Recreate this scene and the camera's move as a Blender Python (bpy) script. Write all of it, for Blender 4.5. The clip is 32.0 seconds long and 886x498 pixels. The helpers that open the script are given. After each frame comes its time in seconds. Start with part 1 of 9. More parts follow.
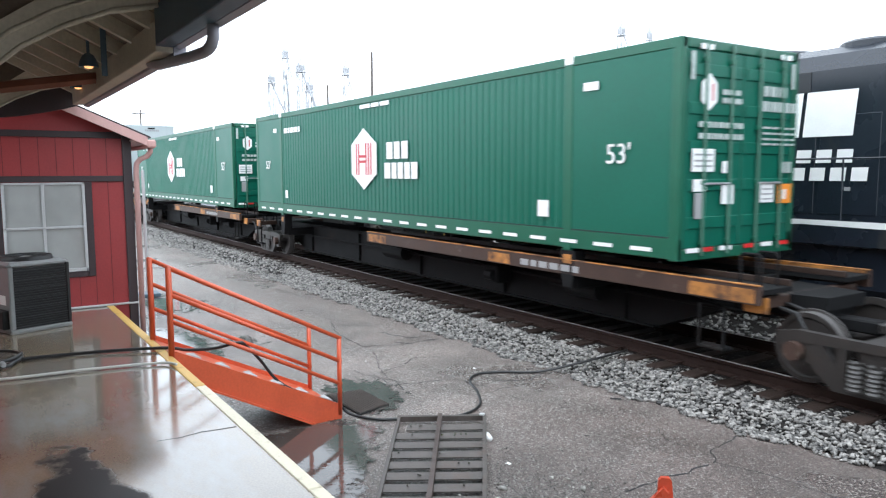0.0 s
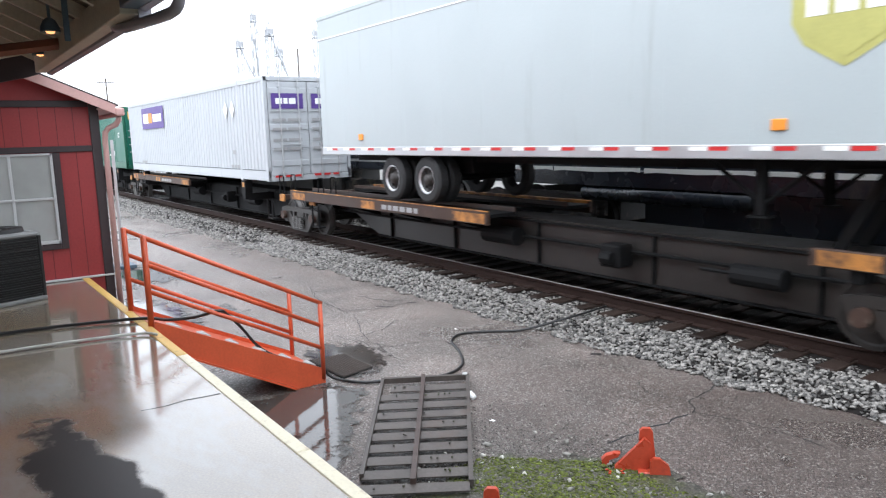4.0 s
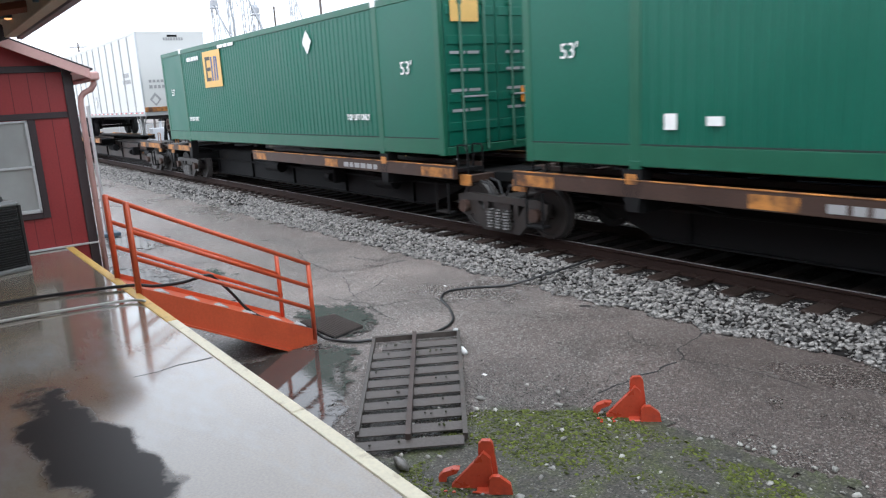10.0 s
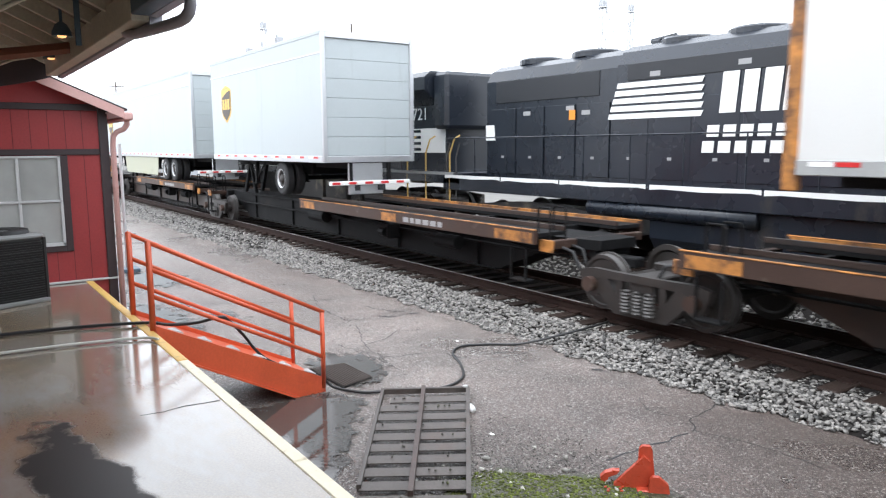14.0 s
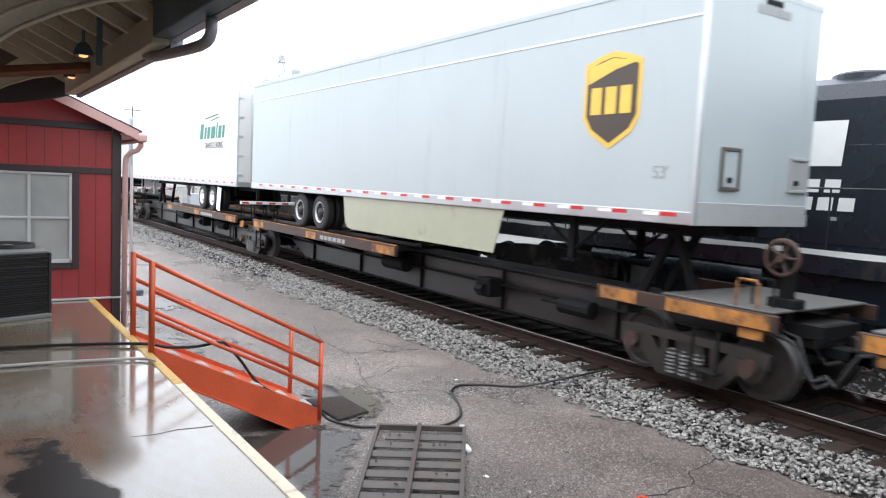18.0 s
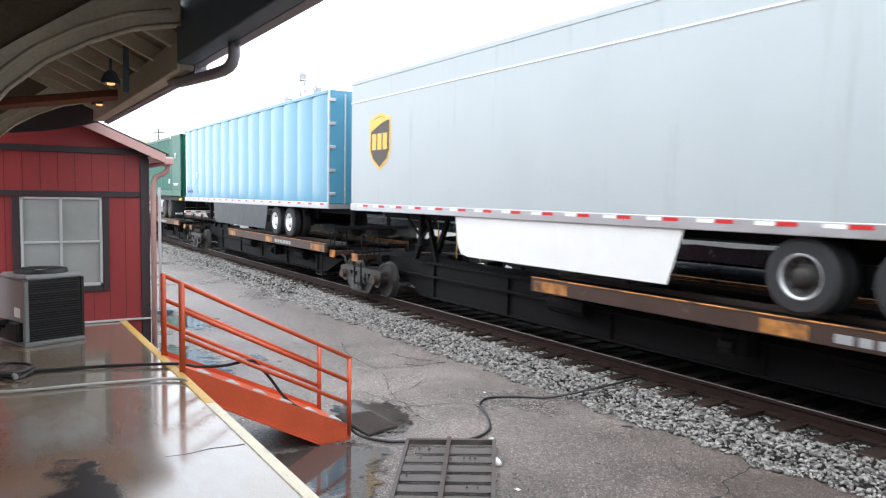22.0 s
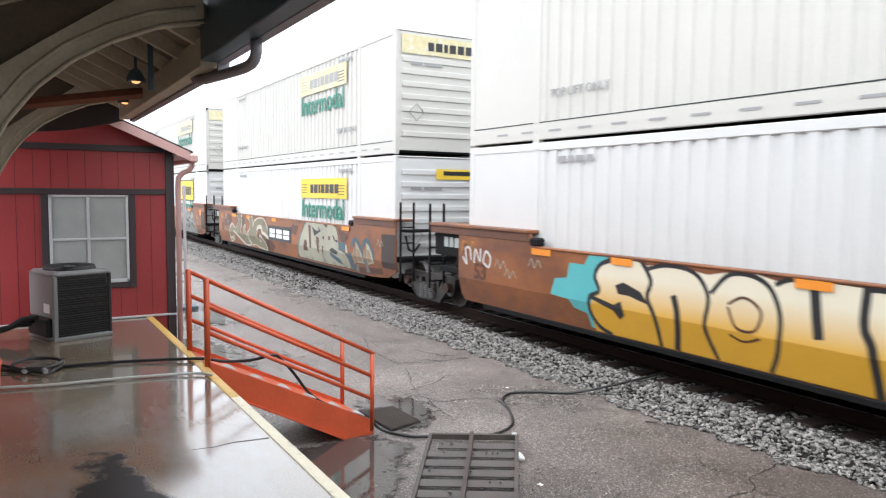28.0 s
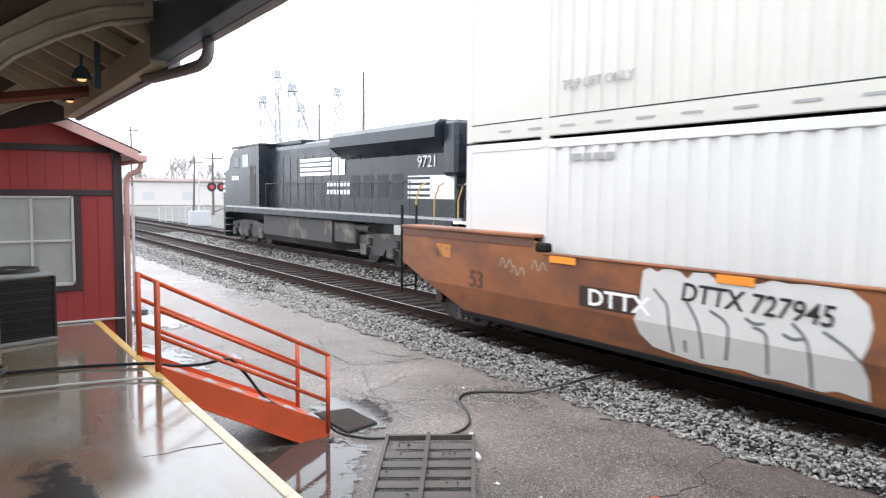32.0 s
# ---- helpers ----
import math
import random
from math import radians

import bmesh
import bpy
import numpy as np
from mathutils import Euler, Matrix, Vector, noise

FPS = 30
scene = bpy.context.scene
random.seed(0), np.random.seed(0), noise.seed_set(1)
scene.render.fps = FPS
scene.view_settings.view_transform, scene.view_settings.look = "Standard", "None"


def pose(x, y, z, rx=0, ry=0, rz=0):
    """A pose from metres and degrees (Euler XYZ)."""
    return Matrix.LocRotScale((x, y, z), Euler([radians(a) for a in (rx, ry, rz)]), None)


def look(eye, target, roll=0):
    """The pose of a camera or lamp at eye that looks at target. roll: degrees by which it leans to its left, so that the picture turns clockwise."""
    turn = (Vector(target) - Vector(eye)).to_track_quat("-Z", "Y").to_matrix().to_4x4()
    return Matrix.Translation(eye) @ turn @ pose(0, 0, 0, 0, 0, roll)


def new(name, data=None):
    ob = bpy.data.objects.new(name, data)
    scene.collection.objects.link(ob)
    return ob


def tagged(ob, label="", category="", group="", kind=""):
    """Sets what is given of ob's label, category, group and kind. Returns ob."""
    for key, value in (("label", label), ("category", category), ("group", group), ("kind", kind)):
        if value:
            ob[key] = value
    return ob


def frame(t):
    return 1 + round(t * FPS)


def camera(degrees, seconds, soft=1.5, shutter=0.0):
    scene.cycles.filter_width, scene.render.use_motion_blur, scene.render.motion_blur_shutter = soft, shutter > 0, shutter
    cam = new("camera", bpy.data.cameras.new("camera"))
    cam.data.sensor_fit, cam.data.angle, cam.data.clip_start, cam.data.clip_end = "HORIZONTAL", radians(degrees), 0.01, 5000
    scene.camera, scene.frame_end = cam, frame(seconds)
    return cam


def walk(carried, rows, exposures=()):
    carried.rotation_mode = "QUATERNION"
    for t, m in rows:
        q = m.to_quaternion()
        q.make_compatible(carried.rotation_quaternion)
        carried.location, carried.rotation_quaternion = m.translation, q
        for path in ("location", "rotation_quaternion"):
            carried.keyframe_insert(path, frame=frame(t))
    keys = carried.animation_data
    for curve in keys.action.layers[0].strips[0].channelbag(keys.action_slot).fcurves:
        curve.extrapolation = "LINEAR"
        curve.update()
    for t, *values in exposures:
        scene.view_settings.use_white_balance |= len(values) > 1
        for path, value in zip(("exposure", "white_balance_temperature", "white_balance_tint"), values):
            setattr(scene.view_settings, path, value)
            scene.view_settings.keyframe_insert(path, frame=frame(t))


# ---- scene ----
# World: x runs along the tracks in the train's direction, y across them away from the depot, z up; asphalt at z = 0.
cam = camera(62.93, 32.0, soft=1.2, shutter=0.2)
# seconds, eye x, y, z, yaw, pitch, lean
PATH = [
    (0.0, 0.022, 0.007, 2.816, 56.64, -6.00, -0.21),
    (0.5, 0.010, 0.001, 2.812, 56.23, -6.50, 0.04),
    (1.0, 0.014, 0.007, 2.816, 56.07, -6.61, 0.01),
    (1.5, 0.010, 0.008, 2.814, 55.92, -6.96, -0.22),
    (2.0, 0.006, 0.010, 2.817, 55.60, -7.15, -0.36),
    (2.5, 0.002, 0.007, 2.818, 55.20, -7.27, -0.68),
    (3.0, 0.004, 0.008, 2.801, 55.22, -7.65, -0.95),
    (3.5, 0.004, 0.010, 2.787, 55.20, -8.13, -1.13),
    (4.0, 0.001, -0.000, 2.795, 54.89, -8.93, -1.64),
    (4.5, 0.001, -0.002, 2.797, 54.70, -9.58, -1.98),
    (6.5, -0.019, 0.001, 2.788, 54.15, -10.27, -1.83),
    (7.0, -0.017, -0.005, 2.790, 54.11, -10.21, -1.60),
    (7.5, -0.016, 0.000, 2.797, 54.26, -10.35, -1.78),
    (8.0, -0.022, 0.004, 2.791, 54.18, -10.94, -2.31),
    (8.5, -0.017, 0.000, 2.788, 54.25, -11.46, -2.67),
    (9.0, -0.026, 0.006, 2.792, 54.16, -11.97, -2.82),
    (9.5, -0.027, 0.011, 2.786, 54.04, -11.88, -2.79),
    (10.0, -0.026, 0.005, 2.781, 53.96, -12.30, -3.28),
    (10.5, -0.032, -0.000, 2.785, 53.95, -13.55, -3.66),
    (11.0, -0.048, 0.010, 2.788, 54.01, -14.61, -3.77),
    (11.5, -0.047, 0.012, 2.788, 54.56, -14.22, -4.26),
    (12.0, -0.034, 0.008, 2.792, 54.48, -13.09, -4.41),
    (12.5, -0.022, 0.013, 2.795, 54.58, -11.05, -3.24),
    (13.0, -0.010, 0.007, 2.794, 54.70, -9.24, -1.00),
    (13.5, -0.003, -0.002, 2.798, 55.56, -8.19, 0.24),
    (14.0, 0.005, 0.004, 2.803, 55.19, -8.06, -0.29),
    (14.5, 0.007, 0.007, 2.805, 56.15, -7.69, -0.53),
    (16.5, -0.002, -0.006, 2.793, 55.02, -4.81, 2.25),
    (17.0, 0.000, -0.005, 2.790, 55.37, -4.68, 2.71),
    (17.5, 0.008, 0.008, 2.773, 55.75, -4.76, 2.59),
    (18.0, -0.003, 0.008, 2.780, 55.62, -5.02, 2.69),
    (18.5, 0.005, -0.007, 2.790, 55.37, -5.11, 2.63),
    (19.0, -0.009, -0.002, 2.786, 55.35, -5.18, 2.59),
    (19.5, -0.011, -0.002, 2.773, 56.06, -4.55, 3.30),
    (20.0, 0.006, -0.005, 2.780, 57.35, -3.99, 3.23),
    (20.5, 0.021, -0.002, 2.784, 57.70, -3.86, 2.21),
    (21.0, 0.017, 0.006, 2.784, 57.55, -4.02, 1.51),
    (21.5, 0.013, 0.006, 2.805, 57.49, -4.14, 1.15),
    (22.0, 0.014, 0.000, 2.798, 57.60, -4.15, 0.91),
    (22.5, 0.019, 0.003, 2.793, 57.56, -4.07, 1.10),
    (23.0, 0.014, 0.002, 2.801, 57.72, -4.36, 0.53),
    (23.5, 0.023, -0.012, 2.793, 57.53, -4.09, 0.38),
    (24.0, 0.019, -0.011, 2.801, 56.84, -4.19, -0.28),
    (24.5, 0.024, -0.010, 2.798, 56.63, -3.50, 0.24),
    (25.0, 0.019, 0.004, 2.806, 56.37, -3.14, 0.83),
    (25.5, 0.019, 0.006, 2.790, 57.71, -3.73, 0.55),
    (27.5, 0.022, 0.004, 2.787, 59.27, -4.60, 0.54),
    (28.0, 0.017, 0.001, 2.787, 59.35, -4.47, 0.54),
    (28.5, 0.024, 0.004, 2.793, 59.59, -4.62, 0.58),
    (29.0, 0.020, 0.002, 2.790, 59.73, -4.55, 0.82),
    (29.5, 0.020, 0.008, 2.795, 59.88, -4.53, 0.79),
    (30.0, 0.028, 0.002, 2.784, 59.97, -4.18, 0.98),
    (30.5, 0.026, 0.002, 2.786, 59.81, -4.24, 0.85),
    (31.0, 0.029, -0.001, 2.799, 58.94, -4.50, 0.64),
    (31.5, 0.024, -0.000, 2.797, 57.84, -4.48, 0.53),
    (32.0, 0.013, -0.007, 2.789, 55.79, -4.39, 0.52),
]


EXPOSURES = [(0.0, 1.07, 5900, 7), (4.0, 1.12, 6050, 10), (7.0, 0.94, 5950, 10), (11.0, 0.78, 6000, 10), (13.0, 1.17, 6150, 10), (15.0, 1.18, 6150, 10), (18.0, 1.10, 6150, 10), (24.0, 1.08, 6100, 9), (25.0, 0.90, 6050, 8), (28.0, 1.04, 6200, 10), (32.0, 1.12, 6200, 10)]
walk(cam, [(t, pose(x, y, z, 90 + p, 0, yaw) @ pose(0, 0, 0, 0, 0, lean)) for t, x, y, z, yaw, p, lean in PATH], EXPOSURES)

# ---- light: an even white overcast sky ----
world = bpy.data.worlds.new("overcast_sky")
scene.world = world
world.use_nodes = True
wn = world.node_tree.nodes
wl = world.node_tree.links
wn.clear()
sky = wn.new("ShaderNodeTexSky")
sky.sky_type, sky.sun_disc, sky.sun_elevation, sky.sun_rotation = "NISHITA", False, radians(55), radians(200)
sky.air_density, sky.dust_density = 1.0, 4.0
grey = wn.new("ShaderNodeHueSaturation")
grey.inputs["Saturation"].default_value = 0.1
cloud = wn.new("ShaderNodeMix")
cloud.data_type = "RGBA"
cloud.inputs[0].default_value = 0.75
cloud.inputs[7].default_value = (9.5, 9.8, 10.2, 1)
back = wn.new("ShaderNodeBackground")
back.inputs[1].default_value = 0.15
wout = wn.new("ShaderNodeOutputWorld")
wl.new(sky.outputs[0], grey.inputs["Color"])
wl.new(grey.outputs[0], cloud.inputs[6])
wl.new(cloud.outputs[2], back.inputs[0])
wl.new(back.outputs[0], wout.inputs[0])
sun = new("sun", bpy.data.lights.new("sun", "SUN"))
sun.data.energy, sun.data.angle, sun.data.color = 0.6, radians(30), (1.0, 0.97, 0.93)
sun.matrix_world = look((0, 0, 30), (0 - 8, 8, 0))

# ---- materials ----
def material(name, colour, rough=0.6, metal=0.0, vary=0.25, size=3.0, fine=40.0, bump=0.15, dirt=None, dirt_amount=0.0,
             dirt_size=1.2, dirt_stretch=(1, 1, 1), coat=0.0, spread=0.0, rough_vary=0.12, island=0.0, spec=0.5):
    """A painted or bare surface: two scales of tone, patches of dirt, fine relief. spread: tone differs from piece to piece."""
    m = bpy.data.materials.new(name)
    m.use_nodes = True
    n, l = m.node_tree.nodes, m.node_tree.links
    b = n["Principled BSDF"]
    b.inputs["Metallic"].default_value = metal
    b.inputs["Coat Weight"].default_value = coat
    b.inputs["Specular IOR Level"].default_value = spec
    b.inputs["Coat Roughness"].default_value = 0.08
    tc = n.new("ShaderNodeTexCoord")
    n1 = n.new("ShaderNodeTexNoise")
    n1.inputs["Scale"].default_value = size
    n1.inputs["Detail"].default_value = 4
    n2 = n.new("ShaderNodeTexNoise")
    n2.inputs["Scale"].default_value = fine
    n2.inputs["Detail"].default_value = 3
    l.new(tc.outputs["Object"], n1.inputs["Vector"])
    l.new(tc.outputs["Object"], n2.inputs["Vector"])
    add = n.new("ShaderNodeMath")
    add.operation = "MULTIPLY_ADD"
    add.inputs[1].default_value = 0.45
    l.new(n2.outputs[0], add.inputs[0])
    half = n.new("ShaderNodeMath")
    half.operation = "MULTIPLY"
    half.inputs[1].default_value = 0.55
    l.new(n1.outputs[0], half.inputs[0])
    l.new(half.outputs[0], add.inputs[2])
    ramp = n.new("ShaderNodeMapRange")
    ramp.inputs["From Min"].default_value, ramp.inputs["From Max"].default_value = 0.25, 0.75
    ramp.inputs["To Min"].default_value, ramp.inputs["To Max"].default_value = 1 - vary, 1 + vary
    l.new(add.outputs[0], ramp.inputs["Value"])
    tone = n.new("ShaderNodeVectorMath")
    tone.operation = "SCALE"
    tone.inputs[0].default_value = colour
    l.new(ramp.outputs[0], tone.inputs["Scale"])
    out = tone.outputs[0]
    if spread:
        info = n.new("ShaderNodeObjectInfo")
        sp = n.new("ShaderNodeMapRange")
        sp.inputs["To Min"].default_value, sp.inputs["To Max"].default_value = 1 - spread, 1 + spread
        l.new(info.outputs["Random"], sp.inputs["Value"])
        t2 = n.new("ShaderNodeVectorMath")
        t2.operation = "SCALE"
        l.new(out, t2.inputs[0])
        l.new(sp.outputs[0], t2.inputs["Scale"])
        out = t2.outputs[0]
    if island:
        geo = n.new("ShaderNodeNewGeometry")
        ip = n.new("ShaderNodeMapRange")
        ip.inputs["To Min"].default_value, ip.inputs["To Max"].default_value = 1 - island, 1 + island
        l.new(geo.outputs["Random Per Island"], ip.inputs["Value"])
        t3 = n.new("ShaderNodeVectorMath")
        t3.operation = "SCALE"
        l.new(out, t3.inputs[0])
        l.new(ip.outputs[0], t3.inputs["Scale"])
        out = t3.outputs[0]
    if dirt:
        mp = n.new("ShaderNodeMapping")
        mp.inputs["Scale"].default_value = dirt_stretch
        l.new(tc.outputs["Object"], mp.inputs["Vector"])
        n3 = n.new("ShaderNodeTexNoise")
        n3.inputs["Scale"].default_value = dirt_size
        n3.inputs["Detail"].default_value = 6
        n3.inputs["Roughness"].default_value = 0.65
        l.new(mp.outputs[0], n3.inputs["Vector"])
        dr = n.new("ShaderNodeMapRange")
        dr.inputs["From Min"].default_value, dr.inputs["From Max"].default_value = 0.72 - 0.4 * dirt_amount, 0.82 - 0.25 * dirt_amount
        l.new(n3.outputs[0], dr.inputs["Value"])
        mix = n.new("ShaderNodeMix")
        mix.data_type = "RGBA"
        l.new(dr.outputs[0], mix.inputs[0])
        l.new(out, mix.inputs[6])
        mix.inputs[7].default_value = (*dirt, 1)
        out = mix.outputs[2]
    l.new(out, b.inputs["Base Color"])
    rr = n.new("ShaderNodeMapRange")
    rr.inputs["To Min"].default_value, rr.inputs["To Max"].default_value = max(0.02, rough - rough_vary), min(1, rough + rough_vary)
    l.new(n1.outputs[0], rr.inputs["Value"])
    l.new(rr.outputs[0], b.inputs["Roughness"])
    if bump:
        bp = n.new("ShaderNodeBump")
        bp.inputs["Strength"].default_value = bump
        bp.inputs["Distance"].default_value = 0.01
        l.new(n2.outputs[0], bp.inputs["Height"])
        l.new(bp.outputs[0], b.inputs["Normal"])
    return m


def glowing(name, colour, strength):
    m = bpy.data.materials.new(name)
    m.use_nodes = True
    b = m.node_tree.nodes["Principled BSDF"]
    b.inputs["Base Color"].default_value = (*colour, 1)
    b.inputs["Emission Color"].default_value = (*colour, 1)
    b.inputs["Emission Strength"].default_value = strength
    return m


def wet_ground(name, dry, wet, puddle_z, grain, grain_size, lo, hi):
    """Ground that is dark and shiny where water lies, in patches of a noise field."""
    m = material(name, dry, 0.40, vary=0.45, size=0.9, fine=grain_size, bump=grain, dirt=tuple(0.62 * c for c in dry), dirt_amount=0.5, dirt_size=1.1)
    n, l = m.node_tree.nodes, m.node_tree.links
    b = n["Principled BSDF"]
    base = b.inputs["Base Color"].links[0].from_socket
    rough = b.inputs["Roughness"].links[0].from_socket
    tc = n.new("ShaderNodeTexCoord")
    nz = n.new("ShaderNodeTexNoise")
    nz.inputs["Scale"].default_value = 0.55
    nz.inputs["Detail"].default_value = 5
    l.new(tc.outputs["Object"], nz.inputs["Vector"])
    r = n.new("ShaderNodeMapRange")
    r.inputs["From Min"].default_value, r.inputs["From Max"].default_value = lo, hi
    l.new(nz.outputs[0], r.inputs["Value"])
    mix = n.new("ShaderNodeMix")
    mix.data_type = "RGBA"
    l.new(r.outputs[0], mix.inputs[0])
    l.new(base, mix.inputs[6])
    mix.inputs[7].default_value = (*wet, 1)
    l.new(mix.outputs[2], b.inputs["Base Color"])
    mr = n.new("ShaderNodeMix")
    l.new(r.outputs[0], mr.inputs[0])
    l.new(rough, mr.inputs[2])
    mr.inputs[3].default_value = puddle_z
    l.new(mr.outputs[0], b.inputs["Roughness"])
    return m


def two_tone(name, low, high, z0, z1):
    m = material(name, low, 0.5, vary=0.08, bump=0)
    n, l = m.node_tree.nodes, m.node_tree.links
    b = n["Principled BSDF"]
    base = b.inputs["Base Color"].links[0].from_socket
    tc = n.new("ShaderNodeTexCoord")
    sp = n.new("ShaderNodeSeparateXYZ")
    l.new(tc.outputs["Object"], sp.inputs[0])
    r = n.new("ShaderNodeMapRange")
    r.inputs["From Min"].default_value, r.inputs["From Max"].default_value = z0, z1
    l.new(sp.outputs[2], r.inputs["Value"])
    mix = n.new("ShaderNodeMix")
    mix.data_type = "RGBA"
    l.new(r.outputs[0], mix.inputs[0])
    l.new(base, mix.inputs[6])
    mix.inputs[7].default_value = (*high, 1)
    l.new(mix.outputs[2], b.inputs["Base Color"])
    return m


def stained_concrete(name):
    """Wet brown concrete with a water film, and one dark ragged stain."""
    m = material(name, (0.200, 0.155, 0.105), 0.15, vary=0.4, size=1.1, fine=70, bump=0.012, coat=0.35, dirt=(0.235, 0.215, 0.192), dirt_amount=0.62, dirt_size=0.9, dirt_stretch=(0.7, 1.6, 1), rough_vary=0.07, spec=1.0)
    n, l = m.node_tree.nodes, m.node_tree.links
    b = n["Principled BSDF"]
    b.inputs["Coat Roughness"].default_value = 0.07
    base = b.inputs["Base Color"].links[0].from_socket
    rough = b.inputs["Roughness"].links[0].from_socket
    tc = n.new("ShaderNodeTexCoord")
    mp = n.new("ShaderNodeMapping")
    mp.vector_type = "TEXTURE"
    mp.inputs["Location"].default_value = (-4.10, 0.53, 1.0)
    mp.inputs["Rotation"].default_value = (0, 0, radians(7))
    mp.inputs["Scale"].default_value = (1.04, 0.25, 50)
    l.new(tc.outputs["Object"], mp.inputs["Vector"])
    ln = n.new("ShaderNodeVectorMath")
    ln.operation = "LENGTH"
    l.new(mp.outputs[0], ln.inputs[0])
    nz = n.new("ShaderNodeTexNoise")
    nz.inputs["Scale"].default_value, nz.inputs["Detail"].default_value, nz.inputs["Roughness"].default_value = 3.0, 5, 0.55
    l.new(tc.outputs["Object"], nz.inputs["Vector"])
    ad = n.new("ShaderNodeMath")
    ad.operation = "MULTIPLY_ADD"
    ad.inputs[1].default_value = 1.5
    l.new(nz.outputs[0], ad.inputs[0])
    l.new(ln.outputs["Value"], ad.inputs[2])
    rg = n.new("ShaderNodeMapRange")
    rg.inputs["From Min"].default_value, rg.inputs["From Max"].default_value = 1.80, 1.60
    l.new(ad.outputs[0], rg.inputs["Value"])
    mix = n.new("ShaderNodeMix")
    mix.data_type = "RGBA"
    l.new(rg.outputs[0], mix.inputs[0])
    l.new(base, mix.inputs[6])
    mix.inputs[7].default_value = (0.016, 0.013, 0.012, 1)
    l.new(mix.outputs[2], b.inputs["Base Color"])
    mr = n.new("ShaderNodeMix")
    l.new(rg.outputs[0], mr.inputs[0])
    l.new(rough, mr.inputs[2])
    mr.inputs[3].default_value = 0.42
    l.new(mr.outputs[0], b.inputs["Roughness"])
    gl = n.new("ShaderNodeMapRange")
    gl.inputs["To Min"].default_value, gl.inputs["To Max"].default_value = 1.0, 0.22
    l.new(rg.outputs[0], gl.inputs["Value"])
    l.new(gl.outputs[0], b.inputs["Specular IOR Level"])
    film = n.new("ShaderNodeMapRange")
    film.inputs["To Min"].default_value, film.inputs["To Max"].default_value = 0.45, 0.0
    l.new(rg.outputs[0], film.inputs["Value"])
    l.new(film.outputs[0], b.inputs["Coat Weight"])
    return m


def paled_for_sheen(m, x0, x1, tint):
    """A greyer stretch of paving, its wet sheen put into the paler colour, that gives way along x with a ragged border.
    """
    n, l = m.node_tree.nodes, m.node_tree.links
    b = n["Principled BSDF"]
    base = b.inputs["Base Color"].links[0].from_socket
    tc = n.new("ShaderNodeTexCoord")
    sp = n.new("ShaderNodeSeparateXYZ")
    l.new(tc.outputs["Object"], sp.inputs[0])
    nz = n.new("ShaderNodeTexNoise")
    nz.inputs["Scale"].default_value, nz.inputs["Detail"].default_value = 0.8, 5
    l.new(tc.outputs["Object"], nz.inputs["Vector"])
    ad = n.new("ShaderNodeMath")
    ad.operation = "MULTIPLY_ADD"
    ad.inputs[1].default_value = 5.0
    l.new(nz.outputs[0], ad.inputs[0])
    l.new(sp.outputs[0], ad.inputs[2])
    rg = n.new("ShaderNodeMapRange")
    rg.inputs["From Min"].default_value, rg.inputs["From Max"].default_value = x0 + 2.5, x1 + 2.5
    l.new(ad.outputs[0], rg.inputs["Value"])
    sc = n.new("ShaderNodeVectorMath")
    sc.operation = "MULTIPLY"
    l.new(base, sc.inputs[0])
    sc.inputs[1].default_value = tint
    mix = n.new("ShaderNodeMix")
    mix.data_type = "RGBA"
    l.new(rg.outputs[0], mix.inputs[0])
    l.new(sc.outputs[0], mix.inputs[6])
    l.new(base, mix.inputs[7])
    l.new(mix.outputs[2], b.inputs["Base Color"])
    return m


def speckled(m, scale, share, light, amount):
    """Adds exposed pale grains to a ground material: single cells of a fine mosaic."""
    n, l = m.node_tree.nodes, m.node_tree.links
    b = n["Principled BSDF"]
    base = b.inputs["Base Color"].links[0].from_socket
    tc = n.new("ShaderNodeTexCoord")
    vo = n.new("ShaderNodeTexVoronoi")
    vo.inputs["Scale"].default_value = scale
    l.new(tc.outputs["Object"], vo.inputs["Vector"])
    sp = n.new("ShaderNodeSeparateXYZ")
    l.new(vo.outputs["Color"], sp.inputs[0])
    rg = n.new("ShaderNodeMapRange")
    rg.inputs["From Min"].default_value, rg.inputs["From Max"].default_value = 1 - share, 1.0
    rg.inputs["To Max"].default_value = amount
    l.new(sp.outputs[0], rg.inputs["Value"])
    dk = n.new("ShaderNodeMapRange")
    dk.inputs["To Min"].default_value, dk.inputs["To Max"].default_value = 0.4, 1.6
    l.new(sp.outputs[1], dk.inputs["Value"])
    sc = n.new("ShaderNodeVectorMath")
    sc.operation = "SCALE"
    l.new(base, sc.inputs[0])
    l.new(dk.outputs[0], sc.inputs["Scale"])
    mix = n.new("ShaderNodeMix")
    mix.data_type = "RGBA"
    l.new(rg.outputs[0], mix.inputs[0])
    l.new(sc.outputs[0], mix.inputs[6])
    mix.inputs[7].default_value = (*light, 1)
    l.new(mix.outputs[2], b.inputs["Base Color"])
    return m


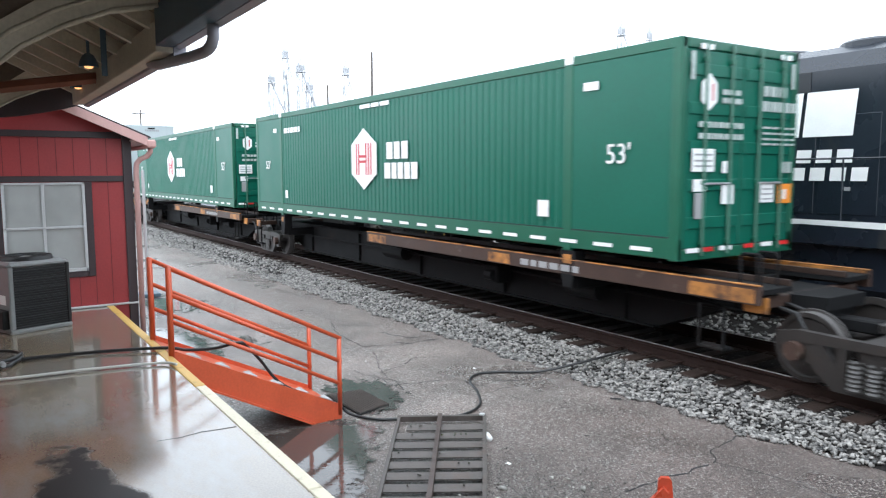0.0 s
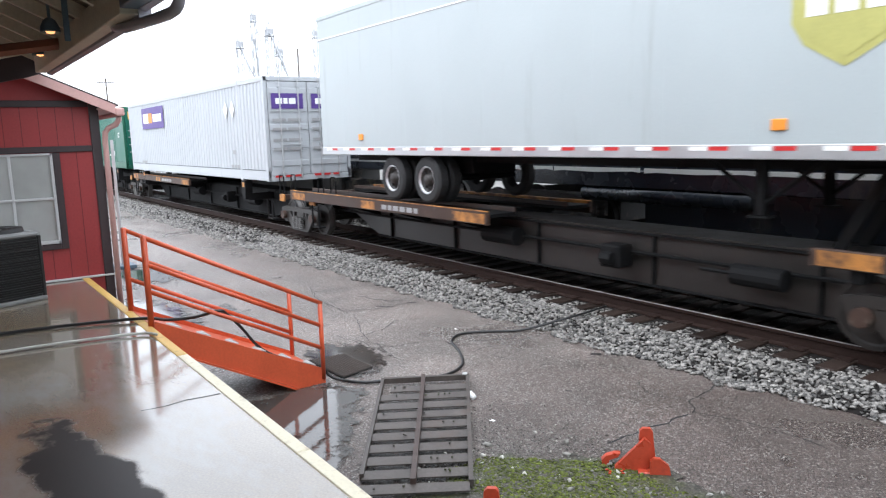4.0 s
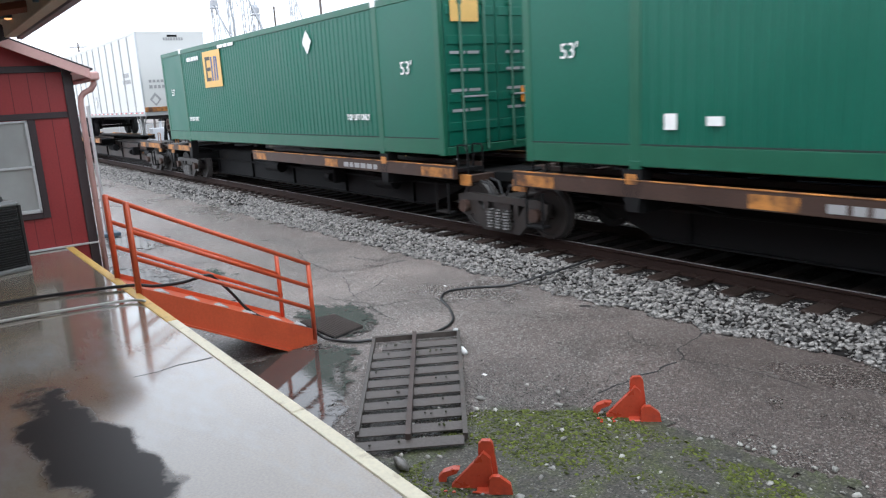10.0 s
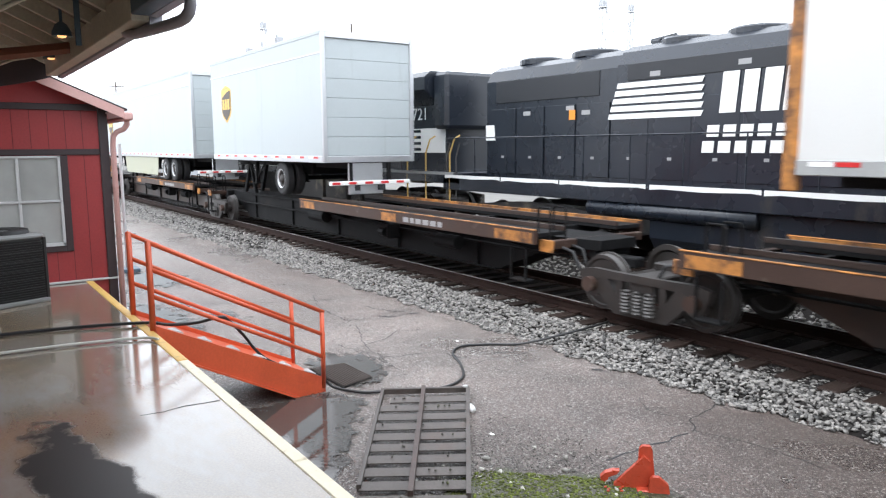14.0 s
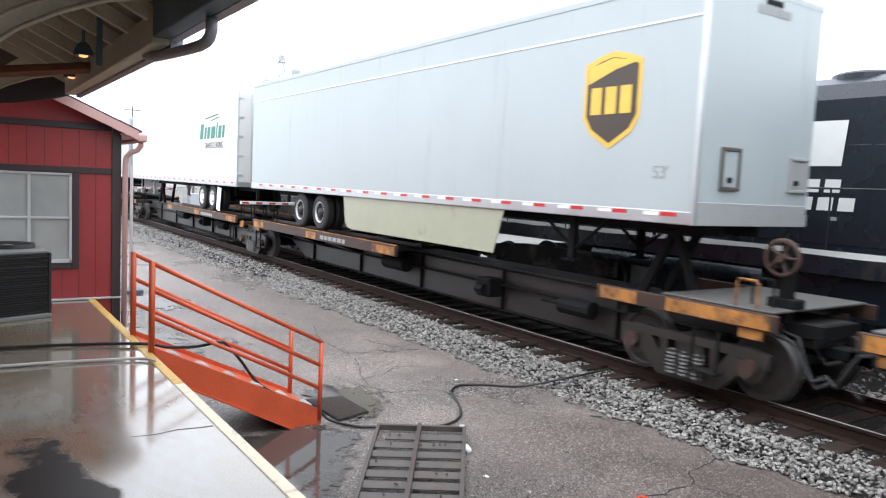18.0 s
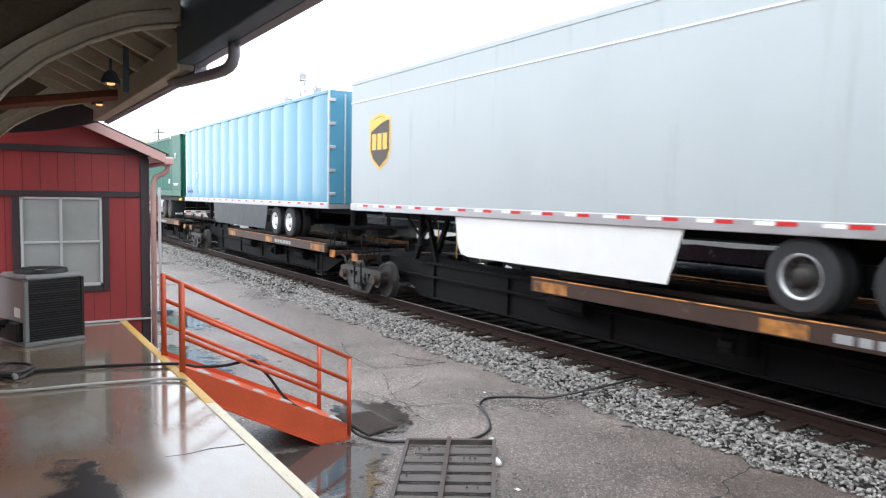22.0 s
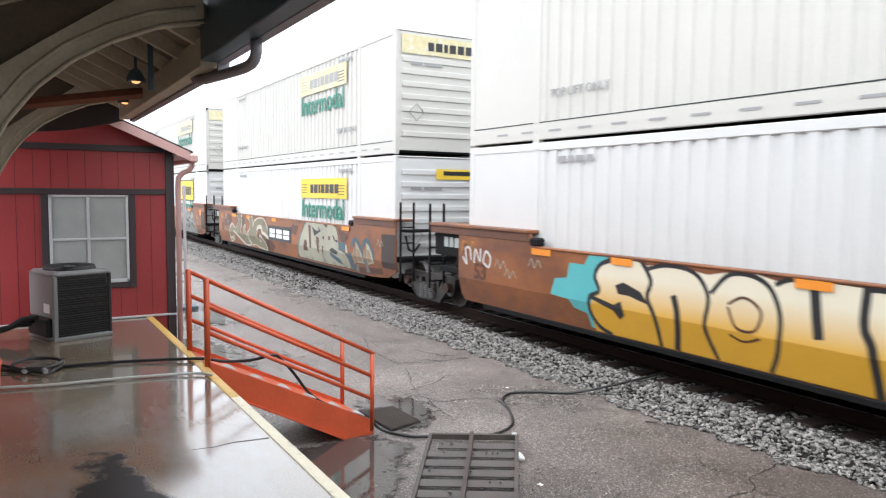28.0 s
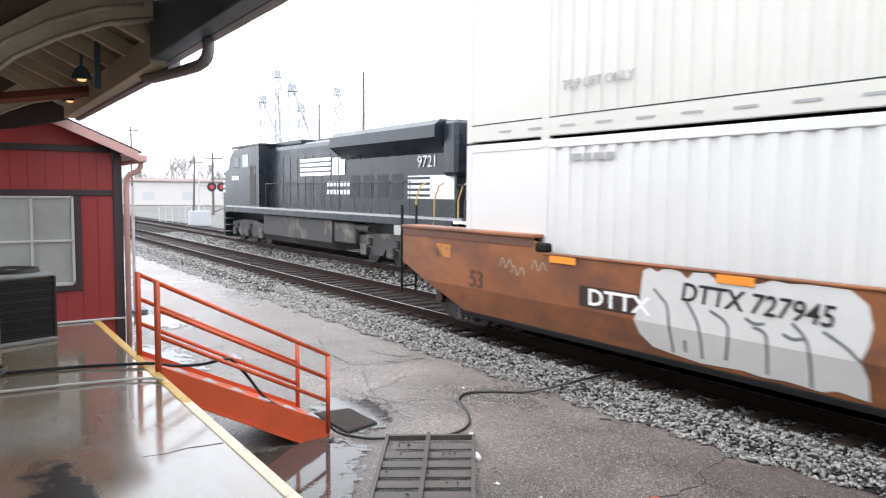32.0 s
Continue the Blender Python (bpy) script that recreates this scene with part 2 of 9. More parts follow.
GREEN = material("green_container_paint", (0.005, 0.106, 0.067), 0.42, vary=0.12, size=0.8, fine=25, bump=0.05, dirt=(0.014, 0.085, 0.05), dirt_amount=0.16, dirt_stretch=(2, 2, 0.4), spec=0.40)
GREEN_FRAME = material("green_frame_paint", (0.010, 0.10, 0.056), 0.42, vary=0.16, bump=0.05)
SILVER = material("silver_container_paint", (0.44, 0.46, 0.48), 0.45, vary=0.08, size=0.8, bump=0.05, dirt=(0.3, 0.3, 0.3), dirt_amount=0.25, dirt_stretch=(3, 3, 0.4))
GREY_TRAILER = material("pale_grey_trailer_paint", (0.40, 0.44, 0.447), 0.4, vary=0.07, size=0.7, bump=0.02, dirt=(0.34, 0.365, 0.365), dirt_amount=0.3, dirt_stretch=(3, 3, 0.25))
WHITE_TRAILER = material("white_trailer_paint", (0.62, 0.62, 0.60), 0.4, vary=0.04, size=0.7, bump=0.02, dirt=(0.52, 0.50, 0.45), dirt_amount=0.2, dirt_stretch=(3, 3, 0.3))
BLUE_TRAILER = material("sky_blue_trailer_paint", (0.080, 0.262, 0.385), 0.14, vary=0.12, size=0.5, bump=0.02, dirt=(0.10, 0.32, 0.47), dirt_amount=0.3, dirt_stretch=(1.6, 1.6, 0.25))
WHITE_BOX = material("white_container_paint", (0.64, 0.637, 0.62), 0.5, vary=0.06, size=0.8, bump=0.03, dirt=(0.60, 0.59, 0.56), dirt_amount=0.2, dirt_stretch=(3, 3, 0.3))
CREAM_BOX = material("weathered_cream_container_paint", (0.56, 0.545, 0.50), 0.5, vary=0.07, size=0.8, bump=0.03, dirt=(0.46, 0.38, 0.28), dirt_amount=0.16, dirt_stretch=(3, 3, 0.4))
WHITE_PAINT = material("white_marking_paint", (0.82, 0.82, 0.80), 0.5, vary=0.06, bump=0)
BLACK_PAINT = material("black_marking_paint", (0.02, 0.02, 0.022), 0.5, vary=0.1, bump=0)
RED_PAINT = material("red_marking_paint", (0.50, 0.04, 0.05), 0.5, vary=0.1, bump=0)
YELLOW_PAINT = material("yellow_marking_paint", (0.80, 0.55, 0.04), 0.5, vary=0.08, bump=0)
PALE_YELLOW = material("faded_yellow_marking_paint", (0.64, 0.57, 0.33), 0.6, vary=0.2, size=8, bump=0, dirt=(0.7, 0.68, 0.6), dirt_amount=0.5, dirt_size=5)
SAND_PAINT = material("ochre_panel_paint", (0.68, 0.42, 0.12), 0.5, vary=0.1, bump=0)
NAVY_PAINT = material("navy_marking_paint", (0.03, 0.08, 0.25), 0.5, vary=0.1, bump=0)
PURPLE_PAINT = material("purple_panel_paint", (0.08, 0.04, 0.22), 0.5, vary=0.1, bump=0)
ORANGE_MARK = material("orange_marking_paint", (0.80, 0.28, 0.03), 0.5, vary=0.1, bump=0)
TEAL_MARK = material("green_lettering_paint", (0.016, 0.19, 0.13), 0.5, vary=0.08, bump=0)
BROWN_MARK = material("dark_brown_shield_paint", (0.045, 0.03, 0.02), 0.45, vary=0.1, bump=0)
GOLD_MARK = material("gold_shield_paint", (0.72, 0.45, 0.06), 0.4, vary=0.15, size=2, bump=0)
OLIVE_MARK = material("faded_olive_shield_paint", (0.42, 0.40, 0.12), 0.5, vary=0.15, bump=0)
GREY_MARK = material("grey_marking_paint", (0.32, 0.32, 0.32), 0.55, vary=0.1, bump=0)
ALLOY = material("brushed_aluminium", (0.55, 0.56, 0.57), 0.42, metal=0.8, vary=0.1, bump=0.03)
STEEL_DARK = material("grimy_dark_steel", (0.0075, 0.0075, 0.008), 0.75, vary=0.4, size=2, bump=0.2, dirt=(0.016, 0.012, 0.010), dirt_amount=0.35, spec=0.2)
STOP_RED = material("glossy_red_orange_bracket_paint", (0.44, 0.060, 0.028), 0.3, vary=0.2, size=6, bump=0.06, dirt=(0.32, 0.05, 0.03), dirt_amount=0.35, dirt_size=8)
SILL_BROWN = material("grimy_brown_sill_paint", (0.036, 0.020, 0.014), 0.55, vary=0.35, size=0.7, bump=0.15, dirt=(0.018, 0.015, 0.014), dirt_amount=0.5, dirt_size=0.8)
DECK_RUST = material("rusty_brown_deck_paint", (0.047, 0.024, 0.016), 0.6, vary=0.45, size=2.5, bump=0.25, dirt=(0.13, 0.105, 0.085), dirt_amount=0.28, dirt_size=3.0)
DECK_ORANGE = material("worn_orange_edge_paint", (0.46, 0.190, 0.040), 0.6, vary=0.35, size=3, bump=0.2, dirt=(0.075, 0.036, 0.020), dirt_amount=0.78, dirt_size=3.2)
WELL_PAINT = material("brown_orange_well_paint", (0.255, 0.092, 0.032), 0.5, vary=0.4, size=1.2, bump=0.12, dirt=(0.15, 0.062, 0.034), dirt_amount=0.7, dirt_stretch=(0.8, 1.5, 1.3))
PLATE_GREY = material("scuffed_walkway_plate", (0.105, 0.10, 0.096), 0.5, vary=0.3, size=2, bump=0.2, dirt=(0.07, 0.06, 0.05), dirt_amount=0.35)
PALE_TEXT = material("weathered_stencil_paint", (0.42, 0.47, 0.44), 0.5, vary=0.2, size=8, bump=0)
WHEEL_STEEL = material("worn_wheel_steel", (0.026, 0.0215, 0.019), 0.55, vary=0.4, size=4, bump=0.1, dirt=(0.016, 0.013, 0.012), dirt_amount=0.55, dirt_size=3)
WHEEL_TREAD = material("worn_wheel_tread", (0.10, 0.094, 0.09), 0.4, metal=0.4, vary=0.2, bump=0.03)
SPRING_STEEL = material("dusty_coil_spring", (0.075, 0.071, 0.067), 0.5, vary=0.2, size=6, bump=0.05)
# dark colour for the shadow line over a container's bottom rail
LEDGE_SHADE = material("ledge_shade_strip", (0.018, 0.024, 0.022), 0.7, vary=0.3, bump=0)
TRUCK_STEEL = material("oily_cast_steel", (0.026, 0.0225, 0.0205), 0.45, vary=0.35, size=3, bump=0.15, dirt=(0.036, 0.025, 0.019), dirt_amount=0.4, dirt_size=3)
TREAD_STEEL = material("polished_rail_steel", (0.50, 0.48, 0.47), 0.45, metal=0.35, vary=0.15, bump=0.02)
RUBBER = material("black_tyre_rubber", (0.02, 0.02, 0.021), 0.75, vary=0.3, bump=0.2)
RIM_WHITE = material("white_wheel_rim_paint", (0.7, 0.7, 0.68), 0.45, vary=0.1, bump=0.03, dirt=(0.25, 0.2, 0.16), dirt_amount=0.3, dirt_size=6)
SKIRT_CREAM = material("yellowed_side_skirt_plastic", (0.37, 0.375, 0.275), 0.5, vary=0.1, bump=0.03, dirt=(0.24, 0.225, 0.165), dirt_amount=0.35)
SKIRT_DARK = material("dark_navy_side_skirt_plastic", (0.010, 0.013, 0.020), 0.35, vary=0.2, bump=0.03)
# neutral tan, chosen to keep bounced light from turning red
DEPOT_WALL = material("neutral_tan_wall", (0.22, 0.19, 0.155), 0.6, vary=0.2, size=2, bump=0.1)
SKIRT_WHITE = material("white_side_skirt_plastic", (0.75, 0.75, 0.73), 0.45, vary=0.06, bump=0.03)
LOCO_BLACK = material("black_locomotive_paint", (0.014, 0.018, 0.026), 0.27, vary=0.3, size=1, bump=0.05, dirt=(0.045, 0.043, 0.04), dirt_amount=0.35, dirt_stretch=(1, 1, 0.5))
LOCO_GREY = material("dusty_underframe_paint", (0.050, 0.047, 0.046), 0.7, vary=0.3, size=2, bump=0.2, dirt=(0.2, 0.17, 0.13), dirt_amount=0.5)
GRILLE_DARK = material("dark_grille_steel", (0.016, 0.018, 0.022), 0.5, vary=0.2, bump=0.1)
ROD_GREEN = material("weathered_green_lock_rod", (0.07, 0.17, 0.12), 0.4, vary=0.2, bump=0.03)
POST_BROWN = material("grimy_brown_grey_steel", (0.085, 0.070, 0.060), 0.55, vary=0.3, size=3, bump=0.1, dirt=(0.03, 0.025, 0.022), dirt_amount=0.4)
POST_GREY = material("galvanised_side_post", (0.34, 0.345, 0.34), 0.45, vary=0.12, bump=0.04)
LOCO_GLASS = material("dark_cab_glass", (0.02, 0.025, 0.03), 0.08, vary=0.1, bump=0)
HANDRAIL_YELLOW = material("yellow_ochre_handrail_paint", (0.50, 0.33, 0.10), 0.5, vary=0.15, bump=0.05)
# asphalt at low x is greyer, and brightened to hold its wet sheen
ASPHALT = paled_for_sheen(speckled(wet_ground("wet_asphalt", (0.093, 0.071, 0.062), (0.066, 0.052, 0.046), 0.20, 1.0, 90, 0.42, 0.70), 75, 0.20, (0.36, 0.34, 0.31), 0.75), -7.5, -4.0, (1.75, 1.85, 1.9))
# near-black: shade in the gaps and under the train is in this colour
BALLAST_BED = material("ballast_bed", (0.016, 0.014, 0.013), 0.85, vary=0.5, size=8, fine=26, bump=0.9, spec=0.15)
STONE = material("ballast_stone", (0.170, 0.161, 0.149), 0.33, vary=0.4, size=14, fine=50, bump=0.5, island=0.9)
# oily stones, darkened further to hold the shade under passing cars
SHADED_OILY_STONE = material("shaded_oily_stone", (0.026, 0.022, 0.020), 0.5, vary=0.3, size=6, fine=30, bump=0.3, island=0.6, spec=0.15)
PEBBLE = material("pale_pebble", (0.34, 0.33, 0.30), 0.6, vary=0.25, size=8, bump=0.3, island=0.5)
TIE_WOOD = material("creosoted_tie_timber", (0.024, 0.0165, 0.0135), 0.5, vary=0.4, size=3, bump=0.35, dirt=(0.05, 0.036, 0.028), dirt_amount=0.3, spread=0.35, spec=0.15)
RAIL_RUST = material("rusty_rail_side", (0.026, 0.015, 0.012), 0.75, vary=0.3, bump=0.2, spec=0.15)
CONCRETE = stained_concrete("wet_stained_concrete")
CONCRETE_FACE = material("platform_face_concrete", (0.16, 0.15, 0.14), 0.8, vary=0.3, bump=0.3, dirt=(0.06, 0.055, 0.05), dirt_amount=0.5)
YELLOW_EDGE = material("cream_platform_edge_paint", (0.74, 0.67, 0.50), 0.5, vary=0.15, size=5, bump=0.1, dirt=(0.42, 0.34, 0.22), dirt_amount=0.4, dirt_size=7)
DEEP_YELLOW_EDGE = material("yellow_platform_edge_paint", (0.66, 0.42, 0.11), 0.5, vary=0.15, size=5, bump=0.1, dirt=(0.30, 0.20, 0.09), dirt_amount=0.45, dirt_size=5)
RAMP_ORANGE = material("glossy_orange_ramp_paint", (0.58, 0.095, 0.034), 0.35, vary=0.18, size=3, bump=0.05, dirt=(0.42, 0.06, 0.025), dirt_amount=0.35)
BARN_RED = material("barn_red_siding_paint", (0.30, 0.030, 0.031), 0.5, vary=0.18, size=2, bump=0.08, dirt=(0.24, 0.03, 0.03), dirt_amount=0.3, dirt_stretch=(2, 2, 0.3))
# darker copy of the siding red, for shade in the board grooves
GROOVE_SHADE_RED = material("shadowy_siding_groove_red", (0.13, 0.014, 0.015), 0.6, vary=0.15, bump=0)
TRIM_DARK = material("dark_brown_trim_paint", (0.035, 0.022, 0.024), 0.5, vary=0.2, bump=0.08)
TRIM_PINK = material("faded_pinkish_fascia_paint", (0.55, 0.33, 0.30), 0.5, vary=0.1, bump=0.08)
FRAME_GREY = material("aluminium_window_frame", (0.5, 0.5, 0.5), 0.4, vary=0.08, bump=0.02)
PANE = material("curtained_window_pane", (0.34, 0.345, 0.33), 0.12, vary=0.2, size=1.6, fine=3, bump=0)
BRACKET = material("beige_painted_bracket_timber", (0.60, 0.54, 0.43), 0.6, vary=0.2, size=3, bump=0.15)
CEIL_WOOD = material("brown_ceiling_boards", (0.23, 0.18, 0.135), 0.7, vary=0.25, size=2, bump=0.15)
SPANDREL_BROWN = material("dark_brown_spandrel_boards", (0.16, 0.12, 0.09), 0.7, vary=0.25, size=2, bump=0.15)
EAVE_DARK = material("dark_slate_fascia_paint", (0.085, 0.130, 0.172), 0.5, vary=0.15, bump=0.05)
GUTTER = material("mauve_grey_gutter_paint", (0.33, 0.32, 0.36), 0.45, vary=0.12, bump=0.05)
BEAM_RED = material("oxide_red_beam_paint", (0.22, 0.08, 0.045), 0.6, vary=0.15, bump=0.1)
AC_GREY = material("grey_condenser_casing", (0.21, 0.213, 0.208), 0.45, vary=0.1, bump=0.04)
AC_BLACK = material("black_condenser_louvre", (0.012, 0.012, 0.012), 0.55, vary=0.2, bump=0.05)
GRATE_STEEL = material("weathered_grate_steel", (0.078, 0.066, 0.059), 0.5, metal=0.2, vary=0.35, size=5, bump=0.25, dirt=(0.09, 0.05, 0.035), dirt_amount=0.4)
AC_BAND = material("dull_condenser_band", (0.05, 0.05, 0.05), 0.5, vary=0.1, bump=0)
GRATE_BAR = material("rusty_grate_bar", (0.062, 0.042, 0.036), 0.5, metal=0.2, vary=0.35, size=5, bump=0.25)
HOSE_BLACK = material("black_rubber_hose", (0.018, 0.018, 0.019), 0.4, vary=0.2, bump=0.05)
HOSE_WHITE = material("white_vinyl_hose", (0.55, 0.54, 0.5), 0.45, vary=0.12, bump=0.05)
MOSS = material("moss_clump", (0.076, 0.092, 0.012), 0.9, vary=0.5, size=12, bump=0.5, island=0.6)
PUDDLE = material("standing_rain_water", (0.062, 0.054, 0.049), 0.04, vary=0.3, size=2, fine=22, bump=0.05, rough_vary=0.03)
GRAFFITI_CREAM = material("cream_spray_paint", (0.50, 0.46, 0.37), 0.5, vary=0.1, bump=0)
GRAFFITI_OLIVE = material("olive_grey_spray_paint", (0.175, 0.158, 0.098), 0.5, vary=0.25, size=1.5, bump=0, dirt=(0.11, 0.085, 0.055), dirt_amount=0.5, dirt_size=2.5)
GRAFFITI_PALE = material("pale_grey_green_spray_paint", (0.34, 0.33, 0.25), 0.5, vary=0.3, size=1.2, bump=0, dirt=(0.13, 0.13, 0.11), dirt_amount=0.4, dirt_size=2)
GRAFFITI_GREY = material("grey_spray_paint", (0.22, 0.23, 0.21), 0.5, vary=0.25, size=1.2, bump=0, dirt=(0.1, 0.1, 0.09), dirt_amount=0.4, dirt_size=2)
GRAFFITI_WHITE = material("white_spray_paint", (0.60, 0.59, 0.57), 0.5, vary=0.08, bump=0)
GRAFFITI_GOLD_FILL = two_tone("gold_to_cream_spray_fill", (0.66, 0.36, 0.03), (0.74, 0.68, 0.52), 1.10, 1.60)
GRAFFITI_SLATE = material("slate_grey_spray_paint", (0.16, 0.17, 0.165), 0.5, vary=0.2, size=1.5, bump=0)
GRAFFITI_BLUE = material("faded_blue_spray_paint", (0.055, 0.10, 0.125), 0.5, vary=0.3, size=2, bump=0)
GRAFFITI_TAN = material("tan_spray_paint", (0.30, 0.20, 0.12), 0.5, vary=0.3, size=2, bump=0)
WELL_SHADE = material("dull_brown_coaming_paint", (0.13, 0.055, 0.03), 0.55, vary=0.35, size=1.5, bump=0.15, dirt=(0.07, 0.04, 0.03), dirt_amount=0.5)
GRAFFITI_TEAL = material("turquoise_spray_paint", (0.10, 0.42, 0.43), 0.5, vary=0.12, bump=0)
GRAFFITI_RUST = material("dark_rust_spray_paint", (0.09, 0.035, 0.02), 0.5, vary=0.2, bump=0)
SOIL = speckled(material("damp_mossy_soil", (0.046, 0.041, 0.032), 0.6, vary=0.45, size=5, fine=45, bump=0.8, dirt=(0.046, 0.058, 0.010), dirt_amount=0.62, dirt_size=2.6), 70, 0.16, (0.25, 0.24, 0.21), 0.5)
# distance haze is put into the pale steel and twig colours
FAR_GREY = material("haze_paled_steel", (0.45, 0.46, 0.48), 0.8, vary=0.1, bump=0)
FAR_TREE = material("haze_paled_twigs", (0.30, 0.28, 0.27), 0.9, vary=0.2, bump=0)
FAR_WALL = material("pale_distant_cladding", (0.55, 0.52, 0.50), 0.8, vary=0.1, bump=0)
POLE_WOOD = material("weathered_pole_timber", (0.13, 0.11, 0.10), 0.85, vary=0.25, bump=0.2)
WARM_BULB = glowing("warm_bulb_glow", (1.0, 0.48, 0.18), 0.7)
RED_REFLECTOR = material("red_reflective_tape", (0.55, 0.03, 0.03), 0.35, vary=0.1, bump=0)
WHITE_REFLECTOR = material("white_reflective_tape", (0.85, 0.85, 0.83), 0.35, vary=0.05, bump=0)


# ---- mesh helpers ----
class Shape:
    """Collects vertices and faces of one part."""

    def __init__(self):
        self.v, self.f = [], []

    def add(self, verts, faces):
        k = len(self.v)
        self.v += [tuple(p) for p in verts]
        self.f += [[k + i for i in q] for q in faces]
        return self

    def box(self, x0, x1, y0, y1, z0, z1):
        return self.add([(x, y, z) for x in (x0, x1) for y in (y0, y1) for z in (z0, z1)],
                        [(0, 1, 3, 2), (4, 6, 7, 5), (0, 4, 5, 1), (2, 3, 7, 6), (0, 2, 6, 4), (1, 5, 7, 3)])

    def soft(self, x0, x1, y0, y1, z0, z1, c=0.01):
        """A box with chamfered edges."""
        lo, hi = (x0, y0, z0), (x1, y1, z1)
        v, idx = [], {}
        for sx in (0, 1):
            for sy in (0, 1):
                for sz in (0, 1):
                    s = (sx, sy, sz)
                    for a in range(3):
                        p = []
                        for k in range(3):
                            e = hi[k] if s[k] else lo[k]
                            p.append(e if k == a else e + (-c if s[k] else c))
                        idx[s, a] = len(v)
                        v.append(p)
        f = []
        for a in range(3):
            b, d = (a + 1) % 3, (a + 2) % 3
            for side in (0, 1):
                q = []
                for sb, sd in ((0, 0), (1, 0), (1, 1), (0, 1)):
                    s = [0, 0, 0]
                    s[a], s[b], s[d] = side, sb, sd
                    q.append(idx[tuple(s), a])
                f.append(q if side else q[::-1])
            for sb in (0, 1):
                for sd in (0, 1):
                    s0, s1 = [0, 0, 0], [0, 0, 0]
                    s0[b] = s1[b] = sb
                    s0[d] = s1[d] = sd
                    s1[a] = 1
                    q = [idx[tuple(s0), b], idx[tuple(s1), b], idx[tuple(s1), d], idx[tuple(s0), d]]
                    f.append(q if sb != sd else q[::-1])
        for s in ((x, y, z) for x in (0, 1) for y in (0, 1) for z in (0, 1)):
            q = [idx[s, 0], idx[s, 1], idx[s, 2]]
            f.append(q if sum(s) % 2 else q[::-1])
        return self.add(v, f)

    def prism(self, poly, axis, lo, hi):
        """poly: points in the two other axes, in order xyz; extruded along axis from lo to hi."""
        def at(p, h):
            return {"x": (h, p[0], p[1]), "y": (p[0], h, p[1]), "z": (p[0], p[1], h)}[axis]
        n = len(poly)
        return self.add([at(p, lo) for p in poly] + [at(p, hi) for p in poly],
                        [list(range(n))[::-1], list(range(n, 2 * n))] + [(i, (i + 1) % n, n + (i + 1) % n, n + i) for i in range(n)])

    def rod(self, a, b, r, n=10, r2=None):
        a, b = Vector(a), Vector(b)
        d = (b - a).normalized()
        u = d.orthogonal().normalized()
        w = d.cross(u)
        r2 = r if r2 is None else r2
        v = [a + (u * math.cos(6.2832 * i / n) + w * math.sin(6.2832 * i / n)) * r for i in range(n)]
        v += [b + (u * math.cos(6.2832 * i / n) + w * math.sin(6.2832 * i / n)) * r2 for i in range(n)]
        return self.add(v, [list(range(n))[::-1], list(range(n, 2 * n))] + [(i, (i + 1) % n, n + (i + 1) % n, n + i) for i in range(n)])

    def tube(self, pts, r, n=8):
        """A round tube along a line of points."""
        pts = [Vector(p) for p in pts]
        rings, up = [], None
        for i, p in enumerate(pts):
            d = (pts[min(i + 1, len(pts) - 1)] - pts[max(i - 1, 0)]).normalized()
            u = d.orthogonal().normalized() if up is None else (up - d * up.dot(d)).normalized()
            up = u
            w = d.cross(u)
            rings += [p + (u * math.cos(6.2832 * k / n) + w * math.sin(6.2832 * k / n)) * r for k in range(n)]
        m = len(pts)
        f = [(i * n + k, i * n + (k + 1) % n, (i + 1) * n + (k + 1) % n, (i + 1) * n + k) for i in range(m - 1) for k in range(n)]
        return self.add(rings, f + [list(range(n))[::-1], list(range((m - 1) * n, m * n))])

    def lathe(self, profile, centre, axis="y", n=24):
        """profile: (along, radius) pairs turned round an axis through centre."""
        cx, cy, cz = centre
        v = []
        for al, r in profile:
            for k in range(n):
                c, s = r * math.cos(6.2832 * k / n), r * math.sin(6.2832 * k / n)
                v.append({"y": (cx + c, cy + al, cz + s), "x": (cx + al, cy + c, cz + s), "z": (cx + c, cy + s, cz + al)}[axis])
        m = len(profile)
        return self.add(v, [(i * n + k, i * n + (k + 1) % n, (i + 1) * n + (k + 1) % n, (i + 1) * n + k) for i in range(m - 1) for k in range(n)])

    def mesh(self, name):
        me = bpy.data.meshes.new(name)
        me.from_pydata(self.v, [], self.f)
        b = bmesh.new()
        b.from_mesh(me)
        bmesh.ops.recalc_face_normals(b, faces=b.faces)
        b.to_mesh(me)
        b.free()
        return me


def part(name, shape, mat, parent=None, label="", smooth=False):
    me = shape if isinstance(shape, bpy.types.Mesh) else shape.mesh(name)
    if not me.materials:
        me.materials.append(mat)
    if smooth:
        me.polygons.foreach_set("use_smooth", [True] * len(me.polygons))
    ob = new(name, me)
    if parent is not None:
        ob.parent = parent
    if label:
        tagged(ob, label)
    return ob


def thing(name, label, category, group="", m=None, kind=""):
    ob = new(name)
    ob.empty_display_size = 0.2
    if m is not None:
        ob.matrix_world = m
    return tagged(ob, label, category, group, kind)


LETTER_MESHES = {}


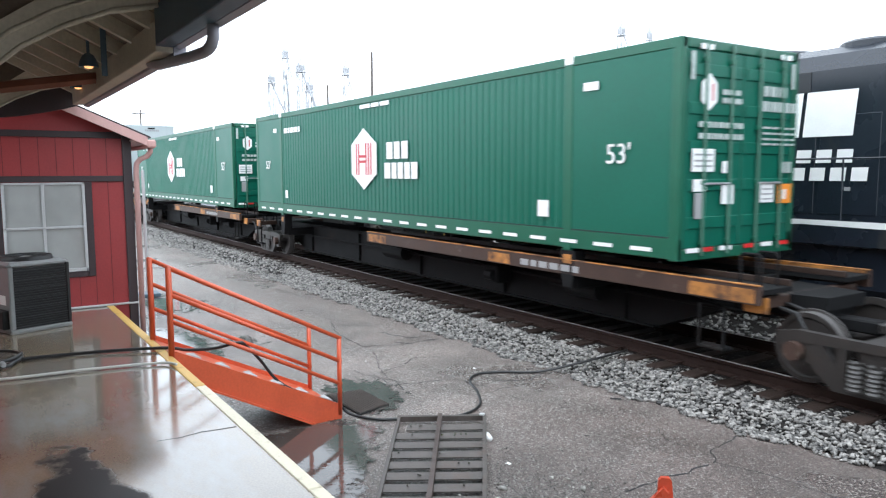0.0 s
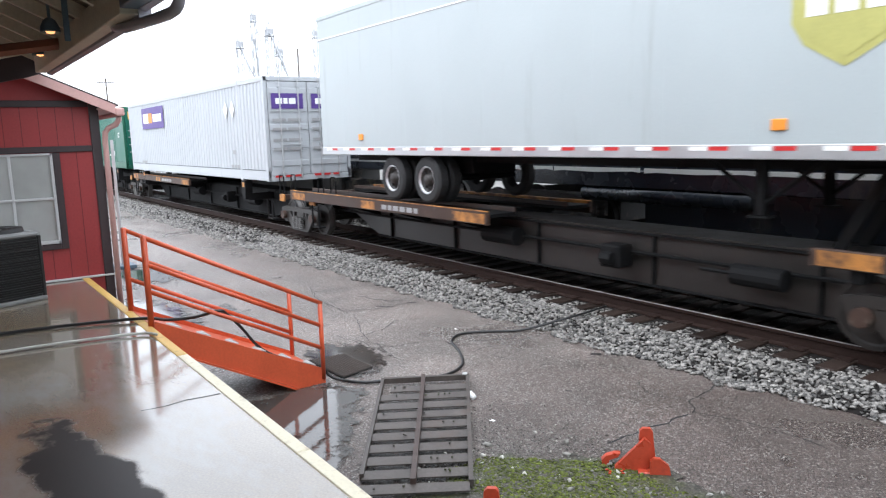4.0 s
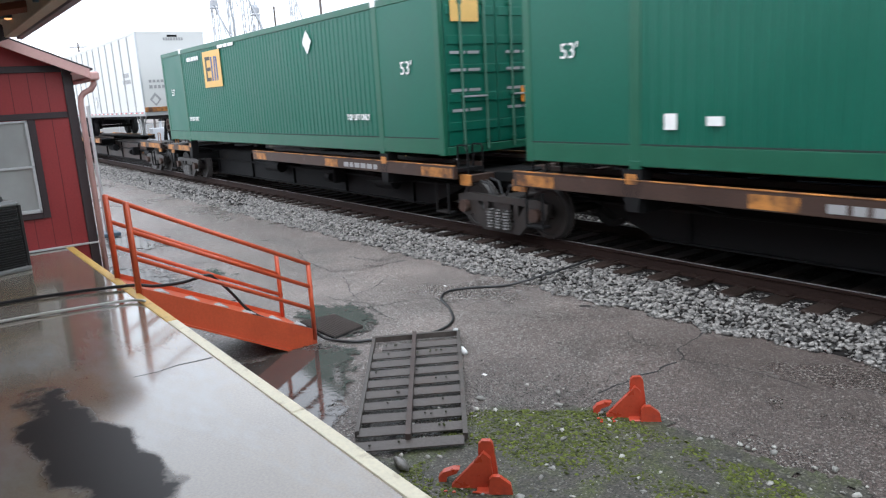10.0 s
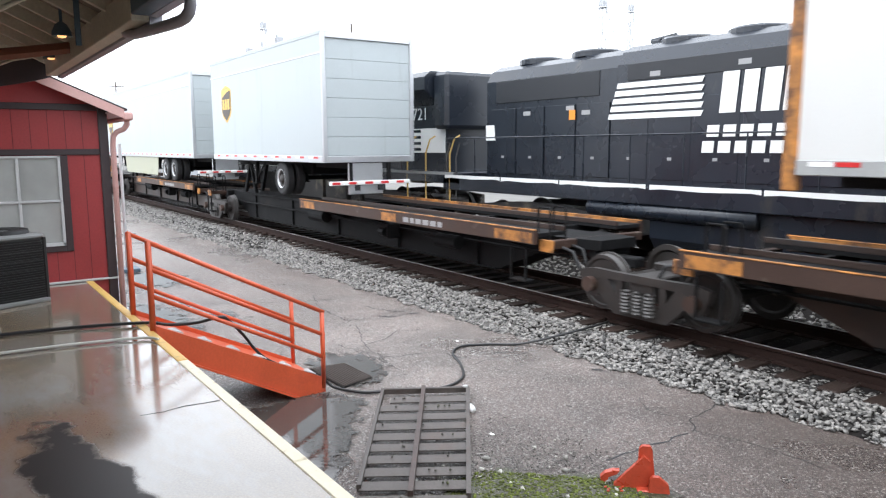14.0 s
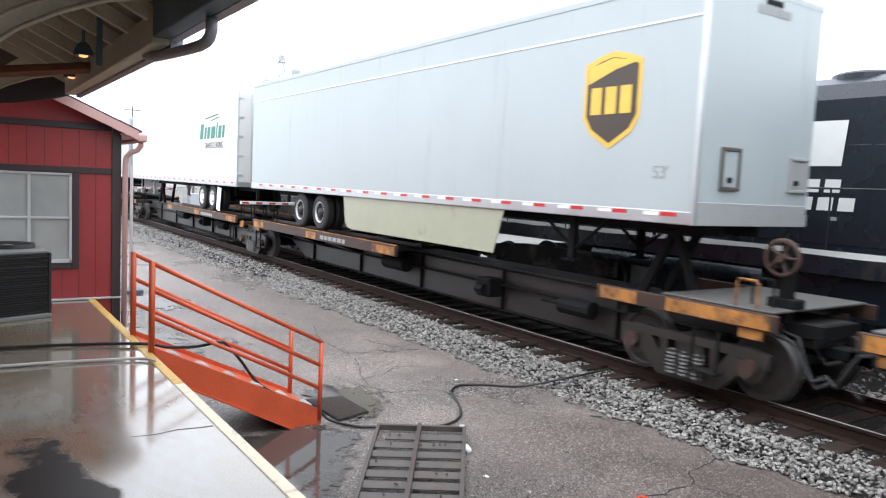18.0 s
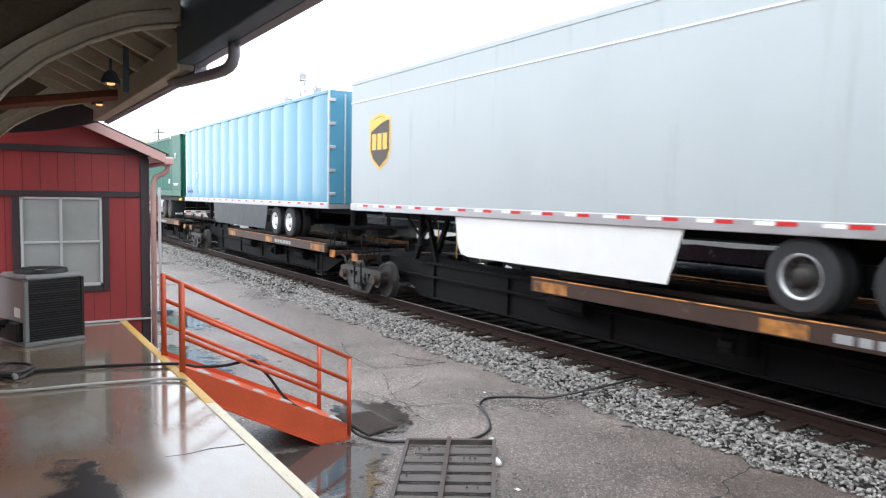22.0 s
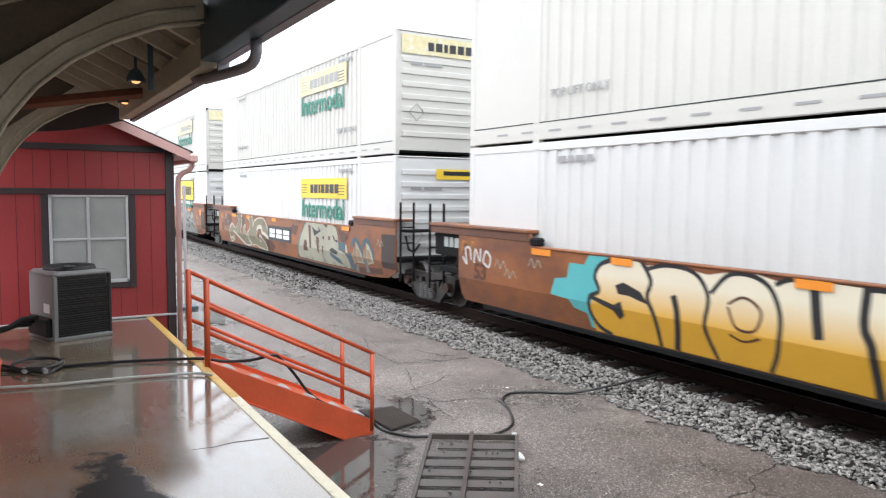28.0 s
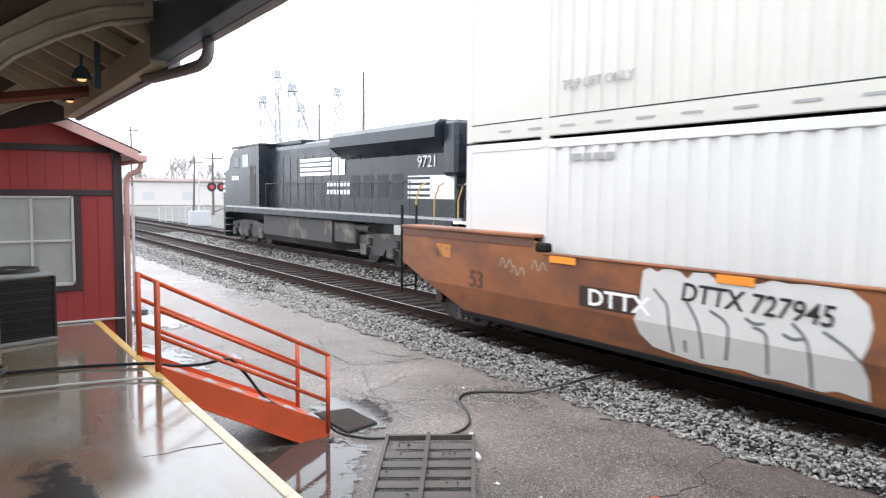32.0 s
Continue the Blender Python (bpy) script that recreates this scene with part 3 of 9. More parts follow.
def lettering(name, words, size, mat, parent, m, shear=0.0, wide=1.0, thick=0.004, fat=0.0, high=1.0):
    """Flat letters in the built-in font, in the x-z plane of m, facing -y."""
    key = (words, size, shear, wide, mat.name, fat, high)
    if key not in LETTER_MESHES:
        cu = bpy.data.curves.new(name, "FONT")
        cu.body, cu.size, cu.shear, cu.extrude, cu.align_x, cu.align_y = words, size, shear, thick, "CENTER", "CENTER"
        cu.resolution_u, cu.offset = 3, fat
        tmp = bpy.data.objects.new("tmp", cu)
        me = bpy.data.meshes.new_from_object(tmp)
        bpy.data.objects.remove(tmp)
        weld = bmesh.new()
        weld.from_mesh(me)
        bmesh.ops.remove_doubles(weld, verts=weld.verts, dist=0.0002)
        weld.to_mesh(me)
        weld.free()
        me.transform(Matrix.Diagonal((wide, high, 1, 1)))
        me.transform(pose(0, 0, 0, 90, 0, 0))
        me.materials.clear()
        me.materials.append(mat)
        LETTER_MESHES[key] = me
    ob = new(name, LETTER_MESHES[key])
    ob.parent = parent
    ob.matrix_basis = m
    return ob


# ---- the large structure ----
RAIL_TOP = 0.334
TRACK_Y = (9.02, 13.15)
PLAT = 1.0
EDGE_Y = 1.645

ground = part("ground", Shape().box(-2500, 2500, -400, 3000, -0.6, -0.03), material("wet_open_ground", (0.17, 0.165, 0.155), 0.9, vary=0.3, size=0.05, fine=0.6, bump=0.1, spec=0.1))
tagged(ground, "pale wet open ground reaching to the horizon", "ground", kind="structure")


def asphalt_sheet():
    # a sheet with a gentle dish where the puddle lies beside the platform
    s = Shape()
    xs = [-90 + 1.5 * i for i in range(40)] + [-30 + 0.25 * i for i in range(161)]
    ys = [0.2 + 0.25 * i for i in range(30)]
    for x in xs:
        for y in ys:
            s.v.append((x, y, 0.012 * (noise.noise((x * 0.35, y * 0.35, 3)) - 0.2)))
    n = len(ys)
    s.f = [(i * n + j, (i + 1) * n + j, (i + 1) * n + j + 1, i * n + j + 1) for i in range(len(xs) - 1) for j in range(n - 1)]
    return s


road = part("road", asphalt_sheet(), ASPHALT, smooth=True)
tagged(road, "cracked wet grey asphalt driveway along the railway", "asphalt", kind="structure")

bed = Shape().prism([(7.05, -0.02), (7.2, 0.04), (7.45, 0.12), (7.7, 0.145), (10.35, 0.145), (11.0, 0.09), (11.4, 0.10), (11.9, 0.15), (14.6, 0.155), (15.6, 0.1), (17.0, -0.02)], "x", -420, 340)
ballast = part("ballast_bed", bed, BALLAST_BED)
tagged(ballast, "crushed stone ballast bed under two tracks, near-black for shade", "ballast", kind="structure")


def railway(y, name, x0, x1, label):
    tr = thing(name, label, "railway track", kind="structure")
    prof = [(-0.07, 0.15), (0.07, 0.15), (0.07, 0.165), (0.012, 0.185), (0.012, 0.29), (0.036, 0.30), (0.036, 0.330), (0.03, RAIL_TOP), (-0.03, RAIL_TOP), (-0.036, 0.330), (-0.036, 0.30), (-0.012, 0.29), (-0.012, 0.185), (-0.07, 0.165)]
    for side in (-0.7525, 0.7525):
        part("rail", Shape().prism([(y + side + a, b) for a, b in prof], "x", x0, x1), RAIL_RUST, tr)
        part("rail_head", Shape().box(x0, x1, y + side - 0.019, y + side + 0.012, RAIL_TOP - 0.004, RAIL_TOP + 0.001), TREAD_STEEL, tr, "polished running surface of the rail")
    return tr


TRACKS = [railway(TRACK_Y[0], "railway_track", -420, 340, "main railway track on creosoted timber ties in grey ballast"),
          railway(TRACK_Y[1], "railway_track", -420, 340, "second railway track behind the main line")]

# platform: a concrete slab on a face wall, with a painted edge strip
plat = part("platform", Shape().box(-10.8, 6.0, -0.6, EDGE_Y - 0.095, 0.86, PLAT), CONCRETE)
tagged(plat, "wet brown-stained concrete loading platform", "platform", kind="structure")
part("platform_face", Shape().box(-10.8, 6.0, -0.6, EDGE_Y - 0.12, -0.2, 0.856), CONCRETE_FACE, plat)
for i, (xa, xb) in enumerate([(-10.78, -8.2), (-8.19, -6.2), (-6.185, -3.75), (-3.74, -1.2), (-1.19, 2.0)]):
    part("edge_strip", Shape().soft(xa, xb, EDGE_Y - 0.094, EDGE_Y, 0.80, PLAT + 0.006, 0.008), DEEP_YELLOW_EDGE if i < 2 else YELLOW_EDGE, plat, "worn yellow painted edge strip" if i < 2 else "worn cream painted edge strip")
part("slab_joint", Shape().tube([(-5.03, 1.54, PLAT), (-5.04, 1.42, PLAT - 0.001), (-5.06, 1.3, PLAT - 0.001), (-5.03, 1.15, PLAT - 0.002), (-5.05, 1.0, PLAT - 0.003)], 0.005, 5), BLACK_PAINT, plat, "dark crack across the slab")

# small red building at the platform's end
WALL_X = -10.8
hut = thing("red_building", "small barn-red board-sided building with dark brown trim", "building")
front = Shape()
front.prism([(-4.0, -0.1), (1.94, -0.1), (1.94, 3.36), (0.3, 4.08), (-4.0, 4.08)], "x", WALL_X - 0.2, WALL_X)
part("front_wall", front, BARN_RED, hut)
part("side_wall", Shape().box(-19.0, WALL_X - 0.2, 1.74, 1.94, -0.1, 3.36), BARN_RED, hut)
# thin strips on the boards; their dark red paints the grooves' shade
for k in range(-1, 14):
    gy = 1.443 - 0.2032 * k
    part("siding_groove", Shape().box(WALL_X, WALL_X + 0.003, gy - 0.004, gy + 0.004, 2.797, 3.298), GROOVE_SHADE_RED, hut)
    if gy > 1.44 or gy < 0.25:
        part("siding_groove", Shape().box(WALL_X, WALL_X + 0.003, gy - 0.004, gy + 0.004, 1.035, 2.713), GROOVE_SHADE_RED, hut)
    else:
        part("siding_groove", Shape().box(WALL_X, WALL_X + 0.003, gy - 0.004, gy + 0.004, 1.035, 1.432), GROOVE_SHADE_RED, hut)
part("corner_board", Shape().soft(WALL_X - 0.02, WALL_X + 0.03, 1.845, 1.962, 0.0, 3.34, 0.006), TRIM_DARK, hut)
part("belt_board", Shape().soft(WALL_X, WALL_X + 0.028, -3.9, 1.842, 2.715, 2.795, 0.006), TRIM_DARK, hut)
part("frieze_board", Shape().soft(WALL_X, WALL_X + 0.028, -3.9, 1.842, 3.30, 3.385, 0.006), TRIM_DARK, hut)
part("base_flashing", Shape().soft(WALL_X, WALL_X + 0.05, -3.9, 2.02, PLAT + 0.006, PLAT + 0.03, 0.004), FRAME_GREY, hut, "thin grey metal base flashing")
# roof with a rake board and a gutter along its eave
roof = Shape()
def slope(y):
    return 3.14 + (2.30 - y) * 0.438
roof.prism([(2.17, slope(2.17) + 0.102), (0.0, slope(0.0) + 0.102), (0.0, slope(0.0) + 0.125), (2.17, slope(2.17) + 0.125)], "x", -19.3, WALL_X + 0.30)
part("roof", roof, TRIM_DARK, hut)
rake = Shape().prism([(2.13, slope(2.13) - 0.02), (0.0, slope(0.0) - 0.03), (0.0, slope(0.0) + 0.10), (2.13, slope(2.13) + 0.10)], "x", WALL_X + 0.28, WALL_X + 0.31)
part("rake_board", rake, TRIM_PINK, hut, "faded pink rake board")
part("soffit", Shape().prism([(2.11, slope(2.13) + 0.0), (1.945, slope(1.95) - 0.03), (1.945, slope(1.95) - 0.01), (2.11, slope(2.13) + 0.02)], "x", -19.0, WALL_X + 0.28), TRIM_PINK, hut)
part("gutter", Shape().soft(-19.2, WALL_X + 0.33, 2.115, 2.235, 3.17, 3.28, 0.02), TRIM_PINK, hut, "faded pink rain gutter")
pipe = [(WALL_X + 0.2, 2.175, 3.18), (WALL_X + 0.2, 2.175, 3.12), (WALL_X + 0.16, 2.14, 3.06), (WALL_X + 0.1, 2.06, 3.02), (WALL_X + 0.08, 2.015, 2.96), (WALL_X + 0.07, 2.005, 2.85), (WALL_X + 0.07, 2.00, 0.1)]
part("downspout", Shape().tube(pipe, 0.037, 10), TRIM_PINK, hut, "faded pink downspout", smooth=True)
win = part("window", Shape().box(WALL_X + 0.002, WALL_X + 0.02, 0.39, 1.35, 1.53, 2.69), PANE, hut, "white-curtained window with a grey frame")
ya, yb, za, zb = 0.388, 1.352, 1.515, 2.708
for nm, b4 in (("stile", (ya, ya + 0.035, za, zb)), ("stile", (yb - 0.035, yb, za, zb)), ("mullion", (0.835, 0.870, za, zb)), ("rail", (ya, yb, za, za + 0.045)), ("rail", (ya, yb, zb - 0.03, zb)), ("glazing_bar", (ya, yb, 2.10, 2.13))):
    part(nm, Shape().soft(WALL_X + 0.021, WALL_X + 0.05, *b4, 0.005), FRAME_GREY, win)
for b4 in ((0.298, 0.384, 1.435, 2.712), (1.356, 1.442, 1.435, 2.712), (0.386, 1.354, 1.435, 1.511)):
    part("casing", Shape().soft(WALL_X, WALL_X + 0.035, *b4, 0.005), TRIM_DARK, hut)

# depot behind the camera: wall, canopy, brackets
# unseen wall; its colour is set for the light it bounces
depot = part("wall_depot", Shape().box(-9.4, 6.0, -0.75, -0.42, 0.9, 5.2), DEPOT_WALL)
tagged(depot, "unseen depot wall beside the platform, tan to limit red bounce", "wall", kind="structure")
canopy = part("ceiling", Shape().prism([(-0.45, 4.62), (1.34, 3.76), (1.34, 3.84), (-0.45, 4.72)], "x", -10.4, -4.8).prism([(-0.45, 4.62), (1.34, 4.22), (1.34, 4.34), (-0.45, 4.72)], "x", -4.79, 6.0), CEIL_WOOD)
tagged(canopy, "dark brown boarded underside of the platform canopy", "canopy", kind="structure")

# ---- platform things ----
def bracket(x, label):
    b = thing("canopy_bracket", label, "bracket", "canopy brackets")
    lower = [(-0.20, 2.70), (-0.13, 2.95), (-0.02, 3.16), (0.13, 3.36), (0.32, 3.53), (0.55, 3.67), (0.80, 3.78), (1.06, 3.84)]
    upper = [(-0.42, 2.70), (-0.39, 3.00), (-0.28, 3.24), (-0.10, 3.42), (0.18, 3.63), (0.50, 3.86), (0.68, 3.99), (1.06, 4.06)]
    part("arch", Shape().prism(lower + upper[::-1], "x", x - 0.07, x + 0.07), BRACKET, b)
    for off in (0.0, 0.075):
        line = [(x + 0.07, p[0] - off * 0.7, p[1] + off) for p in lower]
        part("moulding", Shape().tube(line, 0.014, 6), BRACKET, b, smooth=True)
    part("spandrel", Shape().prism(upper + [(1.06, 4.24), (-0.42, 4.58)], "x", x - 0.035, x + 0.035), SPANDREL_BROWN, b, "dark brown board filling above the arch")
    part("spandrel_batten", Shape().rod((x + 0.04, -0.40, 3.66), (x + 0.04, 0.20, 3.90), 0.014, 6), BRACKET, b)
    part("post", Shape().soft(x - 0.07, x + 0.07, -0.42, -0.25, PLAT, 2.72, 0.01), BEAM_RED, b, "reddish timber wall post")
    return b


for bx in (-4.8, -9.6):
    bracket(bx, "curved beige timber bracket carrying the canopy")
eave = thing("canopy_eave", "dark fascia and gutter along the canopy edge", "eave", kind="structure")
part("fascia", Shape().soft(-4.98, 6.0, 1.09, 1.20, 3.635, 4.28, 0.006), EAVE_DARK, eave, "dark slate inner fascia board")
part("fascia", Shape().soft(-9.25, -4.985, 1.09, 1.20, 3.60, 3.80, 0.006), BRACKET, eave, "dull beige inner fascia board")
part("gutter", Shape().prism([(1.203, 3.585), (1.25, 3.575), (1.28, 3.61), (1.285, 3.68), (1.203, 3.68)], "x", -9.25, -4.985), GUTTER, eave, "mauve-grey rain gutter")
part("gutter", Shape().prism([(1.203, 3.635), (1.25, 3.625), (1.28, 3.66), (1.285, 3.73), (1.203, 3.73)], "x", -4.98, 6.0), GUTTER, eave, "mauve-grey rain gutter")
# added filler panel covering the dark area below the canopy's far end
part("end_board", Shape().prism([(-0.42, 3.39), (0.3, 3.45), (0.62, 3.49), (0.85, 3.54), (1.05, 3.585), (1.19, 3.63), (1.19, 3.80), (-0.42, 4.57)], "x", -9.76, -9.68), TRIM_DARK, eave, "dark brown filler panel at the canopy's far end")
elbow = [(-4.08, 1.20, 3.63), (-4.08, 1.20, 3.565), (-4.10, 1.197, 3.53), (-4.16, 1.193, 3.508), (-4.26, 1.19, 3.503), (-4.5, 1.187, 3.513), (-4.9, 1.182, 3.535), (-5.3, 1.178, 3.56), (-5.55, 1.175, 3.60)]
part("drain_pipe", Shape().tube(elbow, 0.033, 10), GUTTER, eave, "mauve-grey drain pipe elbow", smooth=True)
for k in range(9):
    x = -10.1 + 0.62 * k
    rf = thing("rafter", "beige canopy rafter under the roof boards", "rafter", "canopy rafters")
    part("beam", Shape().prism([(-0.40, 4.48), (1.15, 3.74), (1.15, 3.85), (-0.40, 4.60)], "x", x - 0.03, x + 0.03), BRACKET, rf)
tie = thing("tie_beam", "oxide-red horizontal beam under the canopy", "beam")
part("beam", Shape().rod((-7.5, 0.0, 3.52), (-7.5, 1.15, 3.72), 0.055, 6), BEAM_RED, tie)
for lx, ly, lz in ((-6.5, 0.9, 3.69), (-8.5, 1.06, 3.73)):
    lamp = thing("pendant_lamp", "small dark pendant lamp with a warm bulb", "lamp", "canopy lamps")
    part("stem", Shape().rod((lx, ly, lz + 0.05), (lx, ly, lz + 0.30), 0.012, 8), EAVE_DARK, lamp)
    part("shade", Shape().lathe([(0.09, 0.02), (0.07, 0.045), (0.02, 0.07), (-0.02, 0.075)], (lx, ly, lz), "z", 16), EAVE_DARK, lamp, smooth=True)
    part("bulb", Shape().lathe([(-0.032, 0.004), (-0.026, 0.028), (-0.01, 0.036), (0.02, 0.03)], (lx, ly, lz), "z", 12), WARM_BULB, lamp, "glowing warm bulb", smooth=True)
hook = thing("hanging_strap", "dark strap hanging from the canopy", "strap")
part("strap", Shape().soft(-6.02, -6.0, 0.92, 0.96, 3.55, 3.95, 0.004), EAVE_DARK, hook)

# condenser
def condenser():
    ac = thing("air_conditioner", "grey outdoor condenser with black louvred sides on the platform", "air conditioner", m=pose(-9.844, 0.56, PLAT, 0, 0, 20))
    a, h = 0.335, 0.82
    part("base_pan", Shape().soft(-a - 0.01, a + 0.012, -a - 0.01, a + 0.01, 0.0, 0.05, 0.01), AC_GREY, ac)
    part("core", Shape().box(-a + 0.03, a - 0.03, -a + 0.03, a - 0.03, 0.05, h - 0.06), AC_BLACK, ac, "dark condenser coil")
    part("service_panel", Shape().soft(-a, a, -a - 0.004, -a + 0.03, 0.27, h - 0.05, 0.012), AC_GREY, ac, "grey service panel")
    part("service_box", Shape().soft(-a + 0.05, a - 0.1, -a - 0.05, -a + 0.03, 0.05, 0.268, 0.012), AC_BLACK, ac, "dark wiring box")
    for k in range(3):
        part("refrigerant_line", Shape().tube([(-0.2 + 0.09 * k, -a - 0.03, 0.16 + 0.05 * k), (-0.2 + 0.09 * k, -a - 0.2, 0.17 + 0.05 * k), (-0.24 + 0.09 * k, -a - 0.34, 0.12 + 0.03 * k), (-0.26 + 0.09 * k, -a - 0.62, 0.09 + 0.03 * k)], 0.028, 8), RUBBER, ac, "black insulated pipe", smooth=True)
    part("sticker", Shape().box(a - 0.26, a - 0.10, -a - 0.0065, -a - 0.0045, 0.33, 0.44), WHITE_PAINT, ac, "white rating label")
    part("corner_post", Shape().soft(a - 0.05, a + 0.008, -a - 0.006, -a + 0.05, 0.05, h - 0.05, 0.012), AC_GREY, ac)
    for k in range(25):
        z = 0.065 + k * 0.028
        part("louvre", shared_louvre(a), AC_BLACK, ac).location = (0, 0, z)
    for k in range(7):
        z = 0.075 + k * 0.108
        part("louvre_band", Shape().box(a + 0.001, a + 0.005, -a + 0.05, a - 0.03, z, z + 0.006).box(-a, a, a + 0.001, a + 0.005, z, z + 0.006), AC_BAND, ac)
    part("corner_post", Shape().soft(a - 0.03, a + 0.008, a - 0.03, a + 0.008, 0.05, h - 0.05, 0.006), AC_BLACK, ac)
    part("top_cover", Shape().soft(-a - 0.012, a + 0.014, -a - 0.014, a + 0.014, h - 0.07, h, 0.045), AC_GREY, ac)
    part("fan_ring", Shape().lathe([(0.0, 0.29), (0.045, 0.28), (0.05, 0.25), (0.0, 0.24)], (0, 0, h), "z", 28), AC_BLACK, ac, smooth=True)
    part("fan_well", Shape().rod((0, 0, h - 0.001), (0, 0, h + 0.004), 0.25, 28), AC_BLACK, ac)
    for r in (0.07, 0.13, 0.18, 0.23):
        part("guard_ring", Shape().tube([(r * math.cos(k * 0.2618), r * math.sin(k * 0.2618), h + 0.03) for k in range(25)], 0.004, 5), AC_BLACK, ac)
    part("fan_motor", Shape().rod((0, 0, h + 0.004), (0, 0, h + 0.03), 0.07, 14), AC_GREY, ac)
    return ac


LOUVRE = []


def shared_louvre(a):
    if not LOUVRE:
        LOUVRE.append(Shape().box(a - 0.028, a, -a + 0.05, a - 0.03, 0, 0.012).box(-a + 0.02, a - 0.03, a - 0.028, a, 0, 0.012).mesh("louvre"))
    return LOUVRE[0]


condenser()


def hose(name, pts, r, mat, label):
    """A hose laid through points, with a smoothed line."""
    pts = [Vector(p) for p in pts]
    line = []
    for i in range(len(pts) - 1):
        p0, p1, p2, p3 = pts[max(i - 1, 0)], pts[i], pts[i + 1], pts[min(i + 2, len(pts) - 1)]
        for k in range(8):
            t = k / 8
            line.append(0.5 * (2 * p1 + (p2 - p0) * t + (2 * p0 - 5 * p1 + 4 * p2 - p3) * t * t + (3 * p1 - p0 - 3 * p2 + p3) * t ** 3))
    line.append(pts[-1])
    ob = part(name, Shape().tube(line, r, 8), mat, smooth=True)
    return tagged(ob, label, "hose")


P1 = PLAT + 0.022
hose("black_hose", [(-8.25, -0.42, P1), (-8.1, -0.1, P1), (-8.05, 0.19, P1), (-7.95, 0.92, P1), (-7.70, 1.62, P1 + 0.006), (-7.62, 1.85, 0.99), (-7.50, 2.1, 1.0), (-7.41, 2.32, 1.047), (-7.46, 2.42, 0.98), (-7.52, 2.58, 0.80), (-7.52, 2.75, 0.56), (-7.50, 2.92, 0.42), (-7.48, 3.2, 0.28), (-7.46, 3.46, 0.16), (-7.40, 3.60, 0.03),
                    (-7.1, 3.78, 0.02), (-6.98, 3.96, 0.02), (-6.85, 4.2, 0.02), (-6.68, 4.65, 0.02), (-6.85, 5.05, 0.02), (-7.3, 5.35, 0.02), (-7.75, 5.55, 0.02), (-7.97, 5.85, 0.02), (-7.85, 6.2, 0.02), (-7.55, 6.6, 0.03), (-7.3, 7.1, 0.13), (-7.2, 7.6, 0.19), (-7.25, 8.05, 0.2)],
     0.017, HOSE_BLACK, "black rubber hose laid across the platform, ramp and asphalt")
hose("white_hose", [(-7.5, -0.42, P1), (-7.32, 0.17, P1), (-7.25, 0.83, P1), (-7.12, 1.45, P1), (-6.95, 1.58, P1 + 0.005)], 0.013, HOSE_WHITE, "pale vinyl hose lying on the platform")
coil = [(-8.15 + 0.30 * math.cos(k * 0.7), 0.16 + 0.22 * math.sin(k * 0.7), P1 + 0.004 * k) for k in range(12)]
hose("coiled_hose", [(-8.8, -0.42, P1)] + coil, 0.017, HOSE_BLACK, "loose coil of black hose by the wall")
for cx, cy in ((-7.95, 0.03), (-7.85, 0.20)):
    c = part("hose_coupling", Shape().rod((cx, cy, P1 + 0.02), (cx + 0.06, cy + 0.01, P1 + 0.02), 0.026, 12).rod((cx + 0.06, cy + 0.01, P1 + 0.02), (cx + 0.09, cy + 0.015, P1 + 0.02), 0.020, 12), GREY_MARK)
    tagged(c, "grey metal hose coupling on the platform", "coupling", "hose couplings")
bucket = thing("bucket", "orange-red plastic bucket standing by the wall", "bucket")
part("body", Shape().lathe([(0.0, 0.115), (0.47, 0.145), (0.50, 0.155), (0.52, 0.155), (0.52, 0.14), (0.05, 0.11)], (-6.2, -0.265, PLAT), "z", 20), RAMP_ORANGE, bucket, smooth=True)
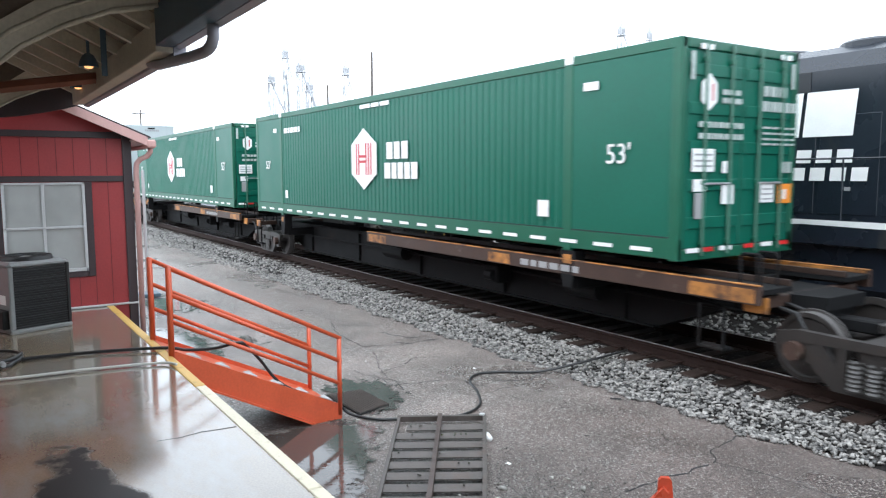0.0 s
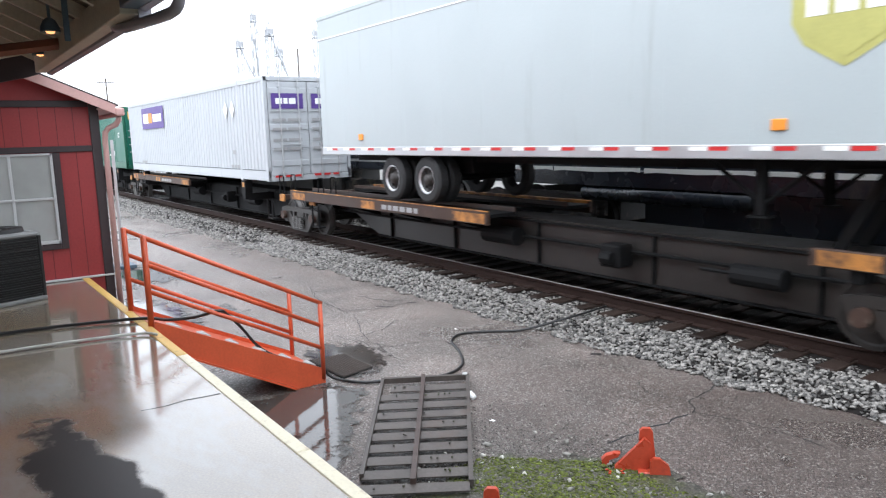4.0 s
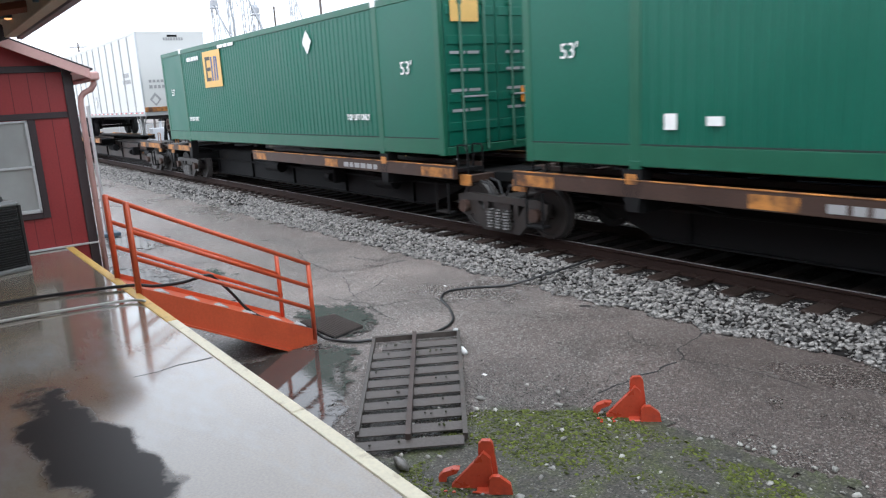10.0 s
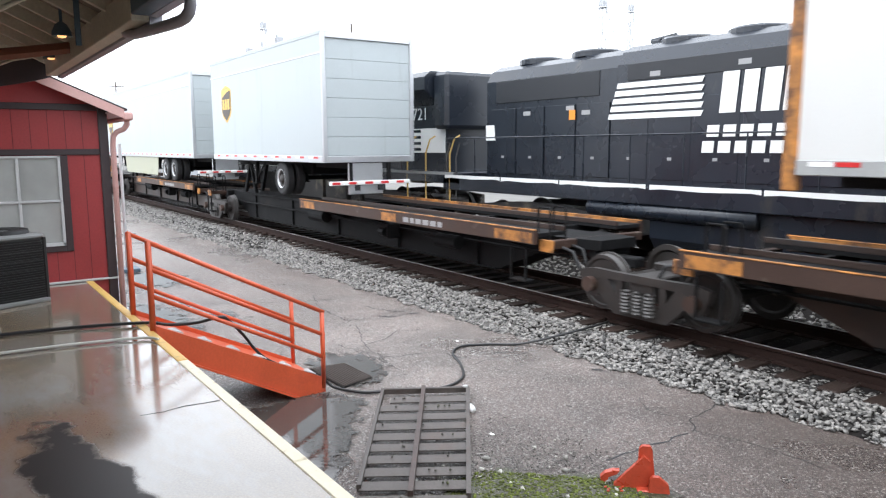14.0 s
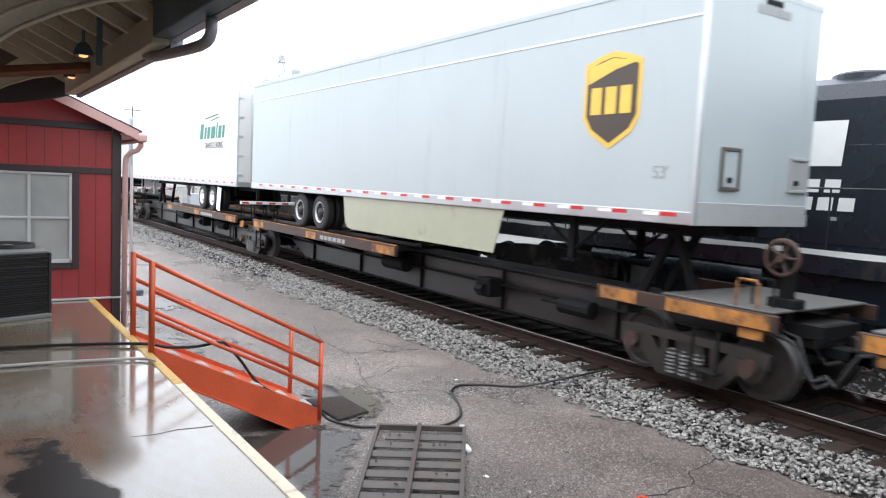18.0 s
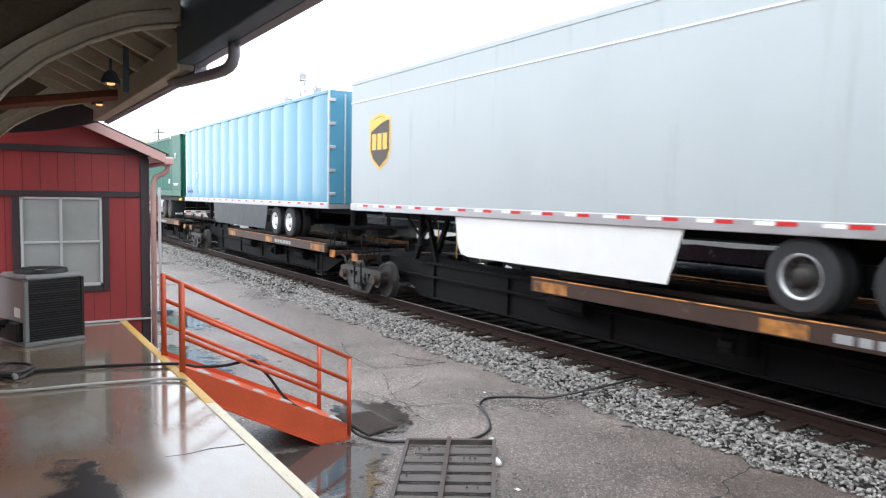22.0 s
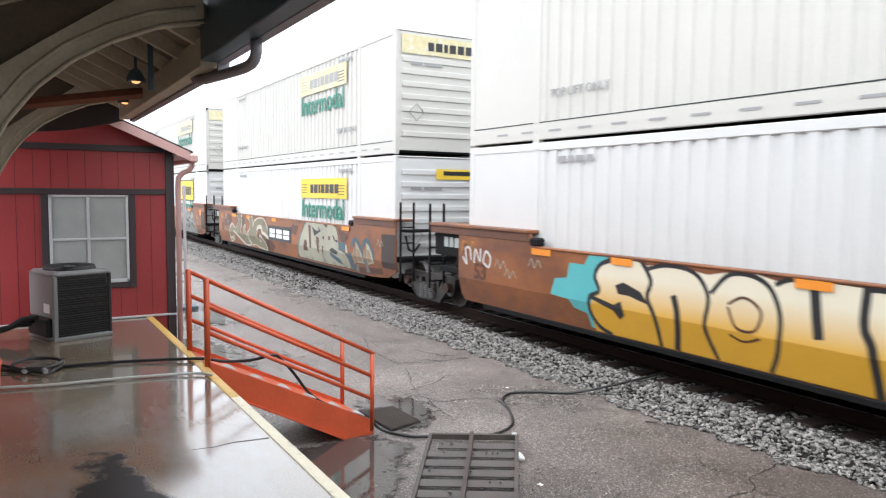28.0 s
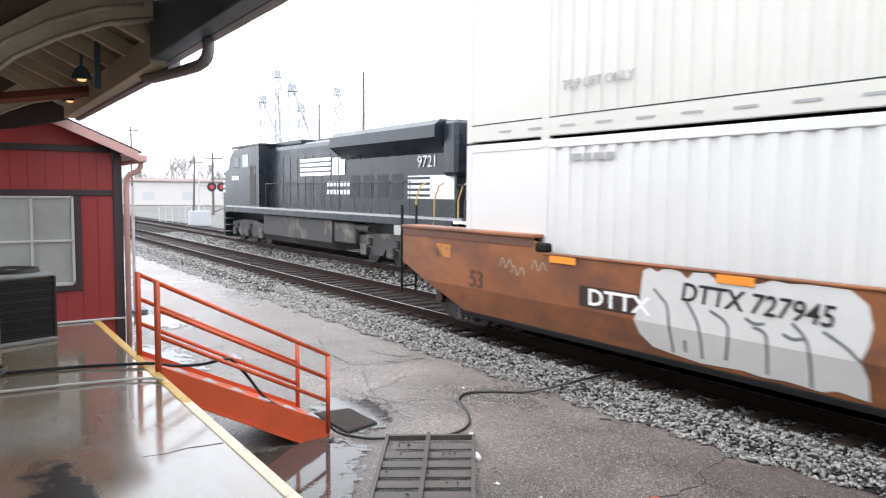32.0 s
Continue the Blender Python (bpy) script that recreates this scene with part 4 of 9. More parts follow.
# orange steel ramp with two railings
def ramp():
    r = thing("loading_ramp", "orange steel loading ramp with tube railings down from the platform", "ramp")
    xn, xf = -7.40, -8.275
    for x, nm in ((xn, "stringer"), (xf, "stringer")):
        part(nm, Shape().prism([(1.66, 1.05), (3.49, 0.165), (3.49, 0.0), (3.13, 0.0), (1.66, 0.77)], "x", x - 0.012, x), RAMP_ORANGE, r)
        part("flange", Shape().prism([(1.66, 0.765), (3.12, 0.0), (3.16, 0.006), (1.66, 0.785)], "x", x - 0.05, x + 0.03), RAMP_ORANGE, r)
    part("deck", Shape().prism([(1.65, 1.0), (3.49, 0.12), (3.49, 0.105), (1.65, 0.985)], "x", xf, xn - 0.013), RAMP_ORANGE, r, "wet steel ramp deck")
    # added pale triangles that imitate wet reflections along the deck's near edge
    for k in range(6):
        y = 1.78 + 0.29 * k
        z = 1.056 - (y - 1.66) * 0.4836
        part("gusset", Shape().add([(xn - 0.002, y, z), (xn - 0.014, y + 0.15, z - 0.0717), (xn - 0.20, y + 0.12, z - 0.050), (xn - 0.014, y, z + 0.012), (xn - 0.014, y + 0.15, z - 0.0597), (xn - 0.20, y + 0.12, z - 0.038)],
                                   [(0, 1, 2), (5, 4, 3), (0, 3, 4, 1), (1, 4, 5, 2), (2, 5, 3, 0)]), FRAME_GREY, r, "pale grey triangle standing for a wet reflection")
    for x in (xn - 0.006, xf - 0.006):
        up, dn = (x, 1.64, 1.0), (x, 3.47, 0.06)
        part("post", Shape().rod((x, 1.64, 0.98), (x, 1.64, 1.91), 0.030, 12), RAMP_ORANGE, r, smooth=True)
        part("post", Shape().rod((x, 3.47, 0.05), (x, 3.47, 0.945), 0.026, 12), RAMP_ORANGE, r, smooth=True)
        for za, zb in ((1.90, 0.94), (1.635, 0.672), (1.366, 0.408)):
            part("handrail" if za > 1.8 else "mid_rail", Shape().rod((x, 1.62, za), (x, 3.49, zb), 0.023, 12), RAMP_ORANGE, r, smooth=True)
    return r


ramp()

# steel grate lying on the asphalt
def grate():
    a, b, c, d = Vector((-6.87, 3.945, 0.03)), Vector((-6.37, 4.77, 0.03)), Vector((-4.31, 3.24, 0.03)), Vector((-4.80, 2.50, 0.03))
    g = thing("steel_grate", "rusty dark steel slatted grate lying on the asphalt", "grate")

    def at(u, v, z=0.0):
        p = (a * (1 - u) + b * u) * (1 - v) + (d * (1 - u) + c * u) * v
        return Vector((p.x, p.y, p.z + z))

    def bar(p, q, w, h):
        dd = (q - p).normalized()
        n = Vector((-dd.y, dd.x, 0)) * w / 2
        s = Shape()
        s.add([p - n, p + n, q + n, q - n, p - n + Vector((0, 0, h)), p + n + Vector((0, 0, h)), q + n + Vector((0, 0, h)), q - n + Vector((0, 0, h))],
              [(3, 2, 1, 0), (4, 5, 6, 7), (0, 1, 5, 4), (1, 2, 6, 5), (2, 3, 7, 6), (3, 0, 4, 7)])
        return s
    part("end_bar", bar(at(-0.02, 0), at(1.02, 0), 0.05, 0.06), GRATE_STEEL, g)
    part("side_bar", bar(at(0, 0), at(0, 0.93), 0.035, 0.06), GRATE_STEEL, g)
    part("side_bar", bar(at(1, 0), at(1, 1), 0.04, 0.06), GRATE_STEEL, g)
    part("middle_bar", bar(at(0.48, 0, 0.02), at(0.48, 1, 0.02), 0.045, 0.07), GRATE_BAR, g, "rusty middle bar")
    crumbs = random.Random(8)
    for k in range(10):
        v = 0.095 + 0.1 * k
        p, q = at(0.12 if k == 0 else 0.01, v, 0.03), at(0.99, v, 0.03)
        part("slat", Shape().add([p, q, q + Vector((0.09, -0.074, -0.02)), p + Vector((0.09, -0.074, -0.02)), p + Vector((0, 0, 0.012)), q + Vector((0, 0, 0.012)), q + Vector((0.09, -0.074, -0.008)), p + Vector((0.09, -0.074, -0.008))],
                                 [(3, 2, 1, 0), (4, 5, 6, 7), (0, 1, 5, 4), (1, 2, 6, 5), (2, 3, 7, 6), (3, 0, 4, 7)]), GRATE_STEEL, g)
    for k in range(26):
        u, v = crumbs.uniform(0.08, 0.95), 0.095 + 0.1 * crumbs.randrange(10)
        p = at(u, v, 0.05) + Vector((crumbs.uniform(0.01, 0.07), -0.04, -0.004))
        part("dirt_crumb", Shape().lathe([(-0.008, 0.002), (-0.004, 0.012), (0.006, 0.008), (0.01, 0.001)], p, "z", 6), SOIL, g)
    part("bolt_cap", Shape().rod(at(0.97, 0, 0.06), at(0.97, 0, 0.075), 0.03, 10), FRAME_GREY, g)


grate()
drain = part("drain_cover", Shape().prism([(-8.24, 3.67), (-8.19, 4.14), (-7.49, 4.16), (-7.37, 3.70)], "z", 0.0, 0.022), AC_BLACK)
tagged(drain, "dark square steel drain grate on the asphalt", "drain cover", kind="structure")
for k in range(13):
    u = (k + 0.5) / 13
    p, q = Vector((-8.24 + 0.05 * u, 3.67 + 0.47 * u, 0.03)), Vector((-7.37 - 0.12 * u, 3.70 + 0.46 * u, 0.03))
    part("grate_bar", Shape().rod(p, q, 0.010, 5), GRATE_STEEL, drain)


def steel_stop(x, y, turn, label):
    s = thing("orange_bracket", label, "steel bracket", "orange brackets", m=pose(x, y, 0, 0, 0, turn))
    part("fin", Shape().prism([(-0.20, 0.0), (-0.20, 0.03), (0.035, 0.285), (0.085, 0.24), (0.10, 0.07), (0.03, 0.0)], "y", -0.03, 0.012), STOP_RED, s)
    part("back_plate", Shape().prism([(-0.02, 0.0), (0.0, 0.33), (0.025, 0.355), (0.085, 0.355), (0.105, 0.33), (0.135, 0.05), (0.135, 0.0)], "y", 0.013, 0.055), STOP_RED, s)
    part("foot", Shape().prism([(0.07, 0.0), (0.075, 0.12), (0.10, 0.145), (0.15, 0.145), (0.225, 0.085), (0.24, 0.0)], "y", -0.105, -0.065), STOP_RED, s)
    part("base_plate", Shape().soft(-0.02, 0.20, -0.10, 0.05, 0.0, 0.022, 0.006), STOP_RED, s)
    part("toe", Shape().prism([(-0.30, 0.0), (-0.305, 0.045), (-0.27, 0.085), (-0.20, 0.11), (-0.15, 0.11), (-0.17, 0.08), (-0.24, 0.05), (-0.25, 0.0)], "y", 0.05, 0.11), STOP_RED, s)
    chips = random.Random(int(y * 10))
    for k in range(6):
        cx, cy = chips.uniform(-0.3, 0.2), chips.uniform(-0.15, -0.04)
        part("paint_flake", Shape().prism([(cx, cy), (cx + 0.025, cy + 0.005), (cx + 0.02, cy + 0.02), (cx + 0.005, cy + 0.018)], "z", 0.02, 0.028), STOP_RED, s)
    return s


steel_stop(-3.72, 4.55, 46, "orange steel bracket standing in the moss")
steel_stop(-3.72, 2.90, 46, "orange steel bracket standing in the moss beside the platform")
can = thing("drink_can", "crushed white drink can on the asphalt", "can")
part("body", Shape().rod((-5.97, 4.50, 0.035), (-5.86, 4.46, 0.033), 0.033, 12).rod((-5.975, 4.502, 0.035), (-5.97, 4.50, 0.035), 0.026, 12), WHITE_PAINT, can, smooth=True)

# ---- distance ----
def tower(x, y, h, w, label):
    t = thing("grain_elevator_leg", label, "tower", "elevator towers")
    s = Shape()
    for dx, dy in ((-w, -w), (w, -w), (-w, w), (w, w)):
        s.rod((x + dx, y + dy, 0), (x + dx, y + dy, h), 0.10, 5)
    k = 0
    z = 0
    while z < h - 3:
        s.rod((x - w, y - w, z), (x + w, y - w, z + 3), 0.06, 4).rod((x + w, y - w, z), (x - w, y - w, z + 3), 0.06, 4).rod((x + w, y - w, z), (x + w, y + w, z + 3), 0.06, 4)
        z += 3
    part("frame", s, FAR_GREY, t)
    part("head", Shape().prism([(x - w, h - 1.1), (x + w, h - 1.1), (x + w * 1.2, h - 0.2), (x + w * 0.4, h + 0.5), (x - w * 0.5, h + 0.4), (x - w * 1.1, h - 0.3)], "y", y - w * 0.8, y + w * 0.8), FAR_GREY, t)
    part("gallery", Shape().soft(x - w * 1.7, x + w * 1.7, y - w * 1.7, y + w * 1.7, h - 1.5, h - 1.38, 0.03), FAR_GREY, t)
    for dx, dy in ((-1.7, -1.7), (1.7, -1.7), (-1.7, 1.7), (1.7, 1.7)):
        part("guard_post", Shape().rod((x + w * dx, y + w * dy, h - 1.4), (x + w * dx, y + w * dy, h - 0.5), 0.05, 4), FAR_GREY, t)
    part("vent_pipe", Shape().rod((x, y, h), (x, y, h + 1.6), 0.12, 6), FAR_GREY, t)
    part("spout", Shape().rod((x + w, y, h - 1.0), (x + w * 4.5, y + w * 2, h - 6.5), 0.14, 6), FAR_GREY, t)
    return t


D = 150
for ux, uy, uz, w in ((-0.9379, 0.347, 0.1278, 0.5), (-0.9311, 0.3648, 0.1612, 0.42), (-0.9239, 0.3827, 0.1435, 0.6), (-0.9190, 0.3930, 0.118, 0.5), (-0.8995, 0.437, 0.1409, 0.45), (-0.6829, 0.7305, 0.1875, 0.5), (-0.6564, 0.7544, 0.180, 0.35)):
    tower(ux * D, uy * D, 2.8 + uz * D, w, "distant steel grain elevator tower, haze put into its grey")
for (xa, xb) in (((-0.9379 * D, 0.347 * D, 2.8 + 0.12 * D), (-0.925 * D, 0.378 * D, 9)), ((-0.9239 * D, 0.3827 * D, 2.8 + 0.14 * D), (-0.909 * D, 0.417 * D, 8)), ((-0.9311 * D, 0.3648 * D, 2.8 + 0.13 * D), (-0.928 * D, 0.372 * D, 6))):
    sp = thing("grain_spout", "slanting grain spout between the towers, greyed for haze", "spout", "grain spouts")
    part("pipe", Shape().rod(xa, xb, 0.18, 6), FAR_GREY, sp)


def pole(x, y, h, lean=0.0, arms=1):
    p = thing("utility_pole", "weathered timber utility pole with a crossarm", "utility pole", "utility poles")
    part("shaft", Shape().rod((x, y, -0.2), (x + lean, y, h), 0.17, 8, 0.11), POLE_WOOD, p)
    for k in range(arms):
        part("crossarm", Shape().box(x + lean - 0.06, x + lean + 0.06, y - 1.2, y + 1.2, h - 0.7 - k, h - 0.55 - k), POLE_WOOD, p)
    return p


pole(-0.8836 * 70, 0.4682 * 70, 2.8 + 0.1622 * 70, 0.0, 0)
pole(-0.9099 * 90, 0.4149 * 90, 2.8 + 0.1182 * 90, 0.0, 0)

# ---- locomotives standing on the second track ----
def c_truck(loco, x):
    t = part("truck", Shape().soft(x - 2.3, x + 2.3, -0.6, 0.6, 0.75, 1.25, 0.03), LOCO_GREY, loco)
    frame = [(x - 2.35, 0.95), (x - 2.35, 1.28), (x - 0.7, 1.42), (x + 0.7, 1.42), (x + 2.35, 1.28), (x + 2.35, 0.95), (x + 1.5, 0.9), (x + 1.2, 0.66), (x + 0.6, 0.66), (x + 0.4, 0.9), (x - 0.4, 0.9), (x - 0.6, 0.66), (x - 1.2, 0.66), (x - 1.5, 0.9)]
    for y in (-1.18, 1.06):
        part("side_frame", Shape().prism(frame, "y", y, y + 0.12), LOCO_GREY, t)
        for k in (-1.85, 0.0, 1.85):
            part("axle_box", Shape().soft(x + k - 0.22, x + k + 0.22, y - 0.1 if y < 0 else y + 0.02, y + 0.1 if y < 0 else y + 0.22, 0.62, 1.0, 0.03), LOCO_GREY, t)
            part("spring", Shape().lathe([(0.05 * i, 0.11 if i % 2 else 0.085) for i in range(6)], (x + k + 0.42, y - 0.02, 0.98), "z", 10), LOCO_GREY, t)
    for k in (-1.85, 0.0, 1.85):
        s = Shape().rod((x + k, -0.85, RAIL_TOP + 0.51), (x + k, 0.85, RAIL_TOP + 0.51), 0.1, 10)
        for y, d in ((-0.82, 1), (0.82, -1)):
            s.lathe([(0.0, 0.1), (0.0, 0.44), (-0.02 * d, 0.46), (-0.02 * d, 0.505), (0.10 * d, 0.51), (0.12 * d, 0.54), (0.135 * d, 0.54), (0.135 * d, 0.45), (0.10 * d, 0.1)], (x + k, y, RAIL_TOP + 0.51), "y", 30)
        part("wheelset", s, WHEEL_STEEL, t)
    return t


def railing(loco, xa, xb, z0, z1, y, step, mat):
    n = max(1, round((xb - xa) / step))
    for k in range(n + 1):
        x = xa + (xb - xa) * k / n
        part("railing_post", Shape().rod((x, y, z0), (x, y, z1), 0.016, 6), mat, loco)
    part("handrail", Shape().rod((xa, y, z1), (xb, y, z1), 0.017, 6), mat, loco)


def hood_section(xa, xb, half, z0, z1, round_top=0.25):
    prof = [(-half, z0), (half, z0), (half, z1 - round_top), (half - round_top * 0.4, z1 - round_top * 0.35), (half - round_top * 1.1, z1), (-half + round_top * 1.1, z1), (-half + round_top * 0.4, z1 - round_top * 0.35), (-half, z1 - round_top)]
    return Shape().prism(prof, "x", xa, xb)


def stripes(loco, xa, xb, za, zb, n, y, slant=0.0):
    h = (zb - za) / (2 * n - 1)
    for k in range(n):
        z = za + 2 * k * h * 0.98
        part("stripe", Shape().prism([(xa + slant * (z - za), z), (xb, z), (xb + 0.06, z + h * 1.35), (xa + slant * (z - za + h), z + h * 1.35)], "y", y - 0.004, y), WHITE_PAINT, loco)


def white_blocks(loco, x, z, widths, h, y, gap=0.08):
    for w in widths:
        part("marking", Shape().prism([(x, z), (x + w, z), (x + w + 0.08 * h, z + h), (x + 0.08 * h, z + h)], "y", y - 0.004, y), WHITE_PAINT, loco)
        x += w + gap


def wide_cab_engine():
    e = thing("locomotive", "black wide-cab diesel locomotive with white stripes, standing still", "locomotive", "locomotives", m=pose(0, TRACK_Y[1], 0))
    part("underframe", Shape().soft(-37.2, -15.9, -1.52, 1.52, 1.78, 2.10, 0.02), LOCO_BLACK, e)
    part("walkway_edge", Shape().box(-36.9, -16.2, -1.526, -1.52, 2.02, 2.10), POST_GREY, e, "dirty white stripe along the walkway edge")
    part("fuel_tank", Shape().prism([(-1.35, 1.75), (-1.35, 0.9), (-1.1, 0.62), (1.1, 0.62), (1.35, 0.9), (1.35, 1.75)], "x", -31.9, -24.8), LOCO_GREY, e, "dusty grey fuel tank")
    c_truck(e, -34.5)
    c_truck(e, -20.6)
    cabp = [(-36.2, 2.1), (-32.1, 2.1), (-32.1, 4.93), (-35.6, 4.82), (-36.15, 4.45), (-36.45, 3.9), (-37.25, 3.75), (-37.3, 2.1)]
    cab = part("cab", Shape().prism(cabp, "y", -1.50, 1.50), LOCO_BLACK, e)
    part("cab_roof", Shape().soft(-35.9, -32.0, -1.53, 1.53, 4.9, 4.99, 0.02), LOCO_BLACK, cab)
    # pale base colour paints a bright reflection on this pane
    part("cab_window", Shape().soft(-34.3, -33.5, -1.51, -1.49, 3.95, 4.55, 0.02), material("cab_glass_painted_reflection", (0.35, 0.42, 0.42), 0.1, vary=0.1, bump=0), cab, "side window with a reflection put into its pale colour")
    part("cab_window", Shape().soft(-35.6, -34.8, -1.51, -1.49, 3.95, 4.5, 0.02), LOCO_GLASS, cab)
    part("cab_door", Shape().soft(-33.3, -32.5, -1.512, -1.49, 2.2, 4.0, 0.015), LOCO_GREY, cab)
    part("marking", Shape().box(-35.9, -34.9, -1.506, -1.50, 3.35, 3.55), WHITE_PAINT, cab)
    for k in range(4):
        part("nose_stripe", Shape().box(-37.31, -37.0, -1.506, -1.50, 2.75 + 0.25 * k, 2.87 + 0.25 * k), WHITE_PAINT, cab)
    part("hood", hood_section(-32.1, -24.7, 1.0, 2.1, 4.86), LOCO_BLACK, e)
    part("engine_hatch", Shape().soft(-31.8, -28.9, -0.8, 0.8, 4.84, 5.02, 0.03), LOCO_BLACK, e)
    part("exhaust_stack", Shape().soft(-28.2, -27.0, -0.4, 0.4, 4.84, 5.0, 0.03), LOCO_BLACK, e)
    part("radiator_hood", hood_section(-24.7, -17.2, 1.0, 2.1, 4.2, 0.02), LOCO_BLACK, e)
    part("radiator_housing", Shape().prism([(-1.0, 4.0), (-1.52, 4.42), (-1.52, 4.78), (-1.3, 4.95), (1.3, 4.95), (1.52, 4.78), (1.52, 4.42), (1.0, 4.0)], "x", -24.6, -17.6), LOCO_BLACK, e, "flared radiator housing")
    part("rear_cap", Shape().soft(-17.6, -16.9, -1.25, 1.25, 3.3, 4.9, 0.1), LOCO_BLACK, e)
    for k in range(9):
        part("hood_door", Shape().soft(-31.9 + 0.8 * k, -31.2 + 0.8 * k, -1.015, -1.0, 2.2, 4.3, 0.008), LOCO_BLACK, e)
    for k in range(4):
        part("grille", Shape().soft(-23.9 + 1.0 * k, -23.2 + 1.0 * k, -1.012, -1.0, 2.6, 3.4, 0.008), GRILLE_DARK, e)
    stripes(e, -28.5, -25.6, 3.45, 4.12, 4, -1.02)
    white_blocks(e, -25.45, 3.45, (0.5, 0.5), 0.66, -1.02)
    white_blocks(e, -25.9, 3.02, (0.2, 0.2, 0.2, 0.2, 0.2, 0.2, 0.2), 0.17, -1.02, 0.09)
    white_blocks(e, -25.9, 2.72, (0.2, 0.2, 0.2, 0.2, 0.2, 0.2, 0.2), 0.17, -1.02, 0.09)
    lettering("marking", "9721", 0.52, WHITE_PAINT, e, pose(-18.75, -1.022, 3.75), wide=1.1)
    part("rear_panel", Shape().box(-19.9, -17.3, -1.008, -1.0, 2.62, 3.34), WHITE_PAINT, e)
    for k in range(4):
        part("stripe", Shape().box(-19.9, -18.6, -1.014, -1.008, 2.68 + 0.18 * k, 2.76 + 0.18 * k), LOCO_BLACK, e)
    railing(e, -31.3, -19.0, 2.1, 3.15, -1.48, 1.25, LOCO_GREY)
    for x in (-18.6, -17.6, -16.4):
        part("grab_rail", Shape().tube([(x, -1.5, 1.0), (x, -1.5, 2.6), (x + 0.15, -1.45, 3.0), (x + 0.2, -1.3, 3.1)], 0.025, 6), HANDRAIL_YELLOW, e, "ochre yellow grab rail")
    for k in range(4):
        part("step", Shape().soft(-18.4, -17.7, -1.5, -1.2, 0.75 + 0.33 * k, 0.79 + 0.33 * k, 0.005), LOCO_GREY, e)
        part("step", Shape().soft(-37.2, -36.5, -1.5, -1.2, 0.75 + 0.33 * k, 0.79 + 0.33 * k, 0.005), LOCO_GREY, e)
    part("pilot", Shape().soft(-37.5, -37.2, -1.45, 1.45, 0.5, 1.9, 0.03), LOCO_BLACK, e)
    part("equipment_rack", Shape().soft(-24.6, -22.9, -1.35, -0.9, 0.95, 1.7, 0.05).rod((-24.5, -1.2, 1.55), (-22.0, -1.2, 1.55), 0.14, 10), LOCO_GREY, e)
    part("coupler", Shape().soft(-15.9, -15.5, -0.2, 0.2, 0.95, 1.25, 0.04), LOCO_GREY, e)
    return e


